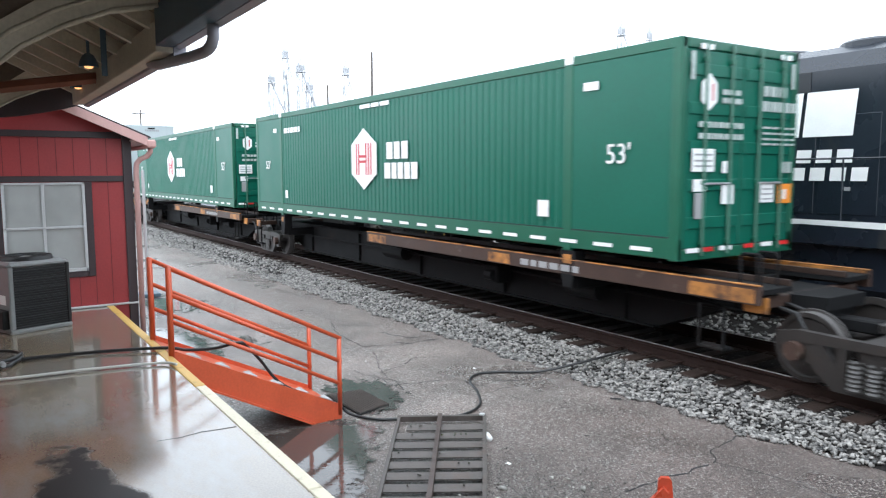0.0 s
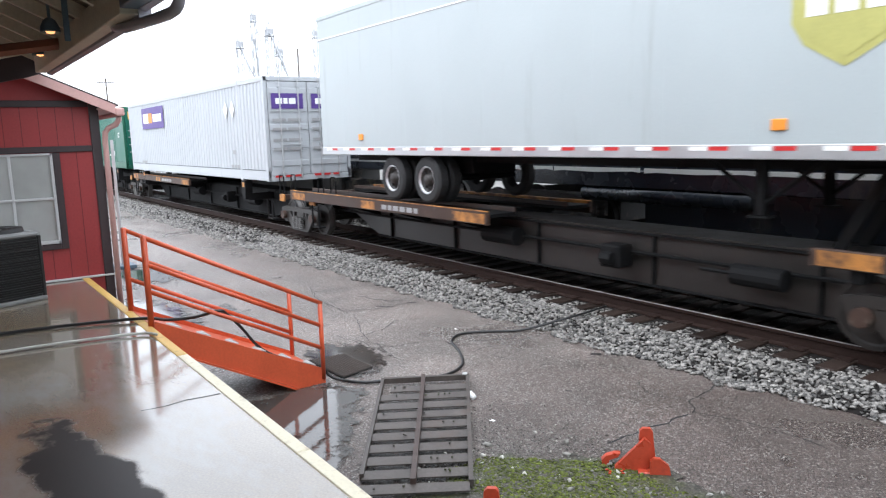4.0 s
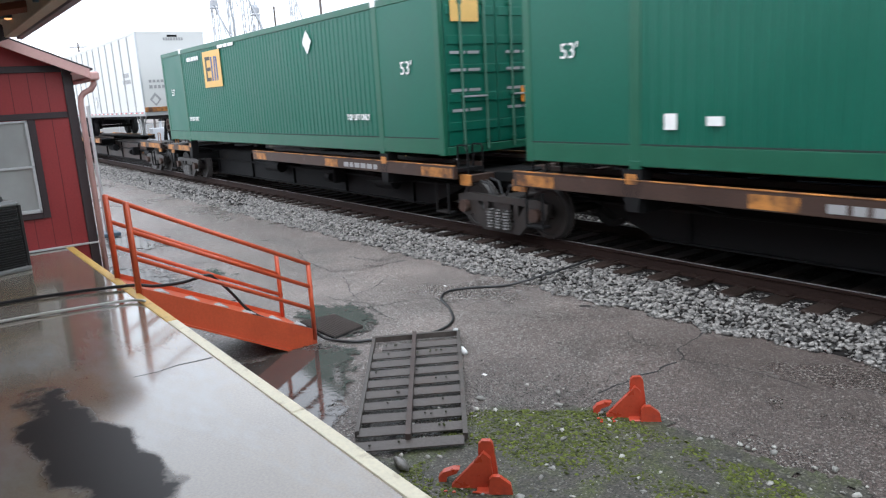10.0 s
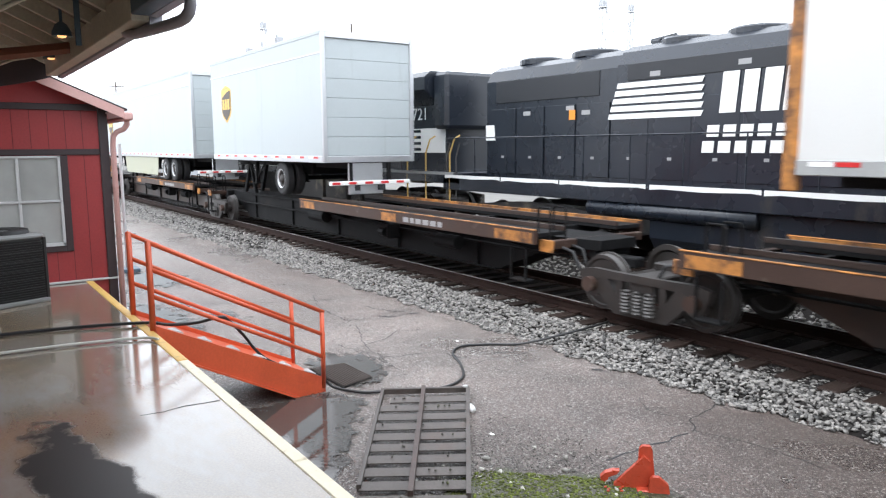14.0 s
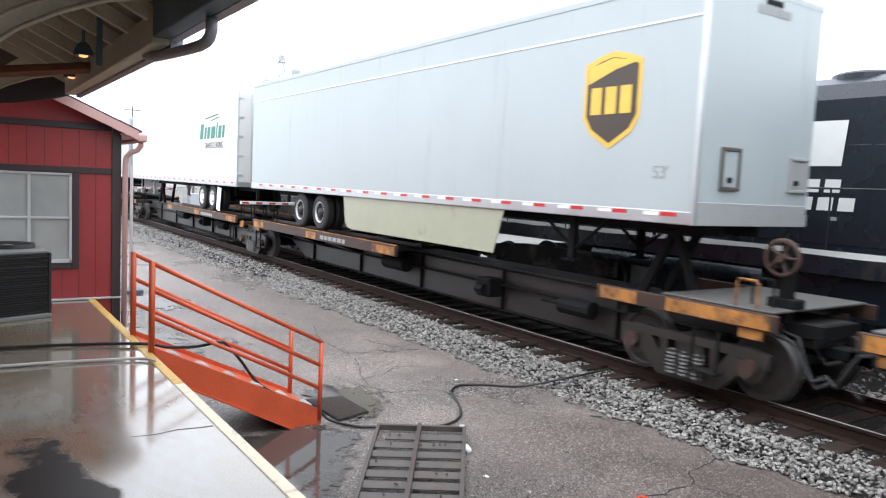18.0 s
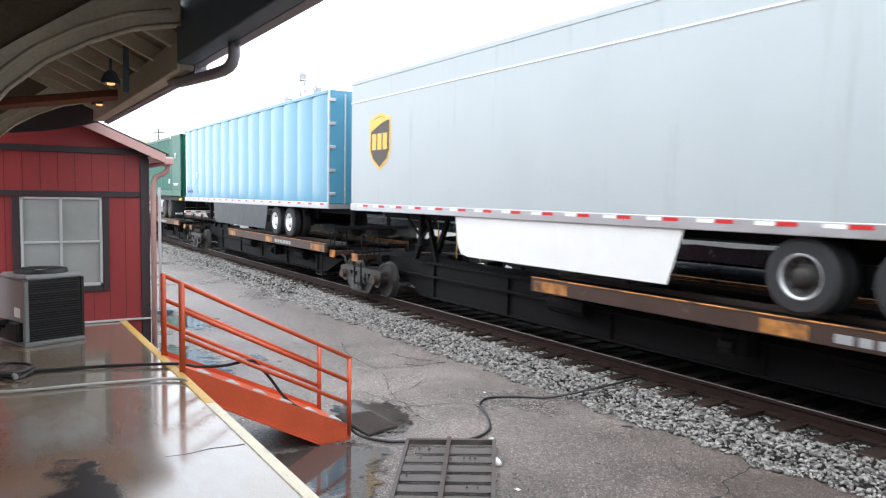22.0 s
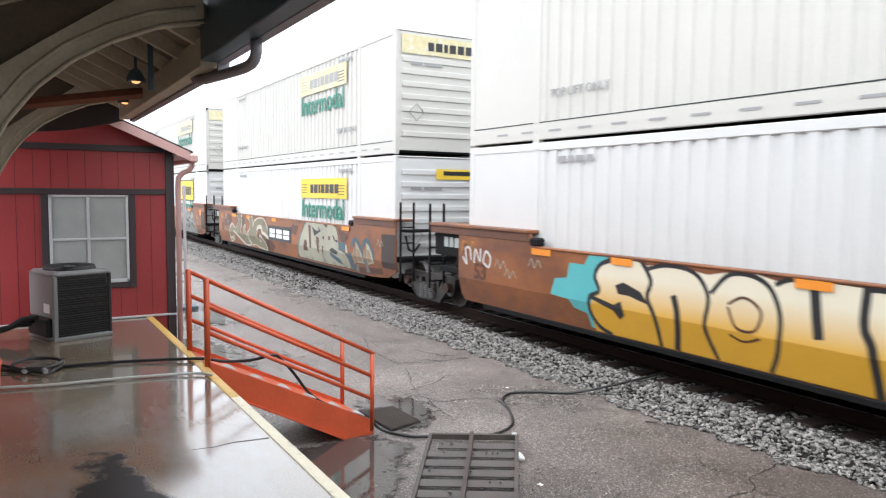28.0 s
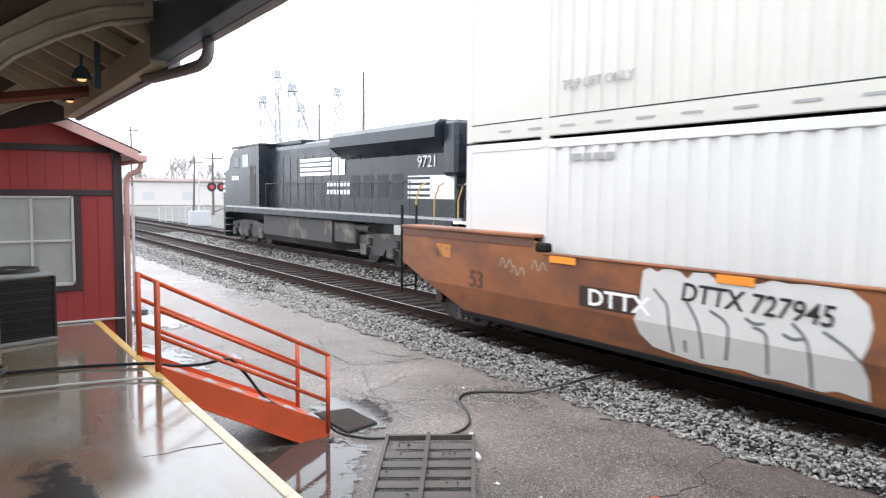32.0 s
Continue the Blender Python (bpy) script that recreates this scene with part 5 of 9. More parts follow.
def road_switcher():
    e = thing("locomotive", "black hood diesel locomotive with white stripes and lettering bars", "locomotive", "locomotives", m=pose(0, TRACK_Y[1], 0))
    part("underframe", Shape().soft(-16.7, 4.6, -1.52, 1.52, 1.62, 1.98, 0.02), LOCO_BLACK, e)
    for xa, xb in ((-16.6, -14.2), (-14.15, -12.1), (-12.05, -9.6), (-9.5, -7.1), (-7.05, -4.0), (-3.95, 4.5)):
        part("walkway_edge", Shape().prism([(xa, 1.93), (xa + 0.3, 1.95), ((xa + xb) / 2, 1.93), (xb - 0.2, 1.96), (xb, 1.94), (xb, 2.03), (xa, 2.03)], "y", -1.528, -1.52), WHITE_PAINT, e, "worn white walkway edge stripe")
    part("fuel_tank", Shape().prism([(-1.35, 1.6), (-1.35, 0.95), (-1.1, 0.6), (1.1, 0.6), (1.35, 0.95), (1.35, 1.6)], "x", -9.6, -3.0), LOCO_BLACK, e)
    part("air_reservoir", Shape().rod((-11.2, -1.38, 1.48), (-7.2, -1.38, 1.48), 0.17, 14), LOCO_BLACK, e, smooth=True)
    c_truck(e, -13.2)
    c_truck(e, 1.4)
    part("hood", hood_section(-15.4, -10.9, 0.98, 1.98, 4.88, 0.42), LOCO_BLACK, e)
    part("hood", hood_section(-10.88, 0.6, 1.0, 1.98, 4.92, 0.42), LOCO_BLACK, e)
    part("cab", Shape().prism([(0.6, 1.98), (3.0, 1.98), (3.0, 4.6), (2.7, 4.95), (0.6, 4.95)], "y", -1.5, 1.5), LOCO_BLACK, e)
    part("nose", Shape().soft(3.0, 4.2, -0.95, 0.95, 1.98, 3.7, 0.08), LOCO_BLACK, e)
    for x in (-14.3, -12.4, -9.8, -8.2, -6.4):
        part("roof_fan", Shape().lathe([(0.0, 0.62), (0.12, 0.62), (0.16, 0.56), (0.16, 0.001)], (x, 0, 4.86), "z", 24), LOCO_BLACK, e, smooth=False)
    part("air_horn", Shape().rod((-10.6, -0.25, 5.02), (-10.1, -0.25, 5.06), 0.06, 8).rod((-10.6, -0.1, 5.05), (-10.1, -0.1, 5.1), 0.06, 8).soft(-10.5, -10.3, -0.4, 0.2, 4.86, 5.02, 0.02), LOCO_BLACK, e)
    part("side_grille", Shape().soft(-15.0, -11.4, -1.0, -0.98, 3.9, 4.45, 0.01), GRILLE_DARK, e)
    part("side_grille", Shape().soft(-10.6, -7.0, -1.02, -1.0, 4.15, 4.5, 0.01), GRILLE_DARK, e)
    for k in range(14):
        x = -15.2 + 1.05 * k
        if x < 0.2:
            part("hood_door", Shape().soft(x, x + 0.98, -1.012, -0.98, 2.1, 3.75, 0.008), LOCO_BLACK, e)
            part("door_latch", Shape().box(x + 0.45, x + 0.55, -1.018, -1.012, 2.5, 2.56), GREY_MARK, e)
    stripes(e, -11.1, -8.75, 3.36, 4.1, 5, -1.024, 0.35)
    part("stripe", Shape().prism([(-15.4, 2.95), (-15.0, 2.95), (-15.05, 3.35), (-15.4, 3.35)], "y", -1.02, -1.016), WHITE_PAINT, e)
    white_blocks(e, -8.35, 3.40, (0.34, 0.30, 0.34), 0.75, -1.024, 0.10)
    white_blocks(e, -7.1, 3.40, (0.85,), 0.75, -1.024, 0.10)
    white_blocks(e, -8.6, 2.96, (0.26,) * 7, 0.22, -1.024, 0.09)
    white_blocks(e, -8.7, 2.66, (0.26,) * 8, 0.22, -1.024, 0.09)
    for x, z in ((-13.9, 3.55), (-11.9, 3.5), (-10.0, 4.2), (-8.0, 4.25), (-12.4, 3.62)):
        part("notice", Shape().box(x, x + 0.26, -1.022, -1.016, z, z + 0.1), GREY_MARK, e)
    part("notice", Shape().box(-12.3, -12.1, -1.022, -1.016, 3.4, 3.62), ORANGE_MARK, e, "orange notice plate")
    railing(e, -16.6, 0.4, 1.98, 3.02, -1.48, 1.35, LOCO_BLACK)
    for x in (-16.55, -16.1):
        part("grab_rail", Shape().tube([(x, -1.5, 0.9), (x, -1.5, 2.5), (x + 0.1, -1.45, 2.9)], 0.022, 6), LOCO_GREY, e)
    for k in range(4):
        part("step", Shape().soft(-16.6, -15.9, -1.5, -1.2, 0.7 + 0.33 * k, 0.74 + 0.33 * k, 0.005), LOCO_GREY, e)
    return e


wide_cab_engine()
road_switcher()

# ---- distance beyond the crossing ----
def at(px, dist, z=0.0):
    """A place at that distance along a bearing; px: degrees from the track's far end towards the right."""
    a = radians(px)
    return (-math.cos(a) * dist, math.sin(a) * dist, z)


for ang, dist, h, lean, arms in ((11.0, 120, 12.5, 0, 1), (15.2, 110, 7.5, 0.9, 1), (16.6, 90, 7.3, 0, 1)):
    x, y, _ = at(ang, dist)
    pole(x, y, h, lean, arms)
signal = thing("crossing_signal", "railway crossing signal with two red lamps on a mast", "crossing signal")
sx, sy, _ = at(15.6, 62)
part("mast", Shape().rod((sx, sy, 0), (sx, sy, 4.2), 0.07, 8), FAR_GREY, signal)
part("base_box", Shape().soft(sx - 0.5, sx + 0.5, sy - 0.8, sy + 0.8, 0, 1.2, 0.03), FAR_GREY, signal)
part("cross_arm", Shape().box(sx - 0.03, sx + 0.03, sy + 0.1, sy + 2.2, 3.15, 3.25), FAR_GREY, signal)
for d in (1.0, 1.8):
    part("target", Shape().rod((sx + 0.04, sy + d, 3.15), (sx + 0.10, sy + d, 3.15), 0.38, 16), BLACK_PAINT, signal)
    part("lens", Shape().rod((sx + 0.10, sy + d, 3.15), (sx + 0.13, sy + d, 3.15), 0.17, 14), RED_PAINT, signal, "red signal lens")
gate = thing("crossing_gate", "raised slanting crossing gate arm beside the signal", "crossing gate")
part("arm", Shape().rod((sx, sy + 1.0, 1.0), (sx, sy + 4.6, 2.6), 0.06, 6), POLE_WOOD, gate)
for ang, dist, w, h, lab in ((19.5, 150, 46, 4.5, "long low pale warehouse beyond the crossing"), (10.0, 170, 30, 5.0, "low pale shed beyond the trees")):
    x, y, _ = at(ang, dist)
    b = thing("warehouse", lab, "building", m=pose(x, y, 0, 0, 0, -ang))
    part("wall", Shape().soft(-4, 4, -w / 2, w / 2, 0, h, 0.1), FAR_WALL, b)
    part("roof", Shape().soft(-4.4, 4.4, -w / 2 - 0.4, w / 2 + 0.4, h, h + 0.5, 0.1), material("rusty_distant_roof", (0.42, 0.33, 0.31), 0.8, vary=0.1, bump=0), b)
    for k in range(6):
        part("window", Shape().box(4.0, 4.05, -w / 2 + 3 + k * w / 6.5, -w / 2 + 5 + k * w / 6.5, 1.2, 2.6), FAR_GREY, b)


def bare_tree(x, y, h, seed):
    rnd = random.Random(seed)
    t = thing("bare_tree", "leafless winter tree, its colour paled for haze", "tree", "bare trees")
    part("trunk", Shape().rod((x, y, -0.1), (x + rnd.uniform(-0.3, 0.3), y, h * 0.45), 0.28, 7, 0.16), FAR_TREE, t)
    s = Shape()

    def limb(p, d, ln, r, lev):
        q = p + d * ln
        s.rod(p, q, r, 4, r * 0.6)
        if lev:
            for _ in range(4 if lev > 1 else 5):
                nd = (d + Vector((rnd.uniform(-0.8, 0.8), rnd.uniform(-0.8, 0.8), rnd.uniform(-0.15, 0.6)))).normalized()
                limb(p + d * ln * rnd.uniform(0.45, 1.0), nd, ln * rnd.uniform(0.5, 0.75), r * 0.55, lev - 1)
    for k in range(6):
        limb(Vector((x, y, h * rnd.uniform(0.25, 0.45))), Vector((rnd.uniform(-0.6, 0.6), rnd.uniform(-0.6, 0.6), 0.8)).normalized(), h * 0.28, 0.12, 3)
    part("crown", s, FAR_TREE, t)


k = 0
for ang in (9.2, 10.2, 11.4, 12.4, 13.6, 14.6, 15.9, 17.1, 23.0, 24.3, 25.6, 27.0):
    k += 1
    x, y, _ = at(ang, 175 + 20 * math.sin(k * 2.1))
    bare_tree(x, y, 10.5 + 3 * math.sin(k * 1.3), k)
hedge = Shape()
rnd = random.Random(5)
for k in range(900):
    x, y, _ = at(rnd.uniform(7, 30), rnd.uniform(200, 235))
    z = rnd.uniform(0.3, 5.5)
    hedge.rod((x, y, max(0, z - 1.5)), (x + rnd.uniform(-1.5, 1.5), y + rnd.uniform(-1.5, 1.5), z + rnd.uniform(0.5, 2.5)), 0.12, 3)
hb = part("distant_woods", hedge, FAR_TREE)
tagged(hb, "leafless thicket along the horizon, colour paled for haze", "woods", kind="stuff")
fence = thing("chain_fence", "grey wire fence panels by the crossing", "fence")
for k in range(8):
    x, y, _ = at(12.8 + 0.45 * k, 66)
    part("post", Shape().rod((x, y, 0), (x, y, 1.5), 0.05, 6), FAR_GREY, fence)
    if k < 5:
        x2, y2, _ = at(12.8 + 0.45 * (k + 1), 66)
        part("rail", Shape().rod((x, y, 1.45), (x2, y2, 1.45), 0.03, 5), FAR_GREY, fence)
        part("rail", Shape().rod((x, y, 0.3), (x2, y2, 0.3), 0.03, 5), FAR_GREY, fence)
post = thing("sign_post", "thin grey sign post with a dark foot by the driveway", "post")
part("shaft", Shape().rod((-17.6, 3.42, 0.0), (-17.6, 3.42, 2.9), 0.035, 8), FRAME_GREY, post)
part("foot", Shape().soft(-17.85, -17.35, 3.2, 3.65, 0.0, 0.08, 0.01), EAVE_DARK, post)

# ---- the train ----
SPEEDS = ((0, 10.415), (4, 10.357), (8, 10.355), (12, 10.252), (16, 10.178), (20, 10.079), (24, 10.081), (28, 10.031), (32, 10.01))


def run(t):
    """Metres that the train has gone at t seconds."""
    s = 0.0
    for (ta, va), (tb, vb) in zip(SPEEDS, SPEEDS[1:]):
        if t <= ta:
            break
        d = min(t, tb) - ta
        s += va * d + (vb - va) / (tb - ta) * d * d / 2
    return s


ROLLING = []      # things that go with the train
WHEELSETS = []    # (wheelset, its x in the train at 0 s)
CY = TRACK_Y[0]


def rolling(name, label, category, lead, group=""):
    ob = thing(name, label, category, group, m=pose(lead, CY, 0))
    ROLLING.append((ob, lead))
    return ob


MESHES = {}


def shared(key, make):
    if key not in MESHES:
        MESHES[key] = make().mesh(key if isinstance(key, str) else key[0])
    return MESHES[key]


def patch(name, poly, mat, parent, y=-1.32, label="", thick=0.004):
    """A flat marking on the near side: poly in (x, z)."""
    return part(name, Shape().prism(poly, "y", y - thick, y), mat, parent, label)


def bars(parent, x, z, widths, h, mat, y=-1.32, gap=0.06, name="marking"):
    """A row of plain bars in place of small writing, running towards the train's head from x."""
    for w in widths:
        part(name, Shape().box(x, x + w, y - 0.004, y, z, z + h), mat, parent)
        x += w + gap
    return x


def end_bars(parent, x, y, z, widths, h, mat, gap=0.06):
    for w in widths:
        part("marking", Shape().box(x, x + 0.004, y, y + w, z, z + h), mat, parent)
        y += w + gap


def corrugated(xa, xb, y, z0, z1, pitch=0.28, depth=0.035, flat=0.5):
    """A ribbed steel sheet facing -y."""
    s = Shape()
    n = max(1, round((xb - xa) / pitch))
    p = (xb - xa) / n
    line = []
    for i in range(n):
        a = xa + i * p
        line += [(a, y), (a + p * flat * 0.9, y), (a + p * (flat * 0.9 + 0.1), y + depth), (a + p * 0.9, y + depth)]
    line.append((xb, y))
    for x, yy in line:
        s.v += [(x, yy, z0), (x, yy, z1)]
    s.f = [(2 * i, 2 * i + 2, 2 * i + 3, 2 * i + 1) for i in range(len(line) - 1)]
    return s


def container(lead, z, paint, frame, label, doors=True, L=16.15, name="freight_container", ribs=0.185, group="freight containers", doors_mat=None, post_in=2.08, depth=0.013, all_ribs=False):
    """A 53-foot box: corrugated sides, frame, roof, and the end that faces the train's head."""
    c = rolling(name, label, "container", lead, group)
    H, W = 2.896, 1.30
    zt = z + H
    key = (round(L, 2), round(z, 2), paint.name, ribs)
    secs = ((-L + 0.12, -L + post_in - 0.08), (-L + post_in + 0.08, -post_in - 0.08), (-post_in + 0.08, -0.12))
    for i, (a, b) in enumerate(secs):
        if i == 1 or all_ribs:
            part("side_panel", shared(("side_panel", i) + key, lambda a=a, b=b: corrugated(a, b, -W + 0.012, z + 0.30, zt - 0.14, ribs, depth)), paint, c)
        else:
            part("side_panel", shared(("side_panel", i) + key, lambda a=a, b=b: Shape().soft(a, b, -W + 0.010, -W + 0.04, z + 0.30, zt - 0.14, 0.004)), paint, c)
        # added strip: the ledge's shadow above the bottom rail, as colour
        part("side_seam", shared(("side_seam", i) + key, lambda a=a, b=b: Shape().box(a, b, -W + 0.001, -W + 0.012, z + 0.302, z + 0.318)), LEDGE_SHADE, c, "dark strip drawing the ledge shadow above the bottom rail")
    part("far_side_panel", shared(("far_side",) + key, lambda: Shape().box(-L + 0.1, -0.1, W - 0.05, W, z + 0.1, zt - 0.1)), paint, c)
    part("roof", shared(("roof",) + key, lambda: Shape().soft(-L + 0.02, -0.02, -W + 0.02, W - 0.02, zt - 0.07, zt, 0.02)), frame, c)
    part("floor", shared(("floor",) + key, lambda: Shape().box(-L + 0.05, -0.05, -W + 0.05, W - 0.05, z + 0.06, z + 0.16)), STEEL_DARK, c)
    part("trailing_wall", shared(("trail",) + key, lambda: Shape().box(-L, -L + 0.08, -W + 0.02, W - 0.02, z, zt)), paint, c)
    for y in (-W, W - 0.1):
        part("top_rail", shared(("top_rail", y) + key, lambda: Shape().soft(-L, 0, y, y + 0.1, zt - 0.14, zt, 0.012)), frame, c)
        part("bottom_rail", shared(("bottom_rail", y) + key, lambda: Shape().soft(-L, 0, y, y + 0.09, z + 0.02, z + 0.30, 0.012)), frame, c)
        for x in (-L, -L + post_in - 0.09, -post_in - 0.09, -0.16):
            part("post", shared(("post", round(x, 2), y) + key, lambda: Shape().soft(x, x + (0.16 if x in (-L, -0.16) else 0.18), y - 0.004 if y < 0 else y, y + 0.1, z, zt, 0.012)), frame, c)
        for x in (-L + post_in - 0.09, -post_in - 0.09):
            part("corner_casting", shared(("cast", round(x, 2), y) + key, lambda: Shape().soft(x - 0.0, x + 0.18, y - 0.012, y + 0.1, zt - 0.12, zt + 0.025, 0.01)), WHITE_PAINT if frame is GREEN_FRAME else frame, c)
            part("corner_casting", shared(("castb", round(x, 2), y) + key, lambda: Shape().soft(x - 0.0, x + 0.18, y - 0.012, y + 0.1, z - 0.02, z + 0.10, 0.01)), frame, c)
    dm = doors_mat or paint
    if doors:
        for y0 in (-W + 0.12, 0.01):
            d = part("door", shared(("door", y0) + key, lambda: Shape().soft(-0.06, -0.01, y0, y0 + W - 0.13, z + 0.16, zt - 0.14, 0.012)), dm, c)
            for k in range(5):
                zz = z + 0.42 + k * 0.5
                part("door_rib", shared(("rib", k, y0) + key, lambda: Shape().soft(-0.012, 0.012, y0 + 0.04, y0 + W - 0.17, zz, zz + 0.16, 0.01)), dm, d)
            for dy in (0.33, 0.88):
                part("lock_rod", shared(("rod", y0, dy) + key, lambda: Shape().rod((0.035, y0 + dy, z + 0.06), (0.035, y0 + dy, zt - 0.05), 0.022, 8)), ROD_GREEN if frame is GREEN_FRAME else ALLOY, d)
                for zz in (0.2, 1.0, 1.75, 2.6):
                    part("rod_guide", shared(("guide", y0, dy, zz) + key, lambda: Shape().soft(0.005, 0.05, y0 + dy - 0.05, y0 + dy + 0.05, z + zz, z + zz + 0.06, 0.006)), frame, d)
            part("lock_handle", shared(("handle", y0) + key, lambda: Shape().soft(0.04, 0.06, y0 + 0.33, y0 + 0.88, z + 1.0, z + 1.03, 0.005)), ALLOY, d)
        part("door_header", shared(("header",) + key, lambda: Shape().soft(-0.1, 0.0, -W + 0.1, W - 0.1, zt - 0.13, zt - 0.004, 0.01)), frame, c)
        part("door_sill", shared(("sill",) + key, lambda: Shape().soft(-0.1, 0.0, -W + 0.1, W - 0.1, z, z + 0.15, 0.01)), frame, c)
    else:
        part("head_wall", shared(("head",) + key, lambda: Shape().box(-0.06, -0.02, -W + 0.1, W - 0.1, z + 0.1, zt - 0.02)), dm, c)
        for k in range(8):
            zz = z + 0.42 + k * 0.29
            part("head_wall_rib", shared(("hrib", k) + key, lambda: Shape().soft(-0.03, 0.008, -W + 0.17, W - 0.17, zz, zz + 0.13, 0.012)), dm, c)
    return c


def reflectors(c, n, x0, step, z, length, mats, y=-1.306):
    for k in range(n):
        m = mats[k % len(mats)]
        ob = part("reflector", shared(("reflector", length, m.name), lambda: Shape().box(-length, 0, -0.003, 0, 0, 0.055)), m, c)
        ob.location = (x0 - k * step, y, z)


def hex_container(lead, label):
    c = container(lead, 1.643, GREEN, GREEN_FRAME, label)
    reflectors(c, 22, -0.42, 0.715, 1.745, 0.37, (WHITE_REFLECTOR,))
    x, z = -8.83, 3.14
    patch("hexagon", [(x - 0.62, z + 0.34), (x, z + 0.70), (x + 0.62, z + 0.34), (x + 0.62, z - 0.34), (x, z - 0.70), (x - 0.62, z - 0.34)], WHITE_PAINT, c, -1.312, "white hexagon emblem")
    for dx in (-0.36, -0.24, 0.12, 0.24, 0.36):
        patch("emblem_bar", [(x + dx - 0.03, z + 0.36), (x + dx + 0.03, z + 0.36), (x + dx + 0.03, z - 0.36), (x + dx - 0.03, z - 0.36)], RED_PAINT, c, -1.318)
    for dz in (0.06, -0.06):
        patch("emblem_bar", [(x - 0.2, z + dz + 0.03), (x + 0.1, z + dz + 0.03), (x + 0.1, z + dz - 0.03), (x - 0.2, z + dz - 0.03)], RED_PAINT, c, -1.318)
    bars(c, -7.75, 3.12, (0.26, 0.24, 0.26), 0.36, WHITE_PAINT, -1.312, 0.07)
    bars(c, -7.85, 2.70, (0.26, 0.2, 0.22, 0.22, 0.24), 0.34, WHITE_PAINT, -1.312, 0.06)
    lettering("marking", "53'", 0.40, WHITE_PAINT, c, pose(-1.05, -1.314, 3.06))
    lettering("marking", "53'", 0.34, WHITE_PAINT, c, pose(-15.1, -1.314, 3.06))
    bars(c, -9.0, 4.28, (0.5, 0.35, 0.4), 0.09, WHITE_PAINT, -1.312)
    bars(c, -13.75, 3.95, (0.24, 0.12, 0.24, 0.24, 0.12), 0.14, WHITE_PAINT, -1.312, 0.05)
    bars(c, -1.75, 4.0, (0.3,), 0.12, WHITE_PAINT, -1.312)
    bars(c, -14.6, 4.0, (0.25,), 0.12, WHITE_PAINT, -1.312)
    bars(c, -2.75, 2.12, (0.26,), 0.26, WHITE_PAINT, -1.312)
    bars(c, -13.75, 2.12, (0.18,), 0.22, WHITE_PAINT, -1.312)
    ey, ez = -0.78, 3.86
    part("door_emblem", Shape().prism([(ey - 0.16, ez + 0.12), (ey, ez + 0.24), (ey + 0.16, ez + 0.12), (ey + 0.16, ez - 0.12), (ey, ez - 0.24), (ey - 0.16, ez - 0.12)], "x", 0.026, 0.030), WHITE_PAINT, c, "small white hexagon emblem")
    for dy in (-0.08, 0.05):
        end_bars(c, 0.031, ey + dy, ez - 0.11, (0.035,), 0.22, RED_PAINT)
    end_bars(c, 0.03, -0.50, 3.84, (0.1, 0.12, 0.1), 0.07, PALE_TEXT, 0.03)
    end_bars(c, 0.03, -0.50, 3.73, (0.1, 0.1, 0.16), 0.07, PALE_TEXT, 0.03)
    end_bars(c, 0.03, 0.42, 3.87, (0.12, 0.12, 0.05, 0.13), 0.14, PALE_TEXT, 0.04)
    end_bars(c, 0.03, 0.40, 3.66, (0.12, 0.05, 0.12, 0.12, 0.12, 0.12), 0.14, PALE_TEXT, 0.03)
    for zz in (3.40, 3.25):
        end_bars(c, 0.03, -0.98, zz, (0.1, 0.14, 0.08, 0.1, 0.1, 0.14, 0.1), 0.075, PALE_TEXT, 0.03)
    for zz in (3.42, 3.34, 3.26, 3.19):
        end_bars(c, 0.03, 0.42, zz, (0.2, 0.12, 0.24, 0.1), 0.03, PALE_TEXT, 0.04)
    end_bars(c, 0.03, -1.10, 2.82, (0.46,), 0.30, WHITE_PAINT)
    for zz in (2.88, 2.95, 3.03):
        end_bars(c, 0.035, -1.05, zz, (0.36,), 0.025, GREY_MARK)
    end_bars(c, 0.03, -0.46, 2.80, (0.1,), 0.16, WHITE_PAINT)
    end_bars(c, 0.03, -1.06, 2.56, (0.26,), 0.16, WHITE_PAINT)
    end_bars(c, 0.03, -1.02, 2.20, (0.2,), 0.34, GREY_MARK)
    end_bars(c, 0.03, -0.46, 2.38, (0.26,), 0.26, WHITE_PAINT)
    end_bars(c, 0.03, 0.42, 2.38, (0.32,), 0.26, WHITE_PAINT)
    for zz in (2.42, 2.49, 2.56):
        end_bars(c, 0.035, 0.46, zz, (0.24,), 0.02, GREY_MARK)
    end_bars(c, 0.03, 0.84, 2.36, (0.34,), 0.28, ORANGE_MARK)
    end_bars(c, 0.035, 0.96, 2.42, (0.08,), 0.14, WHITE_PAINT)
    end_bars(c, 0.03, 0.88, 2.80, (0.12, 0.12), 0.16, PALE_TEXT, 0.03)
    for yy in (-0.98, 0.80):
        end_bars(c, 0.03, yy, 4.40, (0.26,), 0.07, WHITE_PAINT)
    for yy in (-1.16, 1.08):
        end_bars(c, 0.03, yy, 4.0, (0.07,), 0.36, PALE_TEXT)
    for k, y0 in enumerate((-1.15, -0.85, -0.45, 0.1, 0.5, 0.9)):
        end_bars(c, 0.02, y0, 1.75, (0.26,), 0.06, RED_REFLECTOR if k % 2 else WHITE_REFLECTOR, 0.05)
    return c


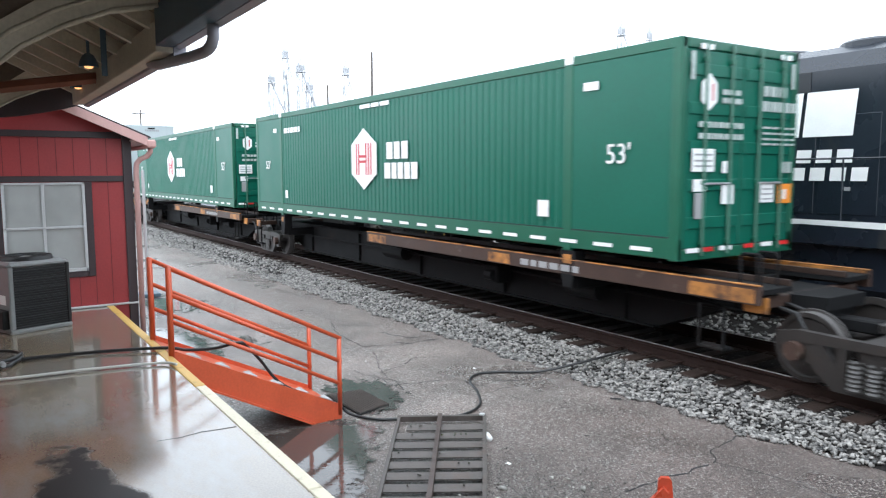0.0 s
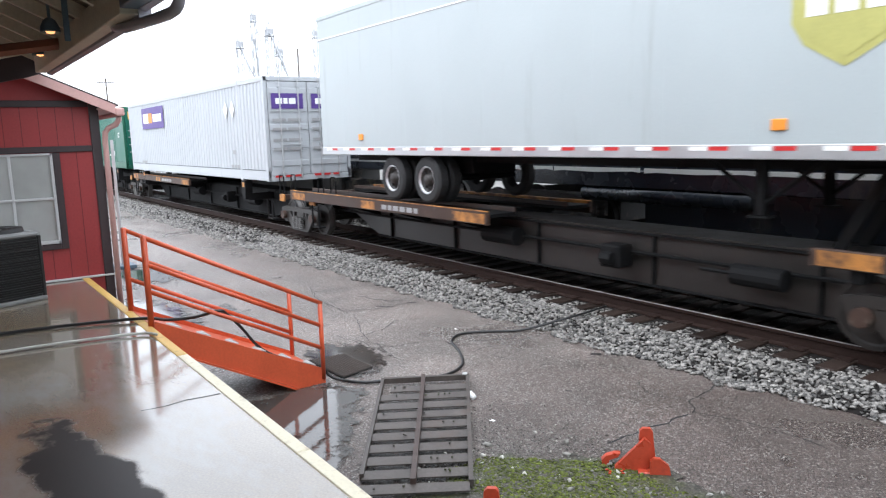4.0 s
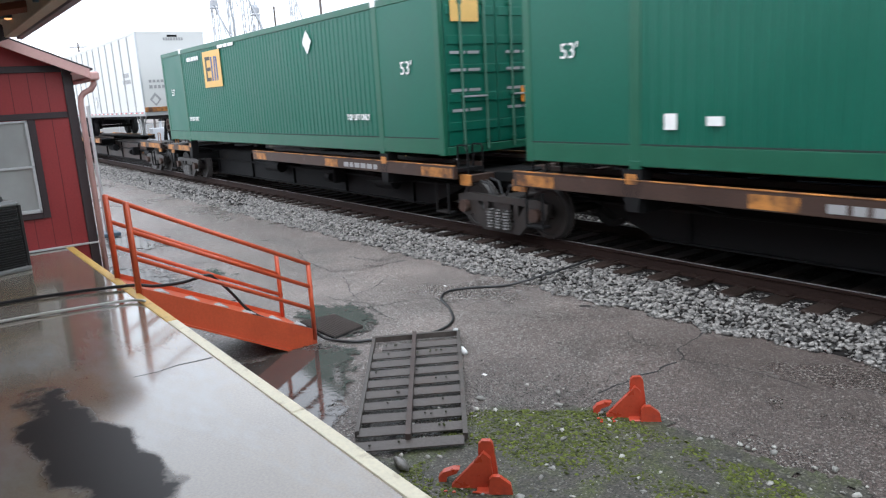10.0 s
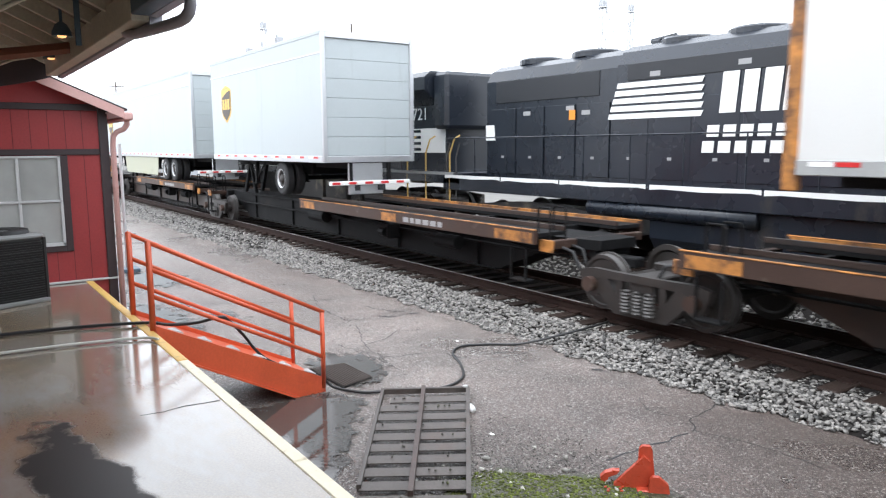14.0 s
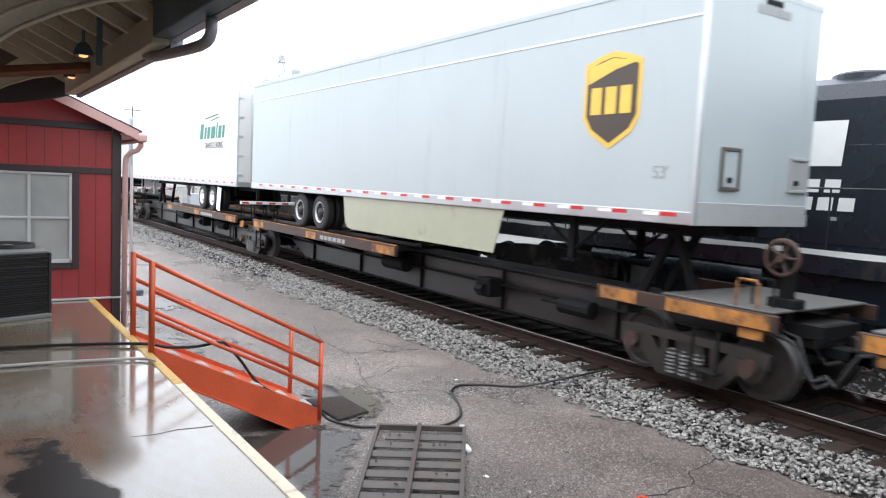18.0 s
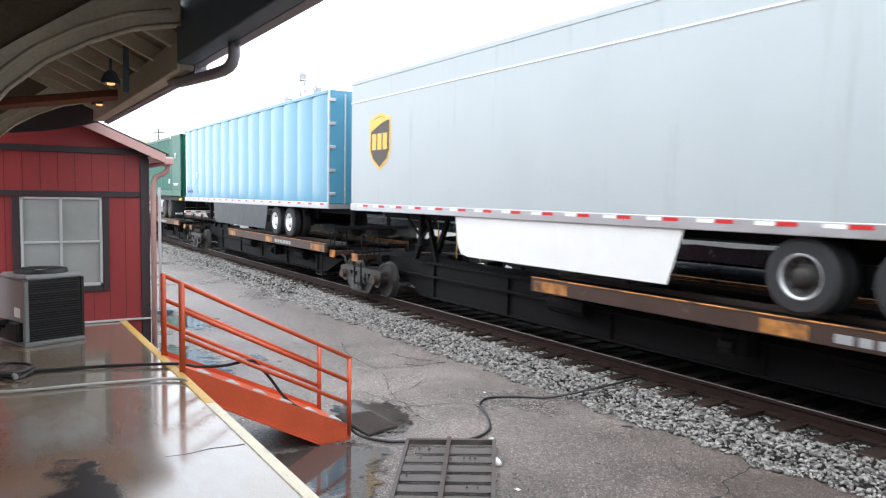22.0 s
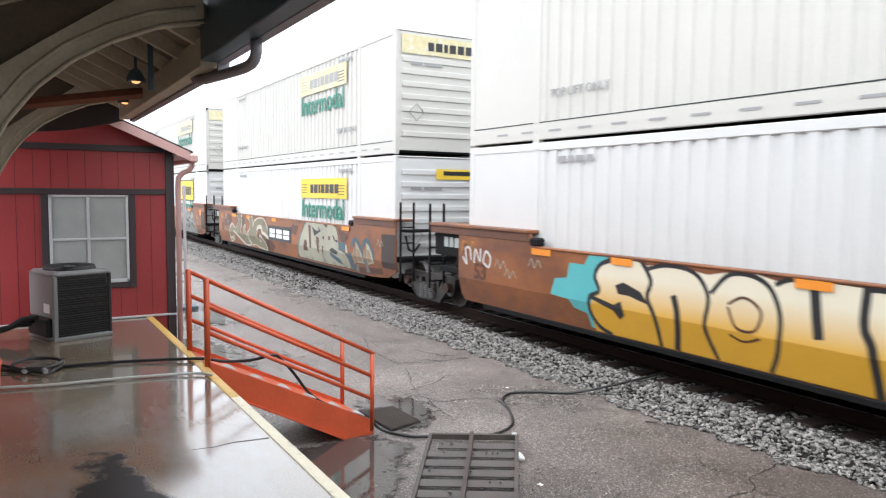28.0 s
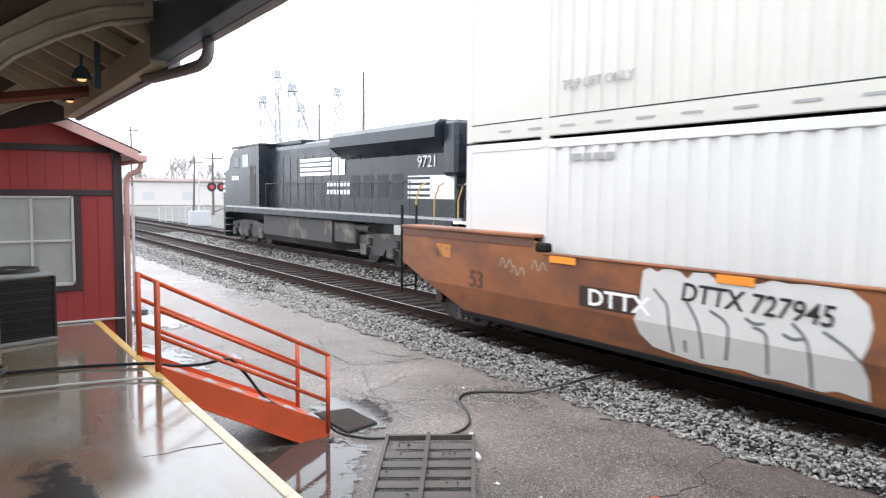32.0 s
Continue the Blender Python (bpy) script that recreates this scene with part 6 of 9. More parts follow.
def panel_container(lead, label, doors=True, px=-8.6, diamond=None, z=1.643, zc=3.27, dmz=3.55, high53=3.22, notice=()):
    c = container(lead, z, GREEN, GREEN_FRAME, label, doors)
    dz = z - 1.643
    w, h = 0.73, 0.52
    patch("panel", [(px - w, zc - h), (px + w, zc - h), (px + w, zc + h), (px - w, zc + h)], SAND_PAINT, c, -1.312, "ochre square panel with dark and blue bars")
    for k in (-0.34, -0.05, 0.26):
        patch("panel_bar", [(px - 0.52, zc + k), (px - 0.12, zc + k), (px - 0.12, zc + k + 0.1), (px - 0.52, zc + k + 0.1)], BLACK_PAINT, c, -1.318)
    patch("panel_bar", [(px - 0.52, zc - 0.34), (px - 0.41, zc - 0.34), (px - 0.41, zc + 0.36), (px - 0.52, zc + 0.36)], BLACK_PAINT, c, -1.3185)
    for k, m in enumerate((NAVY_PAINT, NAVY_PAINT, NAVY_PAINT)):
        xx = px - 0.05 + k * 0.2
        patch("panel_bar", [(xx, zc - 0.34), (xx + 0.1, zc - 0.34), (xx + (0.1 if k != 1 else 0.16), zc + 0.34), (xx + (0.0 if k != 1 else 0.06), zc + 0.34)], m, c, -1.318)
    lettering("marking", "53'", 0.34, WHITE_PAINT, c, pose(-1.05, -1.314, high53 + dz))
    lettering("marking", "53'", 0.30, WHITE_PAINT, c, pose(-15.2, -1.314, 3.22 + dz))
    for nx, nz in notice:
        lettering("marking", "TOP LIFT ONLY", 0.165, WHITE_PAINT, c, pose(nx, -1.314, nz), fat=0.004, wide=0.80)
    if diamond is not None:
        patch("diamond", [(diamond - 0.22, dmz), (diamond, dmz + 0.26), (diamond + 0.22, dmz), (diamond, dmz - 0.26)], WHITE_PAINT, c, -1.314, "white diamond placard")
    bars(c, px + 0.6, 4.32 + dz, (0.4, 0.3, 0.4), 0.09, WHITE_PAINT, -1.312)
    bars(c, -13.4, 4.12 + dz, (0.2, 0.12, 0.2, 0.2, 0.16), 0.12, WHITE_PAINT, -1.312, 0.05)
    if not notice:
        bars(c, -3.45, 2.24 + dz, (0.26,), 0.1, WHITE_PAINT, -1.312)
        bars(c, -13.0, 2.20 + dz, (0.22,), 0.11, WHITE_PAINT, -1.312)
    if not notice or z > 2:
        bars(c, -2.5, 2.26 + dz, (0.24,), 0.22, WHITE_PAINT, -1.312)
        bars(c, -13.6, 2.15 + dz, (0.18,), 0.2, WHITE_PAINT, -1.312)
    if doors:
        end_bars(c, 0.03, -1.05, 3.95 + dz, (0.62,), 0.36, SAND_PAINT)
        for zz in (2.4, 2.75, 3.1, 3.4):
            end_bars(c, 0.03, -1.1, zz + dz, (0.34, 0.26), 0.05, GREY_MARK)
            end_bars(c, 0.03, 0.2, zz + dz, (0.34, 0.26), 0.05, GREY_MARK)
        end_bars(c, 0.03, 0.55, 2.5 + dz, (0.36,), 0.3, ORANGE_MARK)
    else:
        part("warning_strip", Shape().box(0.012, 0.016, -1.12, -0.95, 2.6 + dz, 4.1 + dz), YELLOW_PAINT, c, "yellow warning strip")
    return c


def silver_container(lead):
    c = container(lead, 1.643, SILVER, SILVER, "silver-grey ribbed freight container with purple panels", True, doors_mat=SILVER, ribs=0.28, depth=0.028, all_ribs=True)
    patch("panel", [(-13.7, 3.4), (-10.3, 3.4), (-10.3, 4.25), (-13.7, 4.25)], PURPLE_PAINT, c, -1.312, "purple name panel with white and orange bars")
    bars(c, -13.45, 3.62, (0.26, 0.2, 0.24), 0.4, WHITE_PAINT, -1.318, 0.05)
    bars(c, -12.62, 3.62, (0.26, 0.26), 0.4, ORANGE_MARK, -1.318, 0.05)
    bars(c, -11.9, 3.66, (0.28, 0.16, 0.12, 0.3, 0.26), 0.3, WHITE_PAINT, -1.318, 0.04)
    for xx in (-3.12, -2.52):
        patch("diamond", [(xx - 0.2, 3.75), (xx, 4.0), (xx + 0.2, 3.75), (xx, 3.5)], WHITE_PAINT, c, -1.314)
    bars(c, -2.7, 2.4, (0.26,), 0.12, GREY_MARK, -1.312)
    bars(c, -2.9, 1.98, (0.2, 0.2, 0.2), 0.1, GREY_MARK, -1.312)
    bars(c, -14.2, 1.98, (0.2, 0.2, 0.2), 0.1, GREY_MARK, -1.312)
    for y0 in (-1.1, 0.1):
        end_bars(c, 0.03, y0, 3.65, (0.95,), 0.42, PURPLE_PAINT)
        end_bars(c, 0.036, y0 + 0.12, 3.78, (0.2, 0.12, 0.2), 0.16, WHITE_PAINT, 0.04)
        for zz in (2.5, 2.75, 3.05, 3.3):
            end_bars(c, 0.03, y0, zz, (0.4, 0.4), 0.08, GREY_MARK)
        for k in range(3):
            end_bars(c, 0.02, y0 + 0.3 * k, 1.75, (0.2,), 0.06, RED_REFLECTOR)
    return c


def hunt_container(lead, z, label, panel=True, cream=False, framed=False):
    p = CREAM_BOX if cream else WHITE_BOX
    c = container(lead, z, p, p, label, False, name="freight_container", ribs=0.30, depth=0.032)
    xa, xb, za, zb = -6.45, -2.85, z + (1.98 if cream else 1.84), z + (2.56 if cream else 2.41)
    if framed:
        za, zb = z + 1.55, z + 2.5
        patch("panel", [(xa - 0.05, za - 0.05), (xb + 0.05, za - 0.05), (xb + 0.05, zb + 0.05), (xa - 0.05, zb + 0.05)], BLACK_PAINT, c, -1.312)
    pm = PALE_YELLOW if cream else YELLOW_PAINT
    patch("panel", [(xa, za), (xb, za), (xb, zb), (xa, zb)], pm, c, -1.317, "yellow name panel with dark bars")
    h = zb - za
    bars(c, xa + 0.85, za + h * 0.25, (0.24, 0.3, 0.14, 0.28, 0.28, 0.3, 0.28), h * 0.45, GREY_MARK if cream else BLACK_PAINT, -1.322, 0.06)
    for k in range(4):
        bars(c, xa + 0.12, za + h * (0.25 + 0.14 * k), (0.45,), 0.02, GREY_MARK if cream else BLACK_PAINT, -1.322)
        bars(c, xb - 0.6, za + h * (0.18 + 0.14 * k), (0.45,), 0.02, BLACK_PAINT, -1.322)
    lettering("marking", "Intermodal", 0.78, TEAL_MARK, c, pose((xa + xb) / 2 - 0.05, -1.316, za - 0.34), wide=0.98, fat=0.012)
    if cream:
        lettering("marking", "TOP LIFT ONLY", 0.20, GREY_MARK, c, pose(-2.9, -1.314, z + 0.75))
        lettering("marking", "TOP LIFT ONLY", 0.20, GREY_MARK, c, pose(-13.0, -1.314, z + 0.75))
    for k in range(20):
        part("rail_slot", shared(("slot", cream), lambda: Shape().box(-0.16, 0.16, -0.003, 0, 0, 0.035)), GREY_MARK, c).location = (-1.0 - 0.74 * k, -1.305, z + 0.14)
    bars(c, -3.4, z + 2.55, (0.24, 0.14, 0.2, 0.14), 0.1, GREY_MARK, -1.312, 0.05)
    bars(c, -13.5, z + 2.55, (0.24, 0.14, 0.2, 0.14), 0.1, GREY_MARK, -1.312, 0.05)
    part("head_sign", Shape().box(0.010, 0.014, -1.15, 1.15, z + 2.35, z + 2.78) if cream else Shape().box(0.010, 0.014, -0.2, 1.0, z + 2.35, z + 2.60), pm, c, "yellow sign on the head wall")
    end_bars(c, 0.016, -0.45 if cream else 0.0, z + 2.45, (0.16, 0.18, 0.1, 0.18, 0.18, 0.18), 0.2 if cream else 0.1, BLACK_PAINT, 0.05 if cream else 0.0)
    for yy in (-0.75,):
        part("placard_holder", Shape().tube([(0.018, yy - 0.2, z + 1.0), (0.018, yy, z + 1.2), (0.018, yy + 0.2, z + 1.0), (0.018, yy, z + 0.8), (0.018, yy - 0.2, z + 1.0)], 0.012, 5), GREY_MARK, c, "grey diamond placard holder")
    end_bars(c, 0.016, -0.9, z + 2.1, (0.3, 0.5), 0.06, GREY_MARK)
    return c


def trailer(lead, paint, label, L=16.15, wheels="trail", z0=2.42, z1=5.55, seams=1.22, skirt=None, rear=None, line=True, category="semi-trailer", rim=None, red_white=True, ribs=0, single=False, woff=0.0, quilt=False, rail=None, skeletal=False):
    """A highway box trailer on a spine car. wheels: the end that the axles are near. The face at x = 0 leads."""
    c = rolling("semi_trailer", label, category, lead, "semi-trailers")
    W = 1.30
    if not skeletal:
        part("body", Shape().soft(-L, 0, -W + (0.045 if quilt else 0), W, z0 + 0.14, z1, 0.03), paint, c)
        part("bottom_rail", Shape().soft(-L, 0, -W - 0.012, W + 0.012, z0, z0 + 0.17, 0.01), rail or ALLOY, c, "" if rail else "aluminium bottom rail")
        part("top_rail", Shape().soft(-L, 0.004, -W - 0.01, W + 0.01, z1 - 0.09, z1 + 0.01, 0.012), paint, c)
    if quilt:
        nq = int(L / seams)
        wq = L / nq
        for k in range(nq):
            arc = [(-L + wq * (k + i / 8), -W + 0.003 + 0.038 * (2 * i / 8 - 1) ** 2) for i in range(9)]
            q = Shape()
            q.v = [(x, y, z) for x, y in arc for z in (z0 + 0.17, z1 - 0.09)]
            q.f = [(2 * i, 2 * i + 2, 2 * i + 3, 2 * i + 1) for i in range(8)]
            part("side_panel", q, paint, c, smooth=True)
    if line:
        part("cap_seam", Shape().box(-L, -0.03, -W - 0.006, -W, z1 - 0.52, z1 - 0.495), WHITE_PAINT, c, "bright horizontal roof seam")
        # the seam's shadow line, painted as a thin grey strip
        part("cap_groove", Shape().box(-L, -0.03, -W - 0.003, -W, z1 - 0.538, z1 - 0.520), GREY_MARK, c, "grey strip drawn as shadow under the roof seam")
    n = int(L / seams)
    for k in range(1, 1 if quilt or skeletal else n):
        x = -L * k / n
        if ribs:
            part("side_post", shared(("side_post", round(z1 - z0, 2), ribs), lambda: Shape().soft(-ribs, ribs, -0.022, 0.0, z0 + 0.18, z1 - 0.10, 0.006)), POST_GREY, c).location = (x, -W, 0)
        else:
            part("panel_seam", shared(("panel_seam", round(z1, 2), line), lambda: Shape().box(-0.004, 0.004, -0.0012, 0.0, z0 + 0.18, z1 - (0.55 if line else 0.1))), paint, c).location = (x, -W, 0)
    k, x = 0, -0.25
    while x > -L + 0.3 and not skeletal:
        m = (RED_REFLECTOR, WHITE_REFLECTOR)[k % 2] if red_white else WHITE_REFLECTOR
        ob = part("reflector", shared(("tape", m.name), lambda: Shape().box(-0.26, 0, -0.003, 0, 0, 0.05)), m, c)
        ob.location = (x, -W - 0.013, z0 + 0.10)
        x -= 0.28 if k % 2 == 0 else 0.55
        k += 1
    # running gear
    if wheels == "trail":
        wx = (-L + 3.0 + woff, -L + 4.25 + woff)
        leg = -2.6
    else:
        wx = (-2.85 - woff, -4.1 - woff)
        leg = -L + 2.6
    if single:
        wx = wx[:1]
    bogie = part("bogie_frame", Shape().soft(min(wx) - 0.6, max(wx) + 0.6, -0.55, 0.55, 2.05, z0, 0.02).box(min(wx) - 0.2, max(wx) + 0.2, -0.62, -0.5, 1.85, 2.1), STEEL_DARK, c)
    for x in wx:
        for y in (-1.22, -0.92, 0.98):
            tyre = part("tyre", shared(("tyre", y), lambda: Shape().lathe([(0, 0.27), (0.0, 0.40), (0.04, 0.455), (0.20, 0.455), (0.25, 0.40), (0.25, 0.27)], (0, 0, 0), "y", 28)), RUBBER, c, smooth=False)
            tyre.location = (x, y, 1.95)
            if y == -1.22:
                part("rim", shared(("rim", (rim or ALLOY).name), lambda: Shape().lathe([(0.01, 0.275), (-0.005, 0.265), (0.03, 0.235)], (0, 0, 0), "y", 24)), rim or ALLOY, tyre, smooth=True)
                part("hub", shared(("hub", (rim or STEEL_DARK).name), lambda: Shape().lathe([(0.03, 0.235), (0.10, 0.18), (0.09, 0.12), (0.02, 0.11), (-0.01, 0.07), (-0.01, 0.001)], (0, 0, 0), "y", 24)), rim or WHEEL_STEEL, tyre, smooth=True)
                for q in range(8):
                    a = q * 0.7854
                    part("vent_hole", shared(("vent", q), lambda: Shape().rod((0.185 * math.cos(a), 0.060, 0.185 * math.sin(a)), (0.185 * math.cos(a), 0.09, 0.185 * math.sin(a)), 0.028, 8)), RUBBER, tyre)
        part("axle", Shape().rod((x, -1.0, 1.95), (x, 1.0, 1.95), 0.06, 8), STEEL_DARK, c)
    for y in (-0.85, 0.75):
        part("landing_leg", Shape().soft(leg - 0.06, leg + 0.06, y, y + 0.12, 1.72, z0, 0.01).soft(leg - 0.14, leg + 0.14, y - 0.05, y + 0.17, 1.69, 1.72, 0.005), POST_GREY if paint is WHITE_TRAILER else STEEL_DARK, c)
        part("leg_brace", Shape().rod((leg + 0.02, y + 0.06, 1.85), (leg - 0.75, y + 0.06, z0 - 0.02), 0.03, 6).rod((leg + 0.02, y + 0.06, 1.85), (leg + 0.75, y + 0.06, z0 - 0.02), 0.03, 6), POST_GREY if paint is WHITE_TRAILER else STEEL_DARK, c)
    if skeletal:
        for y in (-0.62, 0.48):
            part("main_rail", Shape().box(-L + 0.1, -0.05, y + 0.055, y + 0.085, z0 + 0.02, z1 - 0.02).soft(-L + 0.1, -0.05, y, y + 0.14, z1 - 0.025, z1, 0.004).soft(-L + 0.1, -0.05, y, y + 0.14, z0, z0 + 0.025, 0.004), POST_BROWN, c, "grimy brown-grey chassis rail")
        for k in range(9):
            xx = -L + 0.6 + k * (L - 1.2) / 8
            part("cross_member", Shape().soft(xx - 0.05, xx + 0.05, -0.53, 0.53, z0 + 0.05, z1 - 0.04, 0.008), STEEL_DARK, c)
        for xx in (-L + 0.12, -0.16):
            part("bolster", Shape().soft(xx - 0.11, xx + 0.11, -1.24, 1.24, z1 - 0.16, z1 - 0.005, 0.01), POST_BROWN, c)
        part("twist_lock", Shape().soft(-0.28, 0.05, -1.32, -1.24, z1 - 0.17, z1 - 0.07, 0.012), YELLOW_PAINT, c, "yellow twist-lock handle")
        for y in (-1.22, 0.72):
            part("mud_flap", Shape().soft(-2.10, -2.08, y, y + 0.56, 1.60, z0, 0.004), RUBBER, c)
            for j in range(4):
                part("marking", Shape().box(-2.078, -2.074, y + 0.12 + 0.09 * j, y + 0.18 + 0.09 * j, 1.72, 1.80), WHITE_PAINT, c)
    else:
        part("chassis_rail", Shape().box(-L + 0.2, -0.2, -0.45, -0.33, z0 - 0.16, z0).box(-L + 0.2, -0.2, 0.33, 0.45, z0 - 0.16, z0), STEEL_DARK, c)
    if skirt:
        xa, xb, m = skirt
        part("side_skirt", Shape().prism([(xa, z0), (xb, z0), (xb - 0.25 if xb - xa > 0 else xb, 1.66), (xa + 0.45, 1.66), (xa + 0.22, 1.70), (xa + 0.10, 1.84)], "y", -W + 0.03, -W + 0.05), m, c)
    # the face at the head
    if rear == "roll":
        part("rear_frame", Shape().soft(-0.02, 0.05, -W, -W + 0.11, z0, z1, 0.01).soft(-0.02, 0.05, W - 0.11, W, z0, z1, 0.01).soft(-0.02, 0.05, -W + 0.11, W - 0.11, z1 - 0.16, z1, 0.01).soft(-0.02, 0.05, -W + 0.11, W - 0.11, z0, z0 + 0.16, 0.01), ALLOY, c)
        for k in range(6):
            za = z0 + 0.18 + k * (z1 - z0 - 0.36) / 6
            part("door_slat", Shape().soft(-0.01, 0.015, -W + 0.12, W - 0.12, za, za + (z1 - z0 - 0.36) / 6 - 0.012, 0.006), paint, c)
    elif rear == "doors":
        for y0 in (-W + 0.05, 0.008):
            d = part("rear_door", Shape().soft(-0.01, 0.03, y0, y0 + W - 0.06, z0 + 0.14, z1 - 0.1, 0.012), paint, c)
            for dy in (0.42, 0.95):
                part("lock_rod", Shape().rod((0.05, y0 + dy, z0 + 0.1), (0.05, y0 + dy, z1 - 0.08), 0.02, 8), ALLOY, d)
            hy = y0 - 0.045 if y0 < 0 else y0 + W - 0.13
            for k in range(5):
                zz = z0 + 0.35 + k * 0.62
                part("hinge", Shape().soft(0.0, 0.055, hy, hy + 0.2, zz, zz + 0.09, 0.01), ALLOY, d)
        part("rear_frame", Shape().soft(-0.02, 0.035, -W, -W + 0.05, z0, z1, 0.006).soft(-0.02, 0.035, W - 0.05, W, z0, z1, 0.006), ALLOY, c)
    elif not skeletal:
        end_bars(c, 0.006, -0.28, z1 - 0.33, (0.07, 0.07, 0.06, 0.07, 0.0, 0.07, 0.07, 0.07, 0.07), 0.11, GREY_MARK, 0.025)
        part("nose_hatch", Shape().soft(0.0, 0.012, -0.12, 0.26, z1 - 0.20, z1 - 0.12, 0.005), STEEL_DARK, c)
        if not ribs:
            for ya, yb, za, zb, inner in ((-0.84, -0.43, 2.88, 3.44, paint), (0.72, 1.20, 2.90, 3.40, GREY_MARK)):
                box = part("nose_box", Shape().soft(0.0, 0.035, ya, ya + 0.05, za, zb, 0.008).soft(0.0, 0.035, yb - 0.05, yb, za, zb, 0.008).soft(0.0, 0.035, ya + 0.05, yb - 0.05, za, za + 0.05, 0.008).soft(0.0, 0.035, ya + 0.05, yb - 0.05, zb - 0.05, zb, 0.008), POST_BROWN if inner is paint else POST_GREY, c, "framed connection box on the nose")
                part("panel", Shape().soft(0.0, 0.015, ya + 0.05, yb - 0.05, za + 0.05, zb - 0.05, 0.004), inner, box)
                part("socket", Shape().rod((0.015, ya + 0.18, za + 0.14), (0.05, ya + 0.18, za + 0.14), 0.04, 10), STEEL_DARK, box)
            part("nose_sill", Shape().soft(-0.01, 0.016, -W + 0.06, W - 0.06, z0, z0 + 0.30, 0.006), POST_GREY, c, "dull metal sill across the nose")
        part("corner_trim", Shape().soft(-0.06, 0.012, -W - 0.014, -W + 0.05, z0, z1, 0.006), ALLOY, c)
    if rear == "roll":
        part("rear_step_panel", Shape().soft(-0.04, 0.01, -0.62, 0.36, 1.62, z0 - 0.01, 0.015), ALLOY, c, "dented grey panel under the door")
        for yy in (-0.45, 0.2):
            part("bumper_stop", Shape().soft(0.012, 0.05, yy, yy + 0.14, 1.72, 1.86, 0.01), RUBBER, c)
    if rear or skeletal:
        part("bumper", Shape().soft(-0.02, 0.06, -1.15, 1.15, 1.86, 1.96, 0.01), STEEL_DARK if quilt else WHITE_REFLECTOR, c, "dark rear impact guard" if quilt else "striped rear impact guard")
        for k in range(0 if quilt else 5):
            part("reflector", Shape().box(0.061, 0.064, -1.1 + 0.46 * k, -0.88 + 0.46 * k, 1.88, 1.94), RED_REFLECTOR, c)
        for y in (-0.6, 0.5):
            part("bumper_bracket", Shape().soft(-0.06, 0.02, y, y + 0.1, 1.9, z0, 0.01), STEEL_DARK, c)
    return c


def shield(c, x, z, s, faded=False):
    """A shield-shaped emblem with plain bars."""
    w, h = 0.53 * s, 0.68 * s
    def ring(k):
        return [(x - w * k, z + h * 0.78 * k), (x - w * 0.45 * k, z + h * 0.93 * k), (x, z + h * k), (x + w * 0.45 * k, z + h * 0.93 * k), (x + w * k, z + h * 0.78 * k), (x + w * k, z - h * 0.35 * k), (x + w * 0.75 * k, z - h * 0.66 * k), (x, z - h * k), (x - w * 0.75 * k, z - h * 0.66 * k), (x - w * k, z - h * 0.35 * k)]
    gold = GOLD_MARK
    patch("shield_border", ring(1.0), OLIVE_MARK if faded else gold, c, -1.304, "gold-bordered shield emblem")
    patch("shield_field", ring(0.88), OLIVE_MARK if faded else BROWN_MARK, c, -1.309)
    if not faded:
        patch("shield_cap", [(x - w * 0.86, z + h * 0.36), (x - w * 0.86, z + h * 0.70), (x, z + h * 0.86), (x + w * 0.86, z + h * 0.74), (x + w * 0.1, z + h * 0.62)], gold, c, -1.312)
    lm = WHITE_PAINT if faded else gold
    for k in range(3):
        xx = x - w * 0.72 + k * w * 0.52
        patch("shield_bar", [(xx, z - h * 0.28), (xx + w * 0.38, z - h * 0.28), (xx + w * 0.38, z + h * 0.28), (xx, z + h * 0.28)], lm, c, -1.314)


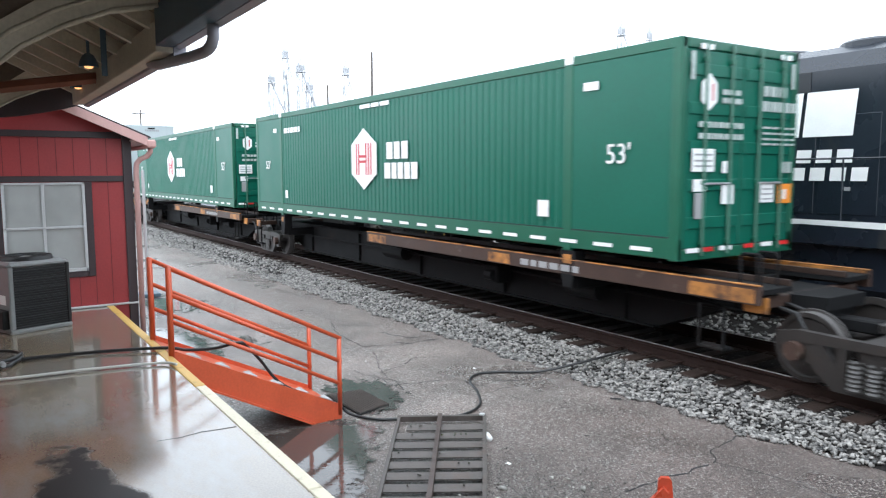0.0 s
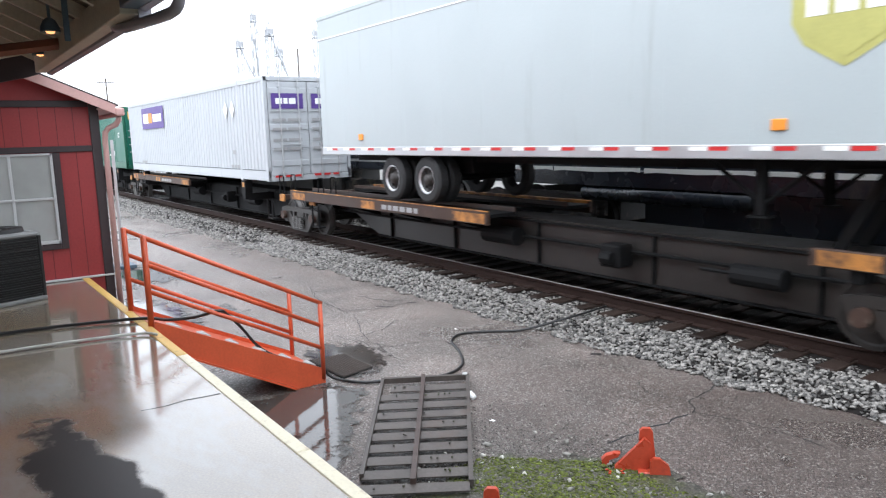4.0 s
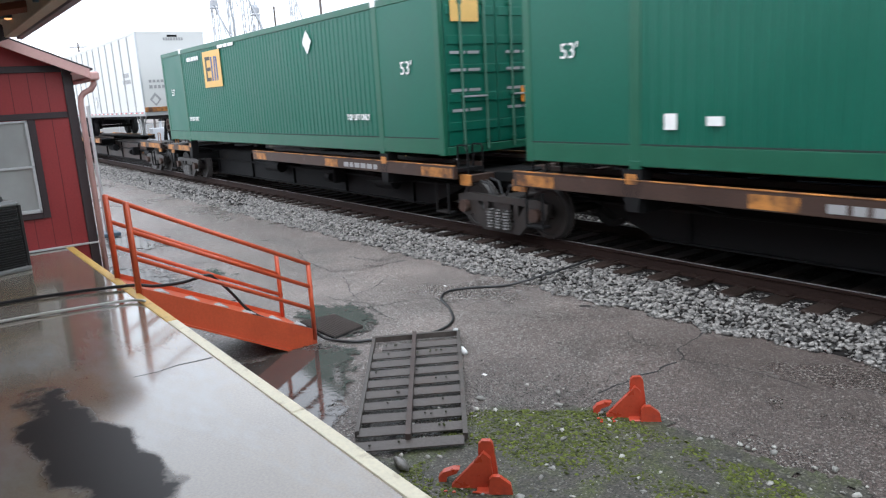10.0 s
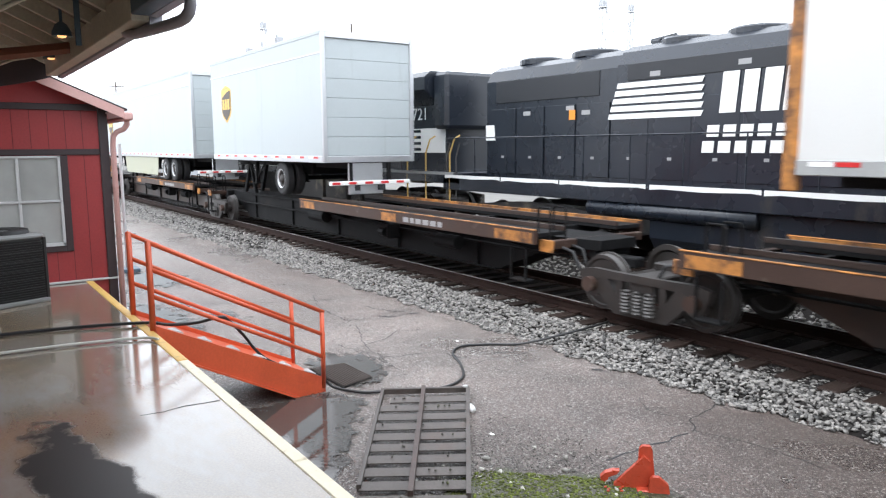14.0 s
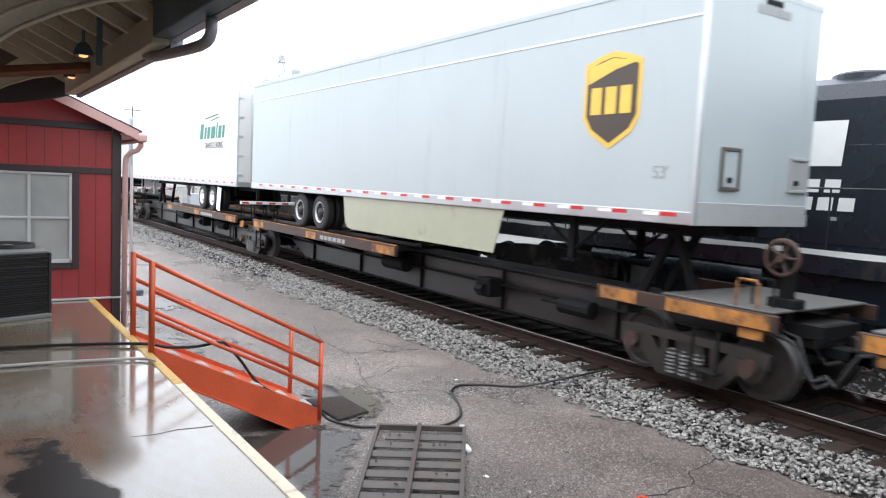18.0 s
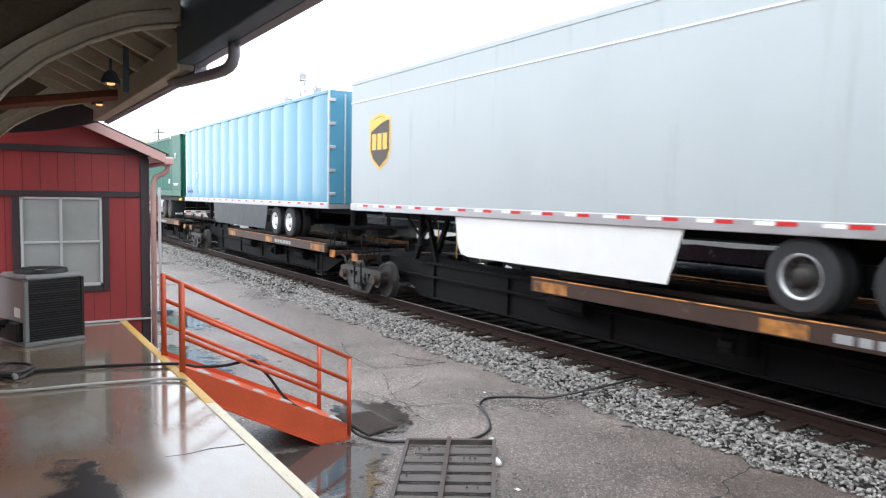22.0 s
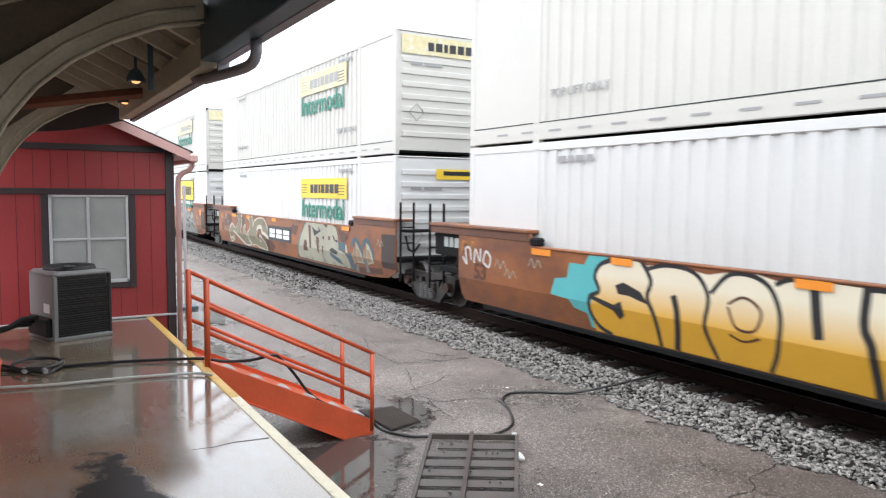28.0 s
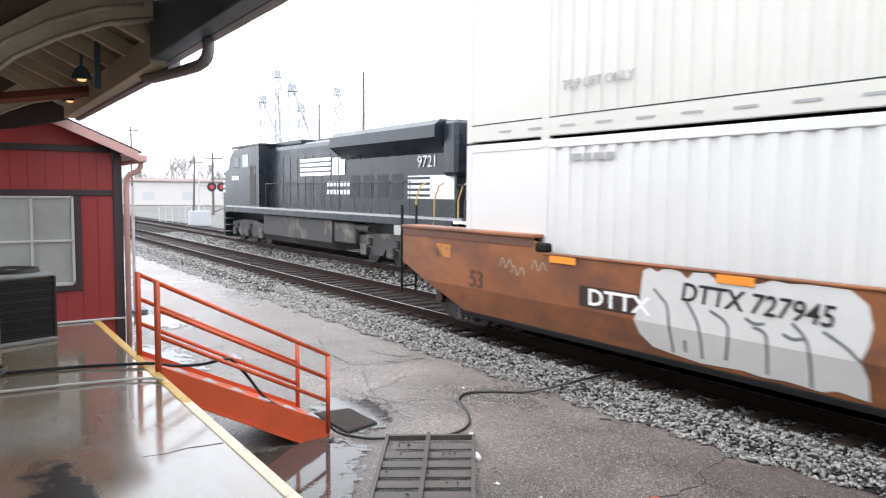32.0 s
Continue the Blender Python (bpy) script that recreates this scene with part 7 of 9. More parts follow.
# ---- rail cars ----
def truck(parent, x, lead, mat=TRUCK_STEEL):
    """A two-axle freight truck at x in its car, which starts at lead in the train."""
    t = part("truck", shared("truck", lambda: Shape().soft(-0.22, 0.22, -1.05, 1.05, 0.62, 0.98, 0.02).soft(-0.35, 0.35, -0.35, 0.35, 0.95, 1.08, 0.02)), mat, parent)
    t.location = (x, 0, 0)
    top = [(-1.12, 0.78), (-1.14, 0.95), (-0.88, 1.0), (-0.36, 0.99), (0.36, 0.99), (0.88, 1.0), (1.14, 0.95), (1.12, 0.78), (0.82, 0.86), (0.36, 0.88), (-0.36, 0.88), (-0.82, 0.86)]
    low = [(-0.90, 0.78), (-0.62, 0.90), (-0.36, 0.56), (0.36, 0.56), (0.62, 0.90), (0.90, 0.78), (0.47, 0.38), (-0.47, 0.38)]
    for y in (-1.08, 0.98):
        part("side_frame", shared(("side_frame", y), lambda: Shape().prism(top, "y", y, y + 0.10).prism(low, "y", y + 0.004, y + 0.096).box(-0.44, -0.33, y + 0.008, y + 0.092, 0.5, 0.9).box(0.33, 0.44, y + 0.008, y + 0.092, 0.5, 0.9).rod((-0.9, y + 0.012, 0.76), (-0.9, y + 0.088, 0.76), 0.19, 14).rod((0.9, y + 0.012, 0.76), (0.9, y + 0.088, 0.76), 0.19, 14)), mat, t)
        for k in (-0.2, 0.0, 0.2):
            part("spring", shared(("spring", y, k), lambda: Shape().lathe([(0.025 * i, 0.085 if i % 2 else 0.068) for i in range(14)], (k, y - 0.03, 0.44), "z", 10)), SPRING_STEEL, t)
        for ax in (-0.9, 0.9):
            part("bearing_cap", shared(("cap", y, ax), lambda: Shape().rod((ax, y - 0.10 if y < 0 else y + 0.08, 0.76), (ax, y if y < 0 else y + 0.22, 0.76), 0.11, 14)), DECK_RUST, t)
    for ax in (-0.9, 0.9):
        def wheels():
            s = Shape().rod((0, -1.0, 0), (0, 1.0, 0), 0.08, 10)
            for y, d in ((-0.82, 1), (0.82, -1)):
                s.lathe([(0.0, 0.12), (0.0, 0.34), (-0.02 * d, 0.36), (-0.02 * d, 0.415), (0.10 * d, 0.42), (0.11 * d, 0.45), (0.135 * d, 0.45), (0.135 * d, 0.36), (0.09 * d, 0.33), (0.10 * d, 0.12)], (0, y, 0), "y", 32)
            return s
        wm = shared("wheelset", wheels)
        if not wm.materials:
            wm.materials.append(WHEEL_STEEL)
            wm.materials.append(WHEEL_TREAD)
            for f in wm.polygons:
                if math.hypot(f.center.x, f.center.z) > 0.405 and abs(f.normal.y) < 0.6:
                    f.material_index = 1
        ws = part("wheelset", wm, WHEEL_STEEL, t)
        ws.location = (ax, 0, RAIL_TOP + 0.42)
        WHEELSETS.append((ws, lead + x + ax, ax))
    return t


def spine_car(lead, trail, deck, label, trucks=("lead",), pedestals=(), hitch=None, sill=None, span=None, walkway=False):
    """One platform of a spine car from lead to trail. deck: which end carries the wheel deck."""
    c = rolling("spine_car", label, "rail car", lead, "spine cars")
    L = lead - trail
    part("centre_sill", Shape().prism([(-0.1, 1.30), (-0.1, 1.02), (-1.3, 1.0), (-2.6, 0.50), (-L + 2.6, 0.50), (-L + 1.3, 1.0), (-L + 0.1, 1.02), (-L + 0.1, 1.30)], "y", -0.40, 0.40), sill or STEEL_DARK, c)
    for z in (0.50, 1.26):
        part("sill_flange", Shape().soft(-L + 2.6, -2.6, -0.47, 0.47, z - 0.015, z + 0.015, 0.005), STEEL_DARK, c)
    for k in range(5):
        part("sill_rib", Shape().box(-3.2 - k * (L - 6.4) / 4, -3.17 - k * (L - 6.4) / 4, -0.46, 0.46, 0.51, 1.25), STEEL_DARK, c)
    xa, xb = span or ((-9.7, -0.6) if deck == "lead" else (-L + 0.55, -L + 9.2))
    for ya, yb in ((-1.22, -0.62), (0.62, 1.22)):
        # near-black steel puts the shadow under the trailers into the runway's colour
        part("deck", Shape().box(xa, xb, ya, yb, 1.36, 1.42), STEEL_DARK, c, "wheel runway, near-black for the shadow of its load")
        part("runway_curb", Shape().soft(xa, xb, -0.66 if ya < 0 else 0.62, -0.62 if ya < 0 else 0.66, 1.42, 1.50, 0.006), SILL_BROWN, c)
    part("inner_edge_marking", Shape().box(xa + 0.05, xb - 0.05, 1.214, 1.219, 1.425, 1.465), DECK_ORANGE, c, "orange inner edge of the far runway")
    for y in (-1.30, 1.22):
        part("deck_edge", Shape().soft(xa, xb, y, y + 0.08, 1.24, 1.47, 0.008), DECK_RUST, c, "rusty brown deck edge beam")
        for px in ((xa + 0.1, xa + 0.9), (xb - 1.0, xb - 0.06), ((xa + xb) / 2 - 0.3, (xa + xb) / 2 + 0.3)):
            part("edge_marking", Shape().box(px[0], px[1], y - 0.004 if y < 0 else y + 0.08, y if y < 0 else y + 0.084, 1.26, 1.43), DECK_ORANGE, c, "worn orange edge panel")
        part("edge_lip", Shape().soft(xa, xb, y - 0.008, y + 0.05, 1.47, 1.484, 0.003), DECK_ORANGE, c, "orange deck edge lip")
    bars(c, (xa + xb) / 2 + 0.6, 1.29, (0.2, 0.14, 0.2, 0.2, 0.2, 0.14), 0.10, GREY_MARK, -1.304, 0.06)
    for k in range(4):
        xx = xa + 1.0 + k * (xb - xa - 2.0) / 3
        part("cross_bearer", Shape().prism([(-1.24, 1.24), (-1.24, 1.36), (1.24, 1.36), (1.24, 1.24), (0.36, 0.95), (-0.36, 0.95)], "x", xx - 0.05, xx + 0.05), STEEL_DARK, c)
    for px in pedestals:
        for y in (-1.30, 1.06):
            part("pedestal", Shape().prism([(px - 0.16, 1.40), (px - 0.10, 1.05), (px + 0.10, 1.05), (px + 0.16, 1.40), (px + 0.16, 1.62), (px - 0.16, 1.62)], "y", y, y + 0.22), STEEL_DARK, c)
            part("pedestal_plate", Shape().box(px - 0.10, px + 0.08, y - 0.004, y, 1.42, 1.56) if y < 0 else Shape().box(px - 0.10, px + 0.08, y + 0.22, y + 0.224, 1.42, 1.56), DECK_ORANGE, c, "worn orange pedestal plate")
        part("pedestal_arm", Shape().soft(px - 0.12, px + 0.12, -1.2, 1.2, 1.02, 1.22, 0.015), STEEL_DARK, c)
    for end in (-0.5, -L + 0.5):
        part("end_platform", Shape().prism([(end - 0.5, -0.62), (end + 0.5, -0.42), (end + 0.5, 0.42), (end - 0.5, 0.62)] if end > -1 else [(end - 0.5, -0.42), (end + 0.5, -0.62), (end + 0.5, 0.62), (end - 0.5, 0.42)], "z", 1.14, 1.30), STEEL_DARK, c)
        # over the truck at the end without a runway: grey walkway plate between worn orange edge beams
        if walkway and (end > -1) == (walkway == "lead"):
            ea, eb = (-2.95, -0.15) if end > -1 else (-L + 0.15, -L + 2.95)
            for y in (-1.20, 1.12):
                part("platform_edge", Shape().soft(ea, eb, y, y + 0.08, 1.26, 1.46, 0.008), DECK_RUST, c, "rusty edge beam of the end platform")
                for px in ((ea + 0.08, ea + 0.75), (ea + 1.25, eb - 0.08)):
                    part("edge_marking", Shape().box(px[0], px[1], y - 0.004 if y < 0 else y + 0.08, y if y < 0 else y + 0.084, 1.275, 1.445), DECK_ORANGE, c, "worn orange edge panel")
            wa, wb = (eb - 1.7, eb - 0.1) if end > -1 else (ea + 0.1, ea + 1.7)
            part("walkway_plate", Shape().soft(wa, wb, -1.10, 1.10, 1.46, 1.485, 0.005), PLATE_GREY, c, "grey steel walkway plate")
            if end > -1:
                part("brake_column", Shape().soft(-0.50, -0.36, -0.62, -0.46, 1.30, 2.28, 0.012).soft(-0.62, -0.24, -0.66, -0.44, 1.48, 1.60, 0.012), STEEL_DARK, c, "dark hand brake column")
                wheel = part("brake_wheel", Shape().lathe([(-0.02, 0.19), (-0.03, 0.225), (0.0, 0.24), (0.03, 0.225), (0.02, 0.19)], (-0.42, -0.72, 2.10), "y", 24), DECK_RUST, c, "rusty hand brake wheel", smooth=True)
                part("hub", Shape().rod((-0.42, -0.78, 2.10), (-0.42, -0.62, 2.10), 0.05, 12), DECK_RUST, wheel)
                for q in range(5):
                    a = q * 1.2566
                    part("spoke", Shape().rod((-0.42 + 0.04 * math.cos(a), -0.72, 2.10 + 0.04 * math.sin(a)), (-0.42 + 0.20 * math.cos(a), -0.72, 2.10 + 0.20 * math.sin(a)), 0.018, 6), DECK_RUST, wheel)
            for bx in (ea + 0.4, eb - 0.55):
                part("platform_bearer", Shape().soft(bx, bx + 0.15, -1.12, 1.12, 1.10, 1.26, 0.01), STEEL_DARK, c)
        part("end_crossbar", Shape().soft(end - 0.06, end + 0.06, -1.1, 1.1, 1.16, 1.30, 0.012), DECK_RUST, c)
        part("end_cap", Shape().soft(end - 0.16, end + 0.16, -1.14, -1.102, 1.12, 1.32, 0.01), DECK_ORANGE, c, "worn orange edge plate")
    if hitch is not None:
        part("hitch_stand", Shape().prism([(hitch - 0.55, 1.3), (hitch - 0.40, 1.3), (hitch + 0.10, 2.26), (hitch - 0.02, 2.26)], "y", -0.34, -0.24).prism([(hitch + 0.45, 1.3), (hitch + 0.55, 1.3), (hitch + 0.16, 2.26), (hitch + 0.06, 2.26)], "y", -0.34, -0.24).prism([(hitch - 0.55, 1.3), (hitch - 0.40, 1.3), (hitch + 0.10, 2.26), (hitch - 0.02, 2.26)], "y", 0.24, 0.34).soft(hitch - 0.35, hitch + 0.35, -0.5, 0.5, 2.24, 2.30, 0.01), STEEL_DARK, c)
    for end, sg in ((-0.05, 1), (-L + 0.05, -1)):
        part("drawbar", Shape().soft(end - 0.5, end + 0.5, -0.12, 0.12, 0.88, 1.04, 0.02), STEEL_DARK, c)
        for k, (yy, h) in enumerate(((-0.95, 0.46), (-0.62, 0.62), (-0.2, 0.40))):
            x0 = end - sg * (0.25 + 0.12 * k)
            part("air_hose", Shape().tube([(x0, yy, 1.2), (x0 + sg * 0.22, yy, 1.16), (x0 + sg * 0.36, yy, 1.2 - h * 0.6), (x0 + sg * 0.46, yy + 0.05, 1.2 - h), (x0 + sg * 0.62, yy + 0.1, 1.2 - h * 0.8)], 0.025, 6), RUBBER, c, "hanging black air hose", smooth=True)
        for yy in (-1.06, -0.72):
            x0 = end - sg * 0.72
            part("grab_iron", Shape().tube([(x0, yy, 1.3), (x0, yy, 1.78), (x0 + 0.03, yy, 1.82), (x0 + 0.25, yy, 1.82), (x0 + 0.28, yy, 1.78), (x0 + 0.28, yy, 1.3)], 0.018, 6), DECK_ORANGE if walkway and yy < -1 and (sg > 0) == (walkway == "lead") else STEEL_DARK, c)
        part("sill_step", Shape().soft(end - sg * 0.95 - 0.2, end - sg * 0.95 + 0.2, -1.30, -1.12, 0.60, 0.64, 0.008), STEEL_DARK, c)
        for dx in (-0.19, 0.17):
            part("step_strap", Shape().box(end - sg * 0.95 + dx, end - sg * 0.95 + dx + 0.02, -1.30, -1.26, 0.62, 1.16), STEEL_DARK, c)
    part("brake_cylinder", Shape().rod((-4.2, -0.66, 0.92), (-3.5, -0.66, 0.92), 0.14, 12).rod((-4.7, -0.66, 0.92), (-4.2, -0.66, 0.92), 0.03, 6), STEEL_DARK, c)
    part("brake_valve", Shape().soft(-6.4, -6.0, -0.80, -0.48, 0.75, 1.1, 0.03).rod((-6.3, -0.82, 0.9), (-6.1, -0.82, 0.9), 0.10, 8), STEEL_DARK, c)
    part("brake_pipe", Shape().rod((-L + 0.6, -0.5, 0.98), (-0.6, -0.5, 0.98), 0.03, 6), STEEL_DARK, c)
    part("air_tank", Shape().rod((-L / 2 - 1.2, -0.62, 0.98), (-L / 2 - 0.3, -0.62, 0.98), 0.16, 12), STEEL_DARK, c)
    for tx in trucks:
        truck(c, tx, lead)
    return c


def blob(cx, cz, rx, rz, seed, n=26, rough=0.16, square=0.0):
    """A wavy outline for a sprayed letter."""
    pts = []
    for k in range(n):
        a = 6.2832 * k / n
        r = 1 + rough * noise.noise((math.cos(a) * 1.7 + seed, math.sin(a) * 1.7, seed * 0.37))
        ca, sa = math.cos(a), math.sin(a)
        if square:
            q = 1 / max(abs(ca), abs(sa))
            r *= 1 + square * (q - 1)
        pts.append((cx + rx * r * ca, cz + rz * r * sa))
    return pts


CREASE_Z = 1.13


def creased(me):
    """Bends what lies below the crease of a well car's side inwards."""
    b = bmesh.new()
    b.from_mesh(me)
    bmesh.ops.bisect_plane(b, geom=b.verts[:] + b.edges[:] + b.faces[:], plane_co=(0, 0, CREASE_Z), plane_no=(0, 0, 1))
    for v in b.verts:
        if v.co.z < CREASE_Z:
            v.co.y += (0.24 if v.co.y < 0 else -0.24) * (CREASE_Z - v.co.z)
    b.to_mesh(me)
    b.free()
    return me


def well_car(lead, trail, label, raised=(2.4, 2.4), trucks=(), tail=1.0, marks=(), number_x=-16.0):
    """A deep car with creased sides. tail: how far the side stops short of the trailing end; 0 for a chamfered end."""
    c = rolling("well_car", label, "rail car", lead, "well cars")
    L = lead - trail
    back = [(-L + raised[1], 2.06), (-L + 0.02, 2.12), (-L + 0.02, 1.42), (-L + 0.45, 1.26), (-L + 1.6, 0.84), (-L + 2.0, 0.68)] if not tail else [(-L + raised[1], 2.10), (-L + tail, 2.12), (-L + tail, 0.80), (-L + tail + 0.08, 0.68)]
    for y in (-1.50, 1.46):
        side = [(-0.02, 0.95), (-0.02, 2.12), (-raised[0], 2.08), (-raised[0] - 0.22, 1.88), (-L + raised[1] + 0.22, 1.88)] + back + [(-1.5, 0.68), (-0.6, 0.74)]
        part("side_wall", creased(Shape().prism(side, "y", y, y + 0.04).mesh("side_wall")), WELL_PAINT, c)
        inset = 0.10 if y < 0 else -0.10
        part("bottom_chord", Shape().soft(-L + 1.9, -1.9, y - 0.02 + inset, y + 0.10 + inset, 0.60, 0.685, 0.012), STEEL_DARK, c)
        part("top_chord", Shape().soft(-L + raised[1] + 0.2, -raised[0] - 0.2, y - 0.02, y + 0.10, 1.86, 1.90, 0.012), WELL_PAINT, c)
        for xa, xb in ((-raised[0], -0.02), (-L + 0.02, -L + raised[1])):
            part("end_top_plate", Shape().soft(xa, xb, y - 0.04, y + 0.45 if y < 0 else y + 0.08, 2.10, 2.16, 0.012), WELL_PAINT, c)
            part("end_coaming", Shape().soft(xa + 0.02, xb - 0.02, y - 0.012 if y < 0 else y + 0.03, y + 0.02 if y < 0 else y + 0.052, 1.96, 2.10, 0.006), WELL_SHADE, c)
        for xx in (-raised[0] - 0.16, -L + raised[1] + 0.16):
            part("lift_bracket", Shape().soft(xx - 0.14, xx + 0.14, y - 0.03, y + 0.12, 1.90, 2.04, 0.03), STEEL_DARK, c)
        if tail:
            part("end_plate", Shape().soft(-L + 0.04, -L + tail - 0.02, y + 0.10 if y < 0 else y - 0.08, y + 0.14 if y < 0 else y - 0.04, 1.50, 2.06, 0.01), STEEL_DARK, c, "dark capacity plate")
    if tail:
        bars(c, -L + tail - 0.72, 1.68, (0.16, 0.14, 0.16), 0.2, PALE_TEXT, -1.402, 0.05)
    part("well_floor", Shape().box(-L + 1.9, -1.9, -1.3, 1.3, 0.60, 0.66), STEEL_DARK, c)
    for xa in (-1.2, -L + 1.2):
        part("end_bolster", Shape().soft(xa - 1.1, xa + 1.1, -1.34, 1.34, 1.14, 1.26, 0.02), STEEL_DARK, c)
        part("centre_plate", Shape().soft(xa - 0.4, xa + 0.4, -0.4, 0.4, 1.26, 1.5, 0.02), STEEL_DARK, c)
        part("end_post", Shape().soft(xa - 0.5, xa + 0.5, -1.3, -1.2, 1.26, 2.08, 0.02), STEEL_DARK, c)
    for xa, sgn in ((0.02, 1), (-L - 0.02, -1)):
        for yy in (-1.44, -1.1):
            part("ladder_rail", Shape().rod((xa + 0.10 * sgn, yy, 0.75), (xa + 0.10 * sgn, yy, 2.55), 0.028, 6), STEEL_DARK, c)
        for k in range(4):
            part("ladder_rung", Shape().rod((xa + 0.10 * sgn, -1.44, 0.9 + 0.36 * k), (xa + 0.10 * sgn, -1.1, 0.9 + 0.36 * k), 0.018, 6), STEEL_DARK, c)
        part("cross_platform", Shape().soft(xa - 0.16, xa + 0.16, -1.3, 1.3, 1.86, 1.92, 0.01), STEEL_DARK, c)
        part("brake_rigging", Shape().tube([(xa - 0.3 * sgn, -1.1, 1.75), (xa - 0.1 * sgn, -1.12, 1.45), (xa + 0.12 * sgn, -1.1, 1.4), (xa + 0.3 * sgn, -1.05, 1.6)], 0.03, 6), RUBBER, c, "sagging black hose", smooth=True)
    for xx, w in marks:
        patch("edge_marking", [(xx - w / 2, 1.76), (xx + w / 2, 1.76), (xx + w / 2, 1.865), (xx - w / 2, 1.865)], ORANGE_MARK, c, -1.5201, "orange edge marking")
    patch("repaint_patch", [(-L + 1.25, 1.62), (-L + 1.7, 1.62), (-L + 1.7, 1.86), (-L + 1.25, 1.86)], DECK_ORANGE, c, -1.501)
    lettering("marking", "53", 0.42, GRAFFITI_RUST, c, pose(number_x, -1.504, 1.29), fat=0.008)
    for tx in trucks:
        truck(c, tx, lead)
    return c


# consist, head first
SPINE = "dark rusty spine car platform with orange deck edges"
hex_container(-6.14, "green ribbed freight container with white hexagon emblem")
hex_container(-24.75, "green ribbed freight container with white hexagon emblem")
spine_car(-4.6, -23.3, "lead", SPINE, (0.9,), (-3.6, -15.6), span=(-10.3, -0.35))
spine_car(-23.6, -42.1, "lead", SPINE, (1.4, -16.4), (-3.25, -15.2), walkway="trail")
t = trailer(-43.88, GREY_TRAILER, "pale grey box trailer with a faded olive shield", L=13.5, wheels="trail")
shield(t, -1.45, 4.12, 1.1, True)
for ax in (-2.12, -11.58):
    part("marker_light", Shape().soft(ax - 0.09, ax + 0.09, -1.33, -1.30, 2.74, 2.87, 0.01), ORANGE_MARK, t, "amber side marker plate")
spine_car(-42.7, -59.0, "trail", SPINE, (-1.5,), (), -2.6, sill=TRUCK_STEEL, span=(-16.75, -8.5), walkway="lead")
silver_container(-60.86)
spine_car(-59.9, -77.7, "trail", SPINE, (0.45,), (-3.0, -15.2))
panel_container(-78.42, "green ribbed freight container with ochre square panel", True, -7.95, -12.34, zc=3.27, dmz=3.56)
spine_car(-78.0, -95.1, "trail", SPINE, (0.25,), (-2.5, -14.5))
panel_container(-95.78, "green ribbed freight container with ochre panel and white diamond", False, -5.1, -3.76, zc=3.79, dmz=3.52)
spine_car(-95.4, -112.8, "trail", SPINE, (0.2,), (-2.5, -14.5))
panel_container(-114.03, "green ribbed freight container with ochre panel near its tail", True, -11.2, -4.97, zc=3.79, dmz=4.02, notice=((-2.92, 2.34), (-13.34, 2.34)))
spine_car(-113.2, -131.3, "lead", SPINE, (0.35, -16.2), (-2.9, -15.0), walkway="trail")
t = trailer(-133.10, WHITE_TRAILER, "white ribbed box trailer with grey side posts", L=16.0, wheels="trail", line=False, seams=1.22, ribs=0.07, z0=2.47, z1=5.6, rail=POST_GREY)
part("corner_post", Shape().soft(-16.03, -15.86, -1.315, -1.2, 2.3, 5.6, 0.012), DECK_ORANGE, t, "rusty rear corner post")
patch("placard", [(-8.2, 3.15), (-7.97, 3.42), (-7.74, 3.15), (-7.97, 2.88)], GREY_MARK, t, -1.325)
patch("placard_face", [(-8.14, 3.13), (-7.97, 3.33), (-7.80, 3.13), (-7.97, 2.95)], WHITE_PAINT, t, -1.33)
part("placard", Shape().prism([(-1.07, 3.09), (-0.85, 3.34), (-0.63, 3.09), (-0.85, 2.84)], "x", 0.006, 0.012), GREY_MARK, t, "grey diamond placard")
part("placard_face", Shape().prism([(-0.98, 3.06), (-0.85, 3.22), (-0.72, 3.06), (-0.85, 2.92)], "x", 0.012, 0.015), WHITE_TRAILER, t)
part("nose_vent", Shape().soft(0.0, 0.02, 0.42, 0.68, 3.24, 3.54, 0.01), BLACK_PAINT, t, "black square vent")
part("nose_rail", Shape().soft(0.0, 0.022, -1.30, 1.30, 2.62, 2.80, 0.008), DECK_ORANGE, t, "rust-orange lower nose rail")
end_bars(t, 0.008, -1.02, 3.50, (0.12, 0.1, 0.1, 0.1), 0.12, GREY_MARK, 0.05)
end_bars(t, 0.008, -1.02, 3.72, (0.1, 0.1, 0.1, 0.1), 0.10, GREY_MARK, 0.05)
for yy, zz in ((0.1, 3.05), (0.16, 2.88), (1.0, 3.5), (1.05, 3.1), (0.95, 2.95)):
    end_bars(t, 0.008, yy, zz, (0.08,), 0.09, FRAME_GREY)
bars(t, -2.6, 4.0, (0.2, 0.2, 0.2, 0.2), 0.16, GREY_MARK, -1.305, 0.05)
bars(t, -2.7, 3.75, (0.16, 0.16, 0.16, 0.16, 0.16, 0.16), 0.16, GREY_MARK, -1.305, 0.05)
trip_car = spine_car(-131.9, -151.0, "trail", SPINE, (-1.5,), (), -2.2, sill=SILL_BROWN, walkway="lead")
for k in range(8):
    x0 = -8.6 + 0.42 * k
    part("graffiti", Shape().prism([(x0, 1.16), (x0 + 0.30, 1.18), (x0 + 0.36, 1.08), (x0 + 0.22, 0.98), (x0 + 0.02, 1.02)] if k % 2 else [(x0, 1.0), (x0 + 0.12, 1.2), (x0 + 0.32, 1.17), (x0 + 0.34, 1.02), (x0 + 0.2, 0.96)], "y", -0.408, -0.404), DECK_RUST, trip_car)
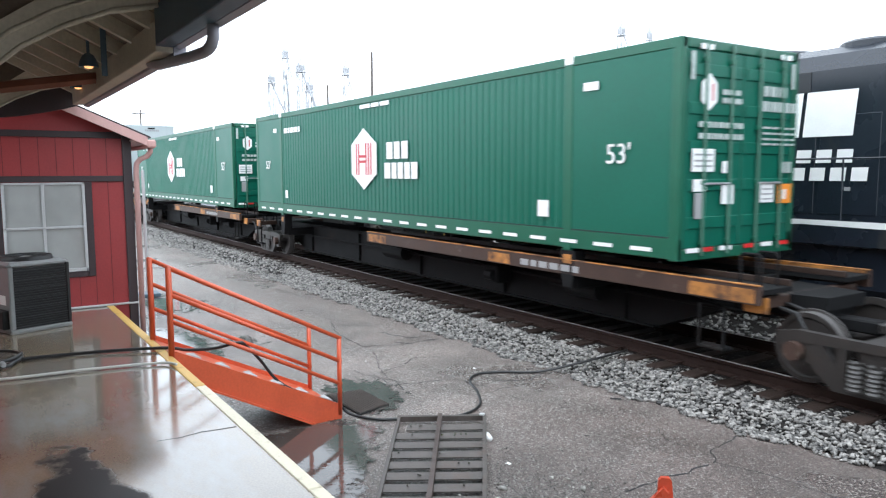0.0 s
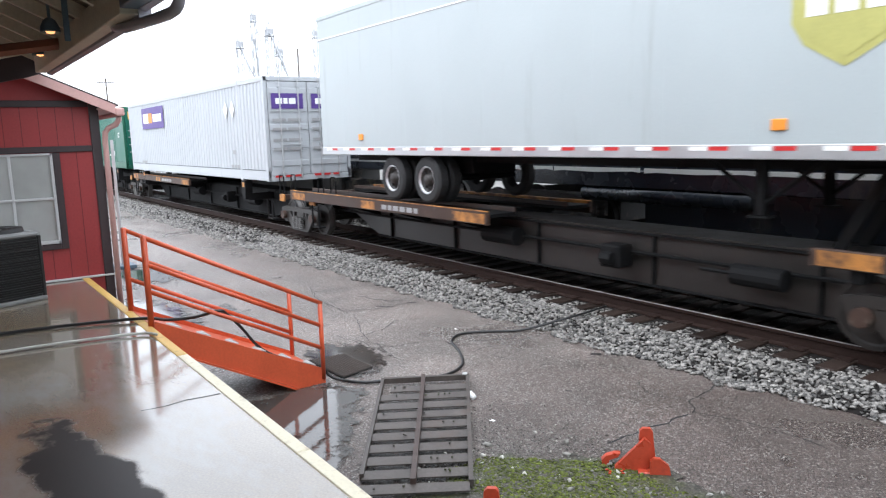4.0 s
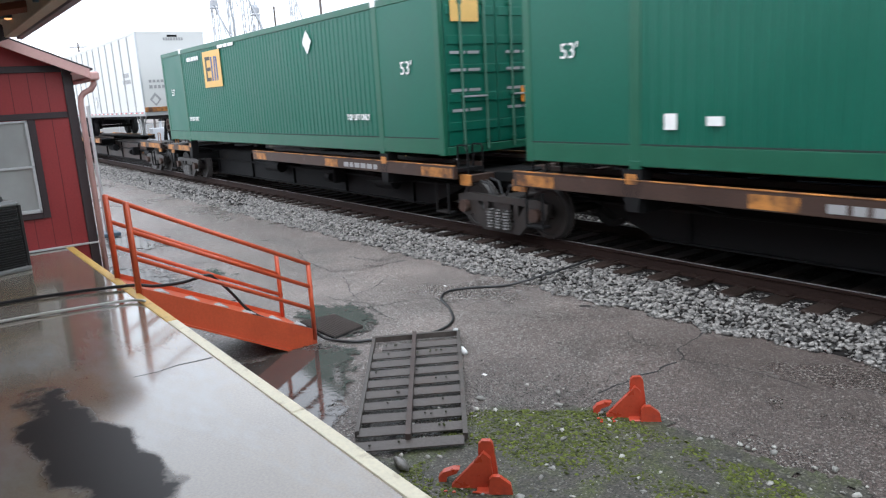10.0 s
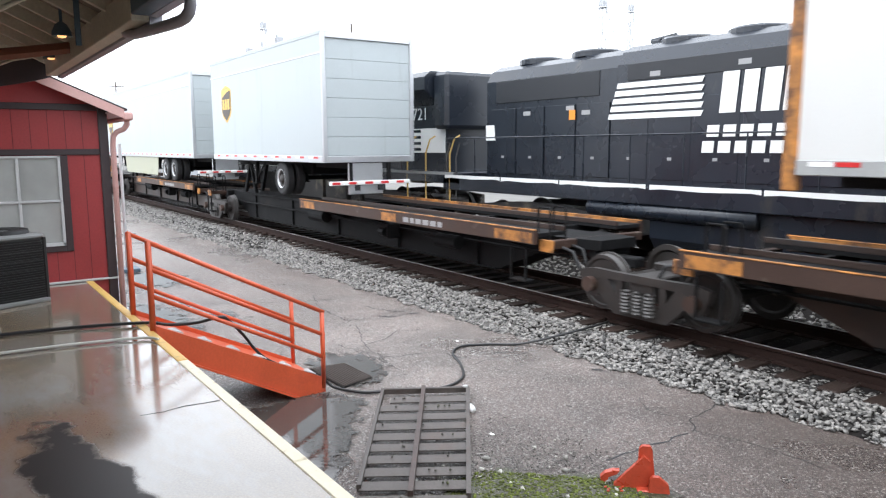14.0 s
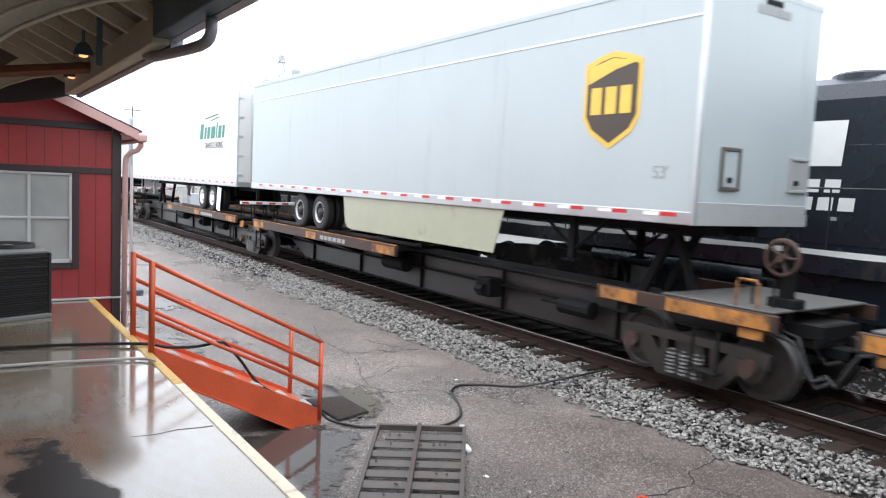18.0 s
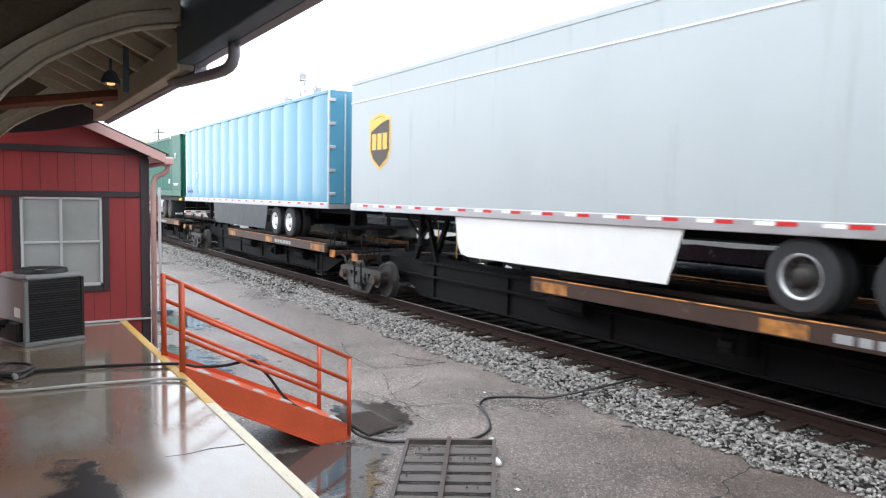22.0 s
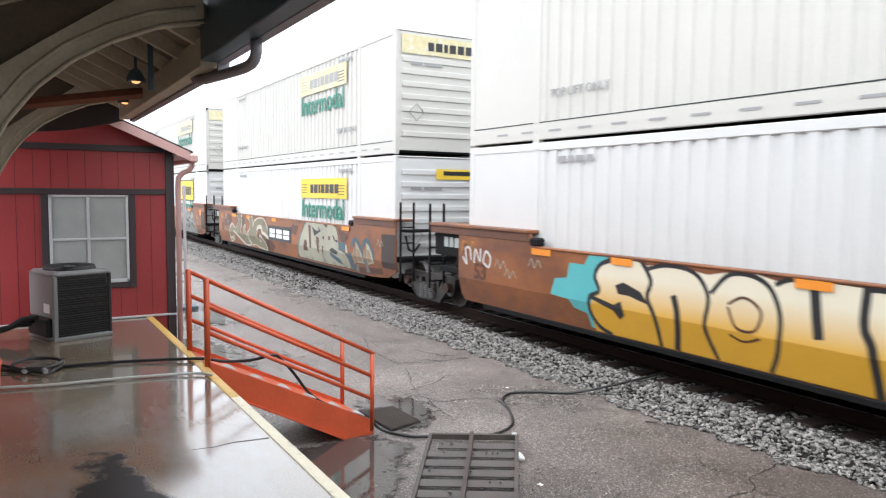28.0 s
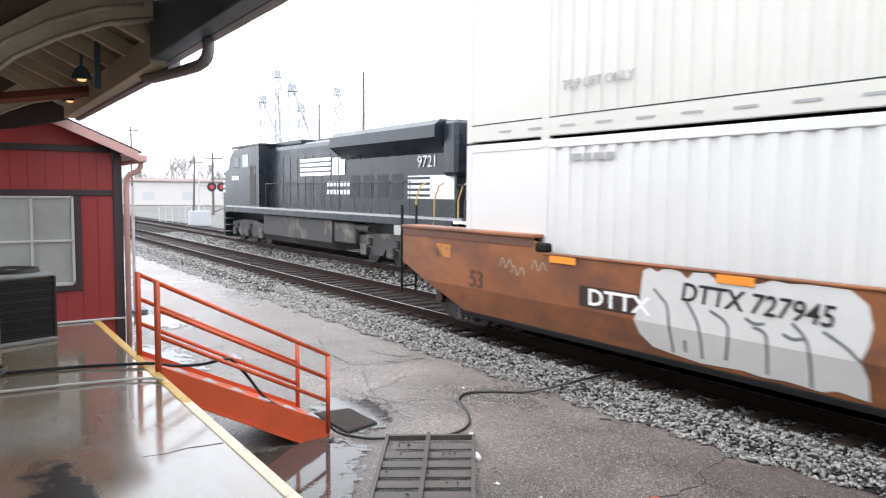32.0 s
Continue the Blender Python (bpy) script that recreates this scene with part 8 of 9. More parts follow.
for k in range(3):
    x0 = -8.2 + 1.1 * k
    part("graffiti", Shape().prism([(x0, 0.86), (x0 + 0.8, 0.88), (x0 + 0.8, 0.84), (x0, 0.82)], "y", -0.408, -0.404), DECK_ORANGE, trip_car)
    part("graffiti", Shape().prism([(x0, 0.68), (x0 + 0.8, 0.66), (x0 + 0.8, 0.62), (x0, 0.64)], "y", -0.408, -0.404), DECK_RUST, trip_car)
t = trailer(-160.82, GREY_TRAILER, "short pale grey box trailer with a roll-up rear door", L=8.38, wheels="lead", rear="roll", single=True)
shield(t, -6.9, 4.15, 0.85)
spine_car(-152.6, -171.0, "lead", SPINE, (1.35,), (), -16.0)
t = trailer(-171.63, GREY_TRAILER, "pale grey box trailer with cream side skirt and gold shield", wheels="lead", rear="roll", skirt=(-11.6, -5.2, SKIRT_CREAM), woff=0.2)
shield(t, -14.6, 4.08, 1.02)
lettering("marking", "53'", 0.24, GREY_MARK, t, pose(-15.82, -1.305, 3.08))
spine_car(-171.3, -189.2, "lead", SPINE, (1.2, -15.7), (), -14.8, sill=SILL_BROWN, walkway="trail")
t = trailer(-191.10, GREY_TRAILER, "pale grey box trailer with gold shield, nose first", wheels="trail", skirt=(-9.85, -3.8, SKIRT_CREAM), woff=0.6)
shield(t, -1.5, 4.08, 1.0)
lettering("marking", "53'", 0.24, GREY_MARK, t, pose(-0.56, -1.305, 3.08))
spine_car(-189.8, -207.6, "trail", SPINE, (-1.4,), (), -2.4, sill=TRUCK_STEEL, walkway="lead")
t = trailer(-208.73, WHITE_TRAILER, "plain white box trailer with green lettering on its side", wheels="lead", rear="doors", rim=RIM_WHITE, line=False)
px = -4.2
for k, w in enumerate((0.44, 0.26, 0.36, 0.52, 0.14, 0.36, 0.26)):
    patch("emblem_bar", [(px, 4.05), (px + w * 0.9, 4.05), (px + w * 0.9 + 0.1, 4.05 + (0.55 if k in (0, 4) else 0.42)), (px + 0.1, 4.05 + (0.55 if k in (0, 4) else 0.42))], TEAL_MARK, t, -1.303, "green slanted lettering bar" if k == 0 else "")
    px += w + 0.09
patch("emblem_line", [(-3.6, 4.75), (-2.0, 4.85), (-2.0, 4.89), (-3.6, 4.79)], BLACK_PAINT, t, -1.303)
patch("emblem_line", [(-2.9, 4.66), (-1.9, 4.74), (-1.9, 4.79), (-2.9, 4.70)], TEAL_MARK, t, -1.303)
lettering("marking", "TRAILER LEASING", 0.31, BLACK_PAINT, t, pose(-2.55, -1.303, 3.80), 0.15, wide=0.88)
part("mud_flap", Shape().add([(-2.15, -1.28, 1.58), (-1.78, -1.28, 1.52), (-1.62, -1.28, 2.32), (-2.02, -1.28, 2.36), (-2.15, -1.26, 1.58), (-1.78, -1.26, 1.52), (-1.62, -1.26, 2.32), (-2.02, -1.26, 2.36)], [(0, 1, 2, 3), (7, 6, 5, 4), (0, 4, 5, 1), (1, 5, 6, 2), (2, 6, 7, 3), (3, 7, 4, 0)]), WHITE_PAINT, t, "white mud flap")
spine_car(-208.1, -225.6, "lead", SPINE, (0.45,), (), -14.8, sill=TRUCK_STEEL)
t = trailer(-226.03, GREY_TRAILER, "pale grey box trailer with white side skirt and roll-up door", wheels="lead", rear="roll", skirt=(-11.45, -6.0, SKIRT_WHITE), woff=0.3)
shield(t, -14.6, 4.03, 0.97)
spine_car(-225.4, -242.8, "lead", SPINE, (0.3,), (), -14.8)
t = trailer(-243.62, BLUE_TRAILER, "sky-blue box trailer with dark side skirt", wheels="lead", rear="doors", skirt=(-11.4, -4.9, SKIRT_DARK), woff=0.25, rim=RIM_WHITE, line=False, seams=1.15, quilt=True)
patch("reflector", [(-13.98, 3.40), (-13.90, 3.40), (-13.90, 3.68), (-13.98, 3.68)], WHITE_REFLECTOR, t, -1.300)
bars(t, -15.71, 2.80, (0.10, 0.08, 0.03, 0.24, 0.08, 0.08, 0.16), 0.09, NAVY_PAINT, -1.300, 0.03)
patch("emblem", [(-15.72, 3.00), (-15.68, 2.96), (-15.56, 2.96), (-15.52, 3.00), (-15.56, 3.07), (-15.68, 3.07)], RED_PAINT, t, -1.300, "small red emblem")
bars(t, -15.50, 2.97, (0.12,), 0.06, NAVY_PAINT, -1.300)
bars(t, -15.54, 3.19, (0.14,), 0.03, NAVY_PAINT, -1.300)
spine_car(-243.2, -260.0, "lead", SPINE, (1.1,), (), -14.8)
panel_container(-260.59, "green ribbed freight container on a wheeled chassis", True, -11.0, -12.46, z=2.60, zc=4.64, dmz=4.82, high53=3.55, notice=((-0.97, 3.15), (-15.2, 3.15)))
trailer(-260.59, STEEL_DARK, "dark skeletal container chassis with tandem wheels", wheels="lead", z0=2.37, z1=2.585, line=False, category="chassis", skeletal=True, rim=POST_BROWN)
spine_car(-260.2, -278.3, "lead", SPINE, (1.2, -17.0), (), -14.8, span=(-10.25, -0.85), walkway="trail")

w1 = well_car(-280.0, -299.3, "brown-orange well car sprayed with gold and cream graffiti letters", (4.0, 3.4), (-1.6,), 1.14, ((-15.55, 0.5), (-13.7, 0.42), (-10.78, 0.45), (-7.54, 0.52), (-4.4, 0.5)), -17.4)
w2 = well_car(-300.9, -318.5, "brown-orange well car sprayed with olive and grey graffiti", (2.4, 3.1), (0.8,), 0.95, ((-14.1, 0.58), (-12.12, 0.45), (-9.0, 0.45), (-2.9, 0.5)), -15.95)
w3 = well_car(-320.25, -338.7, "brown-orange well car sprayed with white and grey graffiti", (2.45, 4.0), (0.87, -16.7), 0.0, ((-13.8, 0.56), (-10.92, 0.5), (-7.3, 0.5), (-5.5, 0.34), (-3.22, 0.52)), -15.95)


def spray(c, poly, mat, level=0, name="graffiti"):
    poly = [(p[0], min(max(p[1], 0.70), 1.86)) for p in poly]
    y = -1.502 - 0.002 * level
    return part(name, creased(Shape().prism(poly, "y", y - 0.002, y).mesh(name)), mat, c)


def edged(c, poly, fill, edge, w, level=0):
    """A sprayed shape with a band of another colour round it."""
    stroke(c, poly + poly[:2], w, edge, level)
    spray(c, poly, fill, level + 1)


STROKES = []


def stroke(c, pts, w, mat, level=0):
    """A sprayed band along a smoothed line of (x, z) points."""
    q = [Vector(p) for p in pts]
    pts = []
    for i in range(len(q) - 1):
        p0, p1, p2, p3 = q[max(i - 1, 0)], q[i], q[i + 1], q[min(i + 2, len(q) - 1)]
        for k in range(5):
            t = k / 5
            pts.append(tuple(0.5 * (2 * p1 + (p2 - p0) * t + (2 * p0 - 5 * p1 + 4 * p2 - p3) * t * t + (3 * p1 - p0 - 3 * p2 + p3) * t ** 3)))
    pts.append(tuple(q[-1]))
    left, right = [], []
    for i, p in enumerate(pts):
        a, b = Vector(pts[max(i - 1, 0)]), Vector(pts[min(i + 1, len(pts) - 1)])
        d = (b - a).normalized()
        left.append((p[0] - d.y * w / 2, p[1] + d.x * w / 2))
        right.append((p[0] + d.y * w / 2, p[1] - d.x * w / 2))
    STROKES.append(c)
    depth = -1.5035 - 0.002 * level - 0.00007 * (len(STROKES) % 24)
    s = Shape()
    for a, b in zip(left, right):
        for x, z in (a, b):
            s.v.append((x, depth, min(1.86, max(0.69, z))))
    s.f = [(2 * i, 2 * i + 1, 2 * i + 3, 2 * i + 2) for i in range(len(left) - 1)]
    return part("graffiti", creased(s.mesh("graffiti")), mat, c)


# first well car: gold-to-cream letters parted by black lines between turquoise patches, and a dark number board
spray(w1, [(-15.30, 1.15), (-15.2, 1.42), (-14.9, 1.46), (-14.85, 1.70), (-14.5, 1.70), (-14.4, 1.86), (-14.0, 1.86), (-14.1, 0.72), (-14.4, 0.74), (-14.45, 0.95), (-14.75, 1.0), (-14.85, 1.12)], GRAFFITI_TEAL, 0)
spray(w1, [(-9.2, 1.84), (-8.95, 1.80), (-8.9, 1.65), (-8.65, 1.6), (-8.6, 1.45), (-8.35, 1.42), (-8.15, 1.32), (-8.35, 1.2), (-8.6, 1.18), (-8.65, 1.02), (-8.85, 0.98), (-8.9, 0.76), (-9.25, 0.72)], GRAFFITI_TEAL, 0)
spray(w1, [(-14.30, 0.70), (-14.38, 1.0), (-14.30, 1.2), (-14.15, 1.32), (-14.27, 1.55), (-14.15, 1.76), (-13.85, 1.86), (-13.4, 1.84), (-13.25, 1.80), (-12.8, 1.86), (-12.2, 1.78), (-11.9, 1.84), (-11.5, 1.86), (-11.2, 1.80), (-10.8, 1.86), (-10.2, 1.84), (-9.15, 1.86), (-9.12, 1.4), (-9.25, 0.70), (-11.0, 0.69), (-12.9, 0.69)], GRAFFITI_GOLD_FILL, 1)
for w, line in ((0.07, [(-13.75, 1.85), (-14.12, 1.75), (-14.26, 1.55), (-14.16, 1.34), (-14.36, 1.22), (-14.36, 0.98), (-14.2, 0.78), (-13.95, 0.70)]),
                (0.07, [(-13.32, 1.85), (-13.14, 1.60), (-13.2, 1.36), (-13.06, 1.10), (-13.0, 0.70)]),
                (0.06, [(-13.2, 1.76), (-12.85, 1.84), (-12.4, 1.78), (-12.18, 1.5), (-12.22, 1.1), (-12.06, 0.70)]),
                (0.10, [(-12.74, 1.45), (-12.66, 1.15), (-12.72, 0.70)]),
                (0.06, [(-12.14, 1.55), (-11.9, 1.80), (-11.6, 1.84), (-11.32, 1.72), (-11.17, 1.4), (-11.2, 1.0), (-11.32, 0.70)]),
                (0.12, [(-10.78, 1.86), (-10.74, 1.5), (-10.70, 1.22)]),
                (0.06, [(-11.25, 1.76), (-11.08, 1.84), (-10.92, 1.84)]),
                (0.10, [(-10.2, 1.86), (-10.22, 1.45), (-10.12, 1.2), (-10.06, 0.70)]),
                (0.05, [(-10.2, 1.83), (-9.7, 1.845), (-9.16, 1.84)]),
                (0.05, [(-9.14, 1.84), (-9.13, 1.4)])):
    stroke(w1, line, w, BLACK_PAINT, 2)
spray(w1, [(-14.4, 1.27), (-13.85, 1.17), (-13.70, 1.24), (-13.64, 1.04), (-13.74, 0.96), (-13.86, 1.08), (-14.3, 1.19)], BLACK_PAINT, 3)
spray(w1, [(-13.82, 1.46), (-13.66, 1.52), (-13.32, 1.42), (-13.18, 1.26), (-13.55, 1.34), (-13.76, 1.34)], BLACK_PAINT, 3)
spray(w1, [(-9.48, 1.36), (-9.16, 1.36), (-9.22, 0.76), (-9.36, 0.88), (-9.42, 1.15)], BLACK_PAINT, 3)
stroke(w1, [(-11.88, 1.45), (-11.65, 1.56), (-11.42, 1.42), (-11.5, 1.18), (-11.75, 1.18), (-11.88, 1.42)], 0.035, GRAFFITI_RUST, 3)
stroke(w1, [(-11.85, 1.08), (-11.65, 1.02), (-11.42, 1.10)], 0.03, GRAFFITI_RUST, 3)
spray(w1, [(-8.30, 1.135), (-4.75, 1.135), (-4.75, 1.46), (-8.30, 1.46)], SILL_BROWN, 1, "number_board")
lettering("marking", "DTTX 727945", 0.33, WHITE_PAINT, w1, pose(-6.6, -1.509, 1.285), wide=1.28, fat=0.006)
stroke(w1, [(-18.0, 1.55), (-17.85, 1.42), (-17.9, 1.70), (-17.75, 1.72), (-17.7, 1.5)], 0.05, GRAFFITI_WHITE, 1)
stroke(w1, [(-17.6, 1.45), (-17.55, 1.72), (-17.4, 1.5), (-17.38, 1.74)], 0.05, GRAFFITI_WHITE, 1)
stroke(w1, [(-17.3, 1.5), (-17.2, 1.7), (-17.05, 1.6), (-17.1, 1.42), (-17.3, 1.5)], 0.05, GRAFFITI_WHITE, 1)
for x0, z0 in ((-16.9, 1.45), (-16.6, 1.30), (-15.9, 1.55), (-7.9, 1.70), (-7.5, 1.62), (-6.2, 1.66)):
    stroke(w1, [(x0, z0), (x0 + 0.08, z0 + 0.14), (x0 + 0.16, z0 - 0.02), (x0 + 0.26, z0 + 0.12), (x0 + 0.34, z0)], 0.02, GRAFFITI_PALE, 1)
# second: an olive tag edged in cream, a dark board, then crowded pale letters and two peaked arches
edged(w2, [(-14.95, 0.79), (-14.80, 1.25), (-14.49, 1.46), (-14.05, 1.30), (-13.77, 1.37), (-13.50, 1.67), (-13.70, 1.86), (-13.16, 1.86), (-13.04, 1.76), (-13.09, 1.52), (-13.24, 1.24), (-12.90, 1.07), (-12.78, 1.37), (-12.54, 1.49), (-12.69, 1.29), (-12.48, 1.16), (-12.23, 0.93), (-12.03, 0.79), (-12.71, 0.75), (-13.34, 0.97), (-13.84, 1.15), (-14.26, 1.21), (-14.36, 1.02), (-14.25, 0.91), (-14.69, 0.79)], GRAFFITI_OLIVE, GRAFFITI_CREAM, 0.09, 1)
edged(w2, [(-12.24, 1.20), (-12.06, 1.29), (-11.88, 1.54), (-12.03, 1.73), (-12.27, 1.79), (-11.83, 1.86), (-11.61, 1.77), (-11.56, 1.42), (-11.37, 1.66), (-10.84, 1.79), (-10.28, 1.79), (-10.01, 1.68), (-9.80, 1.48), (-9.60, 1.26), (-9.60, 1.15), (-9.79, 1.22), (-10.44, 1.32), (-10.51, 1.46), (-10.88, 1.46), (-11.09, 1.27), (-11.11, 1.10), (-10.80, 0.97), (-10.56, 0.97), (-10.69, 1.20), (-10.37, 1.06), (-10.12, 0.89), (-10.10, 0.72), (-10.91, 0.77), (-11.49, 0.84), (-11.84, 0.80), (-12.08, 0.99)], GRAFFITI_OLIVE, GRAFFITI_CREAM, 0.09, 1)
stroke(w2, [(-14.2, 1.17), (-13.8, 1.06), (-13.3, 0.90), (-12.8, 0.75)], 0.11, GRAFFITI_CREAM, 4)
stroke(w2, [(-11.05, 1.36), (-10.85, 1.50), (-10.5, 1.50), (-10.42, 1.38)], 0.12, GRAFFITI_CREAM, 4)
stroke(w2, [(-10.42, 1.33), (-10.1, 1.28), (-9.66, 1.16)], 0.10, GRAFFITI_CREAM, 4)
stroke(w2, [(-14.9, 0.88), (-14.4, 0.92)], 0.10, GRAFFITI_CREAM, 4)
spray(w2, [(-10.9, 1.40), (-10.6, 1.42), (-10.45, 1.25), (-10.15, 1.22), (-9.75, 1.12), (-9.75, 0.75), (-10.05, 0.72), (-10.1, 0.95), (-10.5, 1.12), (-10.7, 1.02), (-11.0, 1.12)], GRAFFITI_RUST, 0)
spray(w2, [(-10.85, 1.32), (-10.7, 1.34), (-10.62, 1.16), (-10.8, 1.10)], DECK_ORANGE, 1)
spray(w2, [(-9.70, 1.13), (-7.28, 1.13), (-7.28, 1.63), (-9.70, 1.61)], BLACK_PAINT, 3)
for xx in (-9.5, -8.77, -8.04):
    bars(w2, xx, 1.22, (0.56,), 0.12, WHITE_PAINT, -1.512, name="block")
    bars(w2, xx, 1.37, (0.56,), 0.14, WHITE_PAINT, -1.512, name="block")
pale = [(-6.74, 0.87), (-6.36, 1.45), (-5.91, 1.90), (-4.73, 1.98), (-3.87, 1.92), (-3.59, 1.80), (-3.45, 1.59), (-3.39, 1.28), (-3.22, 1.20), (-2.97, 1.14), (-2.73, 0.94), (-2.46, 0.88), (-2.46, 0.77), (-3.36, 0.76), (-4.10, 0.75), (-5.42, 0.75), (-6.73, 0.76)]
spray(w2, [(px - 0.12, pz) for px, pz in pale[:4]] + pale[4:], GRAFFITI_SLATE, 0)
edged(w2, pale, GRAFFITI_PALE, BLACK_PAINT, 0.035, 1)
for gap in ([(-6.21, 1.00), (-6.02, 1.35), (-5.85, 1.29), (-5.81, 1.01)],
            [(-5.71, 1.80), (-5.52, 1.77), (-5.49, 1.10), (-5.63, 1.14)],
            [(-5.43, 1.76), (-5.10, 1.65), (-4.88, 1.66), (-4.88, 1.77), (-4.71, 1.65), (-5.21, 1.49)],
            [(-5.08, 1.49), (-4.84, 1.45), (-4.90, 1.02), (-4.99, 1.03)],
            [(-4.57, 1.51), (-4.43, 1.53), (-4.45, 1.43), (-4.57, 1.44)],
            [(-4.61, 1.24), (-4.50, 1.24), (-4.67, 0.84), (-4.64, 1.04)],
            [(-4.48, 1.90), (-4.21, 1.91), (-4.20, 1.78), (-4.35, 1.78)],
            [(-4.16, 1.54), (-3.99, 1.54), (-3.99, 1.45), (-4.13, 1.43)],
            [(-3.83, 1.58), (-3.76, 1.58), (-3.64, 1.47), (-3.44, 1.46), (-3.48, 1.40), (-3.71, 1.45)],
            [(-4.05, 1.17), (-3.84, 1.24), (-3.43, 1.15), (-3.55, 1.07), (-3.92, 1.10)]):
    spray(w2, gap, BLACK_PAINT if len(gap) > 4 else GRAFFITI_RUST, 4)
for bit, m in (([(-3.40, 1.43), (-2.91, 1.44), (-2.95, 1.22), (-3.39, 1.20)], GRAFFITI_BLUE), ([(-4.07, 1.11), (-3.37, 0.96), (-3.20, 0.82), (-3.54, 0.85), (-4.01, 0.99)], GRAFFITI_BLUE), ([(-2.89, 1.18), (-2.59, 1.20), (-2.51, 1.02), (-2.44, 0.77), (-2.72, 0.78), (-2.80, 1.00)], GRAFFITI_BLUE),
               ([(-3.30, 1.17), (-3.13, 1.18), (-2.79, 0.76), (-2.95, 0.75)], GRAFFITI_PALE), ([(-2.96, 1.38), (-2.85, 1.39), (-2.80, 1.17), (-2.91, 1.18)], GRAFFITI_CREAM), ([(-3.42, 1.80), (-2.84, 1.66), (-2.76, 1.57), (-3.03, 1.44), (-3.32, 1.50)], GRAFFITI_RUST), ([(-3.88, 1.18), (-3.56, 1.14), (-3.64, 1.07), (-3.88, 1.12)], DECK_ORANGE)):
    spray(w2, bit, m, 3)
for arch in ([(-2.54, 1.37), (-2.43, 1.49), (-2.29, 1.56), (-2.15, 1.52), (-2.00, 1.40), (-1.86, 1.24), (-1.73, 0.99)],
             [(-1.85, 1.39), (-1.74, 1.52), (-1.60, 1.58), (-1.47, 1.52), (-1.35, 1.39), (-1.23, 1.27), (-1.18, 1.11)]):
    stroke(w2, arch, 0.13, GRAFFITI_BLUE, 2)
for face, m in (([(-2.51, 1.15), (-2.31, 1.40), (-2.27, 0.97), (-2.43, 0.91)], GRAFFITI_TAN), ([(-2.27, 1.50), (-2.15, 1.44), (-1.91, 1.23), (-1.77, 0.98), (-2.22, 0.97)], GRAFFITI_PALE), ([(-2.21, 1.36), (-2.04, 1.30), (-1.85, 1.04), (-2.17, 1.02)], GRAFFITI_TAN),
                ([(-1.81, 1.19), (-1.64, 1.44), (-1.62, 1.11), (-1.74, 1.05)], GRAFFITI_TAN), ([(-1.61, 1.52), (-1.46, 1.46), (-1.30, 1.29), (-1.18, 1.05), (-1.57, 0.97)], GRAFFITI_PALE), ([(-1.56, 1.35), (-1.43, 1.35), (-1.26, 1.07), (-1.54, 1.02)], GRAFFITI_TAN),
                ([(-2.44, 0.77), (-2.25, 0.94), (-2.15, 0.92), (-2.28, 0.71)], GRAFFITI_SLATE), ([(-1.72, 1.07), (-1.62, 1.09), (-1.54, 0.77), (-1.75, 0.77)], GRAFFITI_SLATE)):
    spray(w2, face, m, 3 if m is not GRAFFITI_TAN else 4)
for x0, z0 in ((-16.2, 1.62), (-15.6, 1.70), (-15.3, 1.45), (-15.7, 1.2), (-9.2, 1.78), (-1.0, 1.5)):
    stroke(w2, [(x0, z0), (x0 + 0.08, z0 + 0.14), (x0 + 0.16, z0 - 0.02), (x0 + 0.26, z0 + 0.12), (x0 + 0.34, z0)], 0.022, GRAFFITI_PALE, 1)
for x0, z0, r, sd in ((-15.4, 1.45, 0.22, 1), (-14.9, 1.6, 0.3, 2), (-12.9, 1.62, 0.2, 3), (-9.6, 0.9, 0.3, 4), (-7.0, 1.6, 0.25, 5)):
    spray(w2, blob(x0, z0, r * 1.4, r * 0.7, sd, rough=0.5), GRAFFITI_RUST, 0)
patch("repaint_patch", [(-1.06, 1.60), (-0.78, 1.60), (-0.78, 1.86), (-1.06, 1.86)], ORANGE_MARK, w3, -1.501, "orange repainted square")
# third: a white throw-up with grey lines over a board, then a grey piece with dark curls
spray(w3, [(-13.45, 1.18), (-12.2, 1.18), (-12.2, 1.48), (-13.45, 1.48)], SILL_BROWN, 0, "number_board")
lettering("marking", "DTTX", 0.33, WHITE_PAINT, w3, pose(-12.72, -1.5055, 1.32), wide=1.28, fat=0.006)
cloud_pts = [(-12.3, 1.68), (-12.28, 1.80), (-12.17, 1.85), (-12.05, 1.80), (-11.96, 1.85), (-11.83, 1.86), (-11.7, 1.84), (-11.59, 1.76), (-11.5, 1.85), (-11.3, 1.86), (-11.17, 1.78), (-10.9, 1.80), (-10.62, 1.80), (-10.46, 1.86), (-10.26, 1.84), (-10.06, 1.86), (-9.62, 1.85), (-9.44, 1.72), (-9.38, 1.5), (-9.42, 1.3), (-9.49, 1.13), (-9.42, 0.95), (-9.42, 0.72), (-9.75, 0.76), (-9.9, 0.71), (-10.32, 0.74), (-10.6, 0.72), (-10.84, 0.75), (-11.42, 0.72), (-11.84, 0.76), (-12.15, 0.80), (-12.35, 0.95), (-12.42, 1.12), (-12.33, 1.35)]
spray(w3, cloud_pts, GRAFFITI_WHITE, 2)
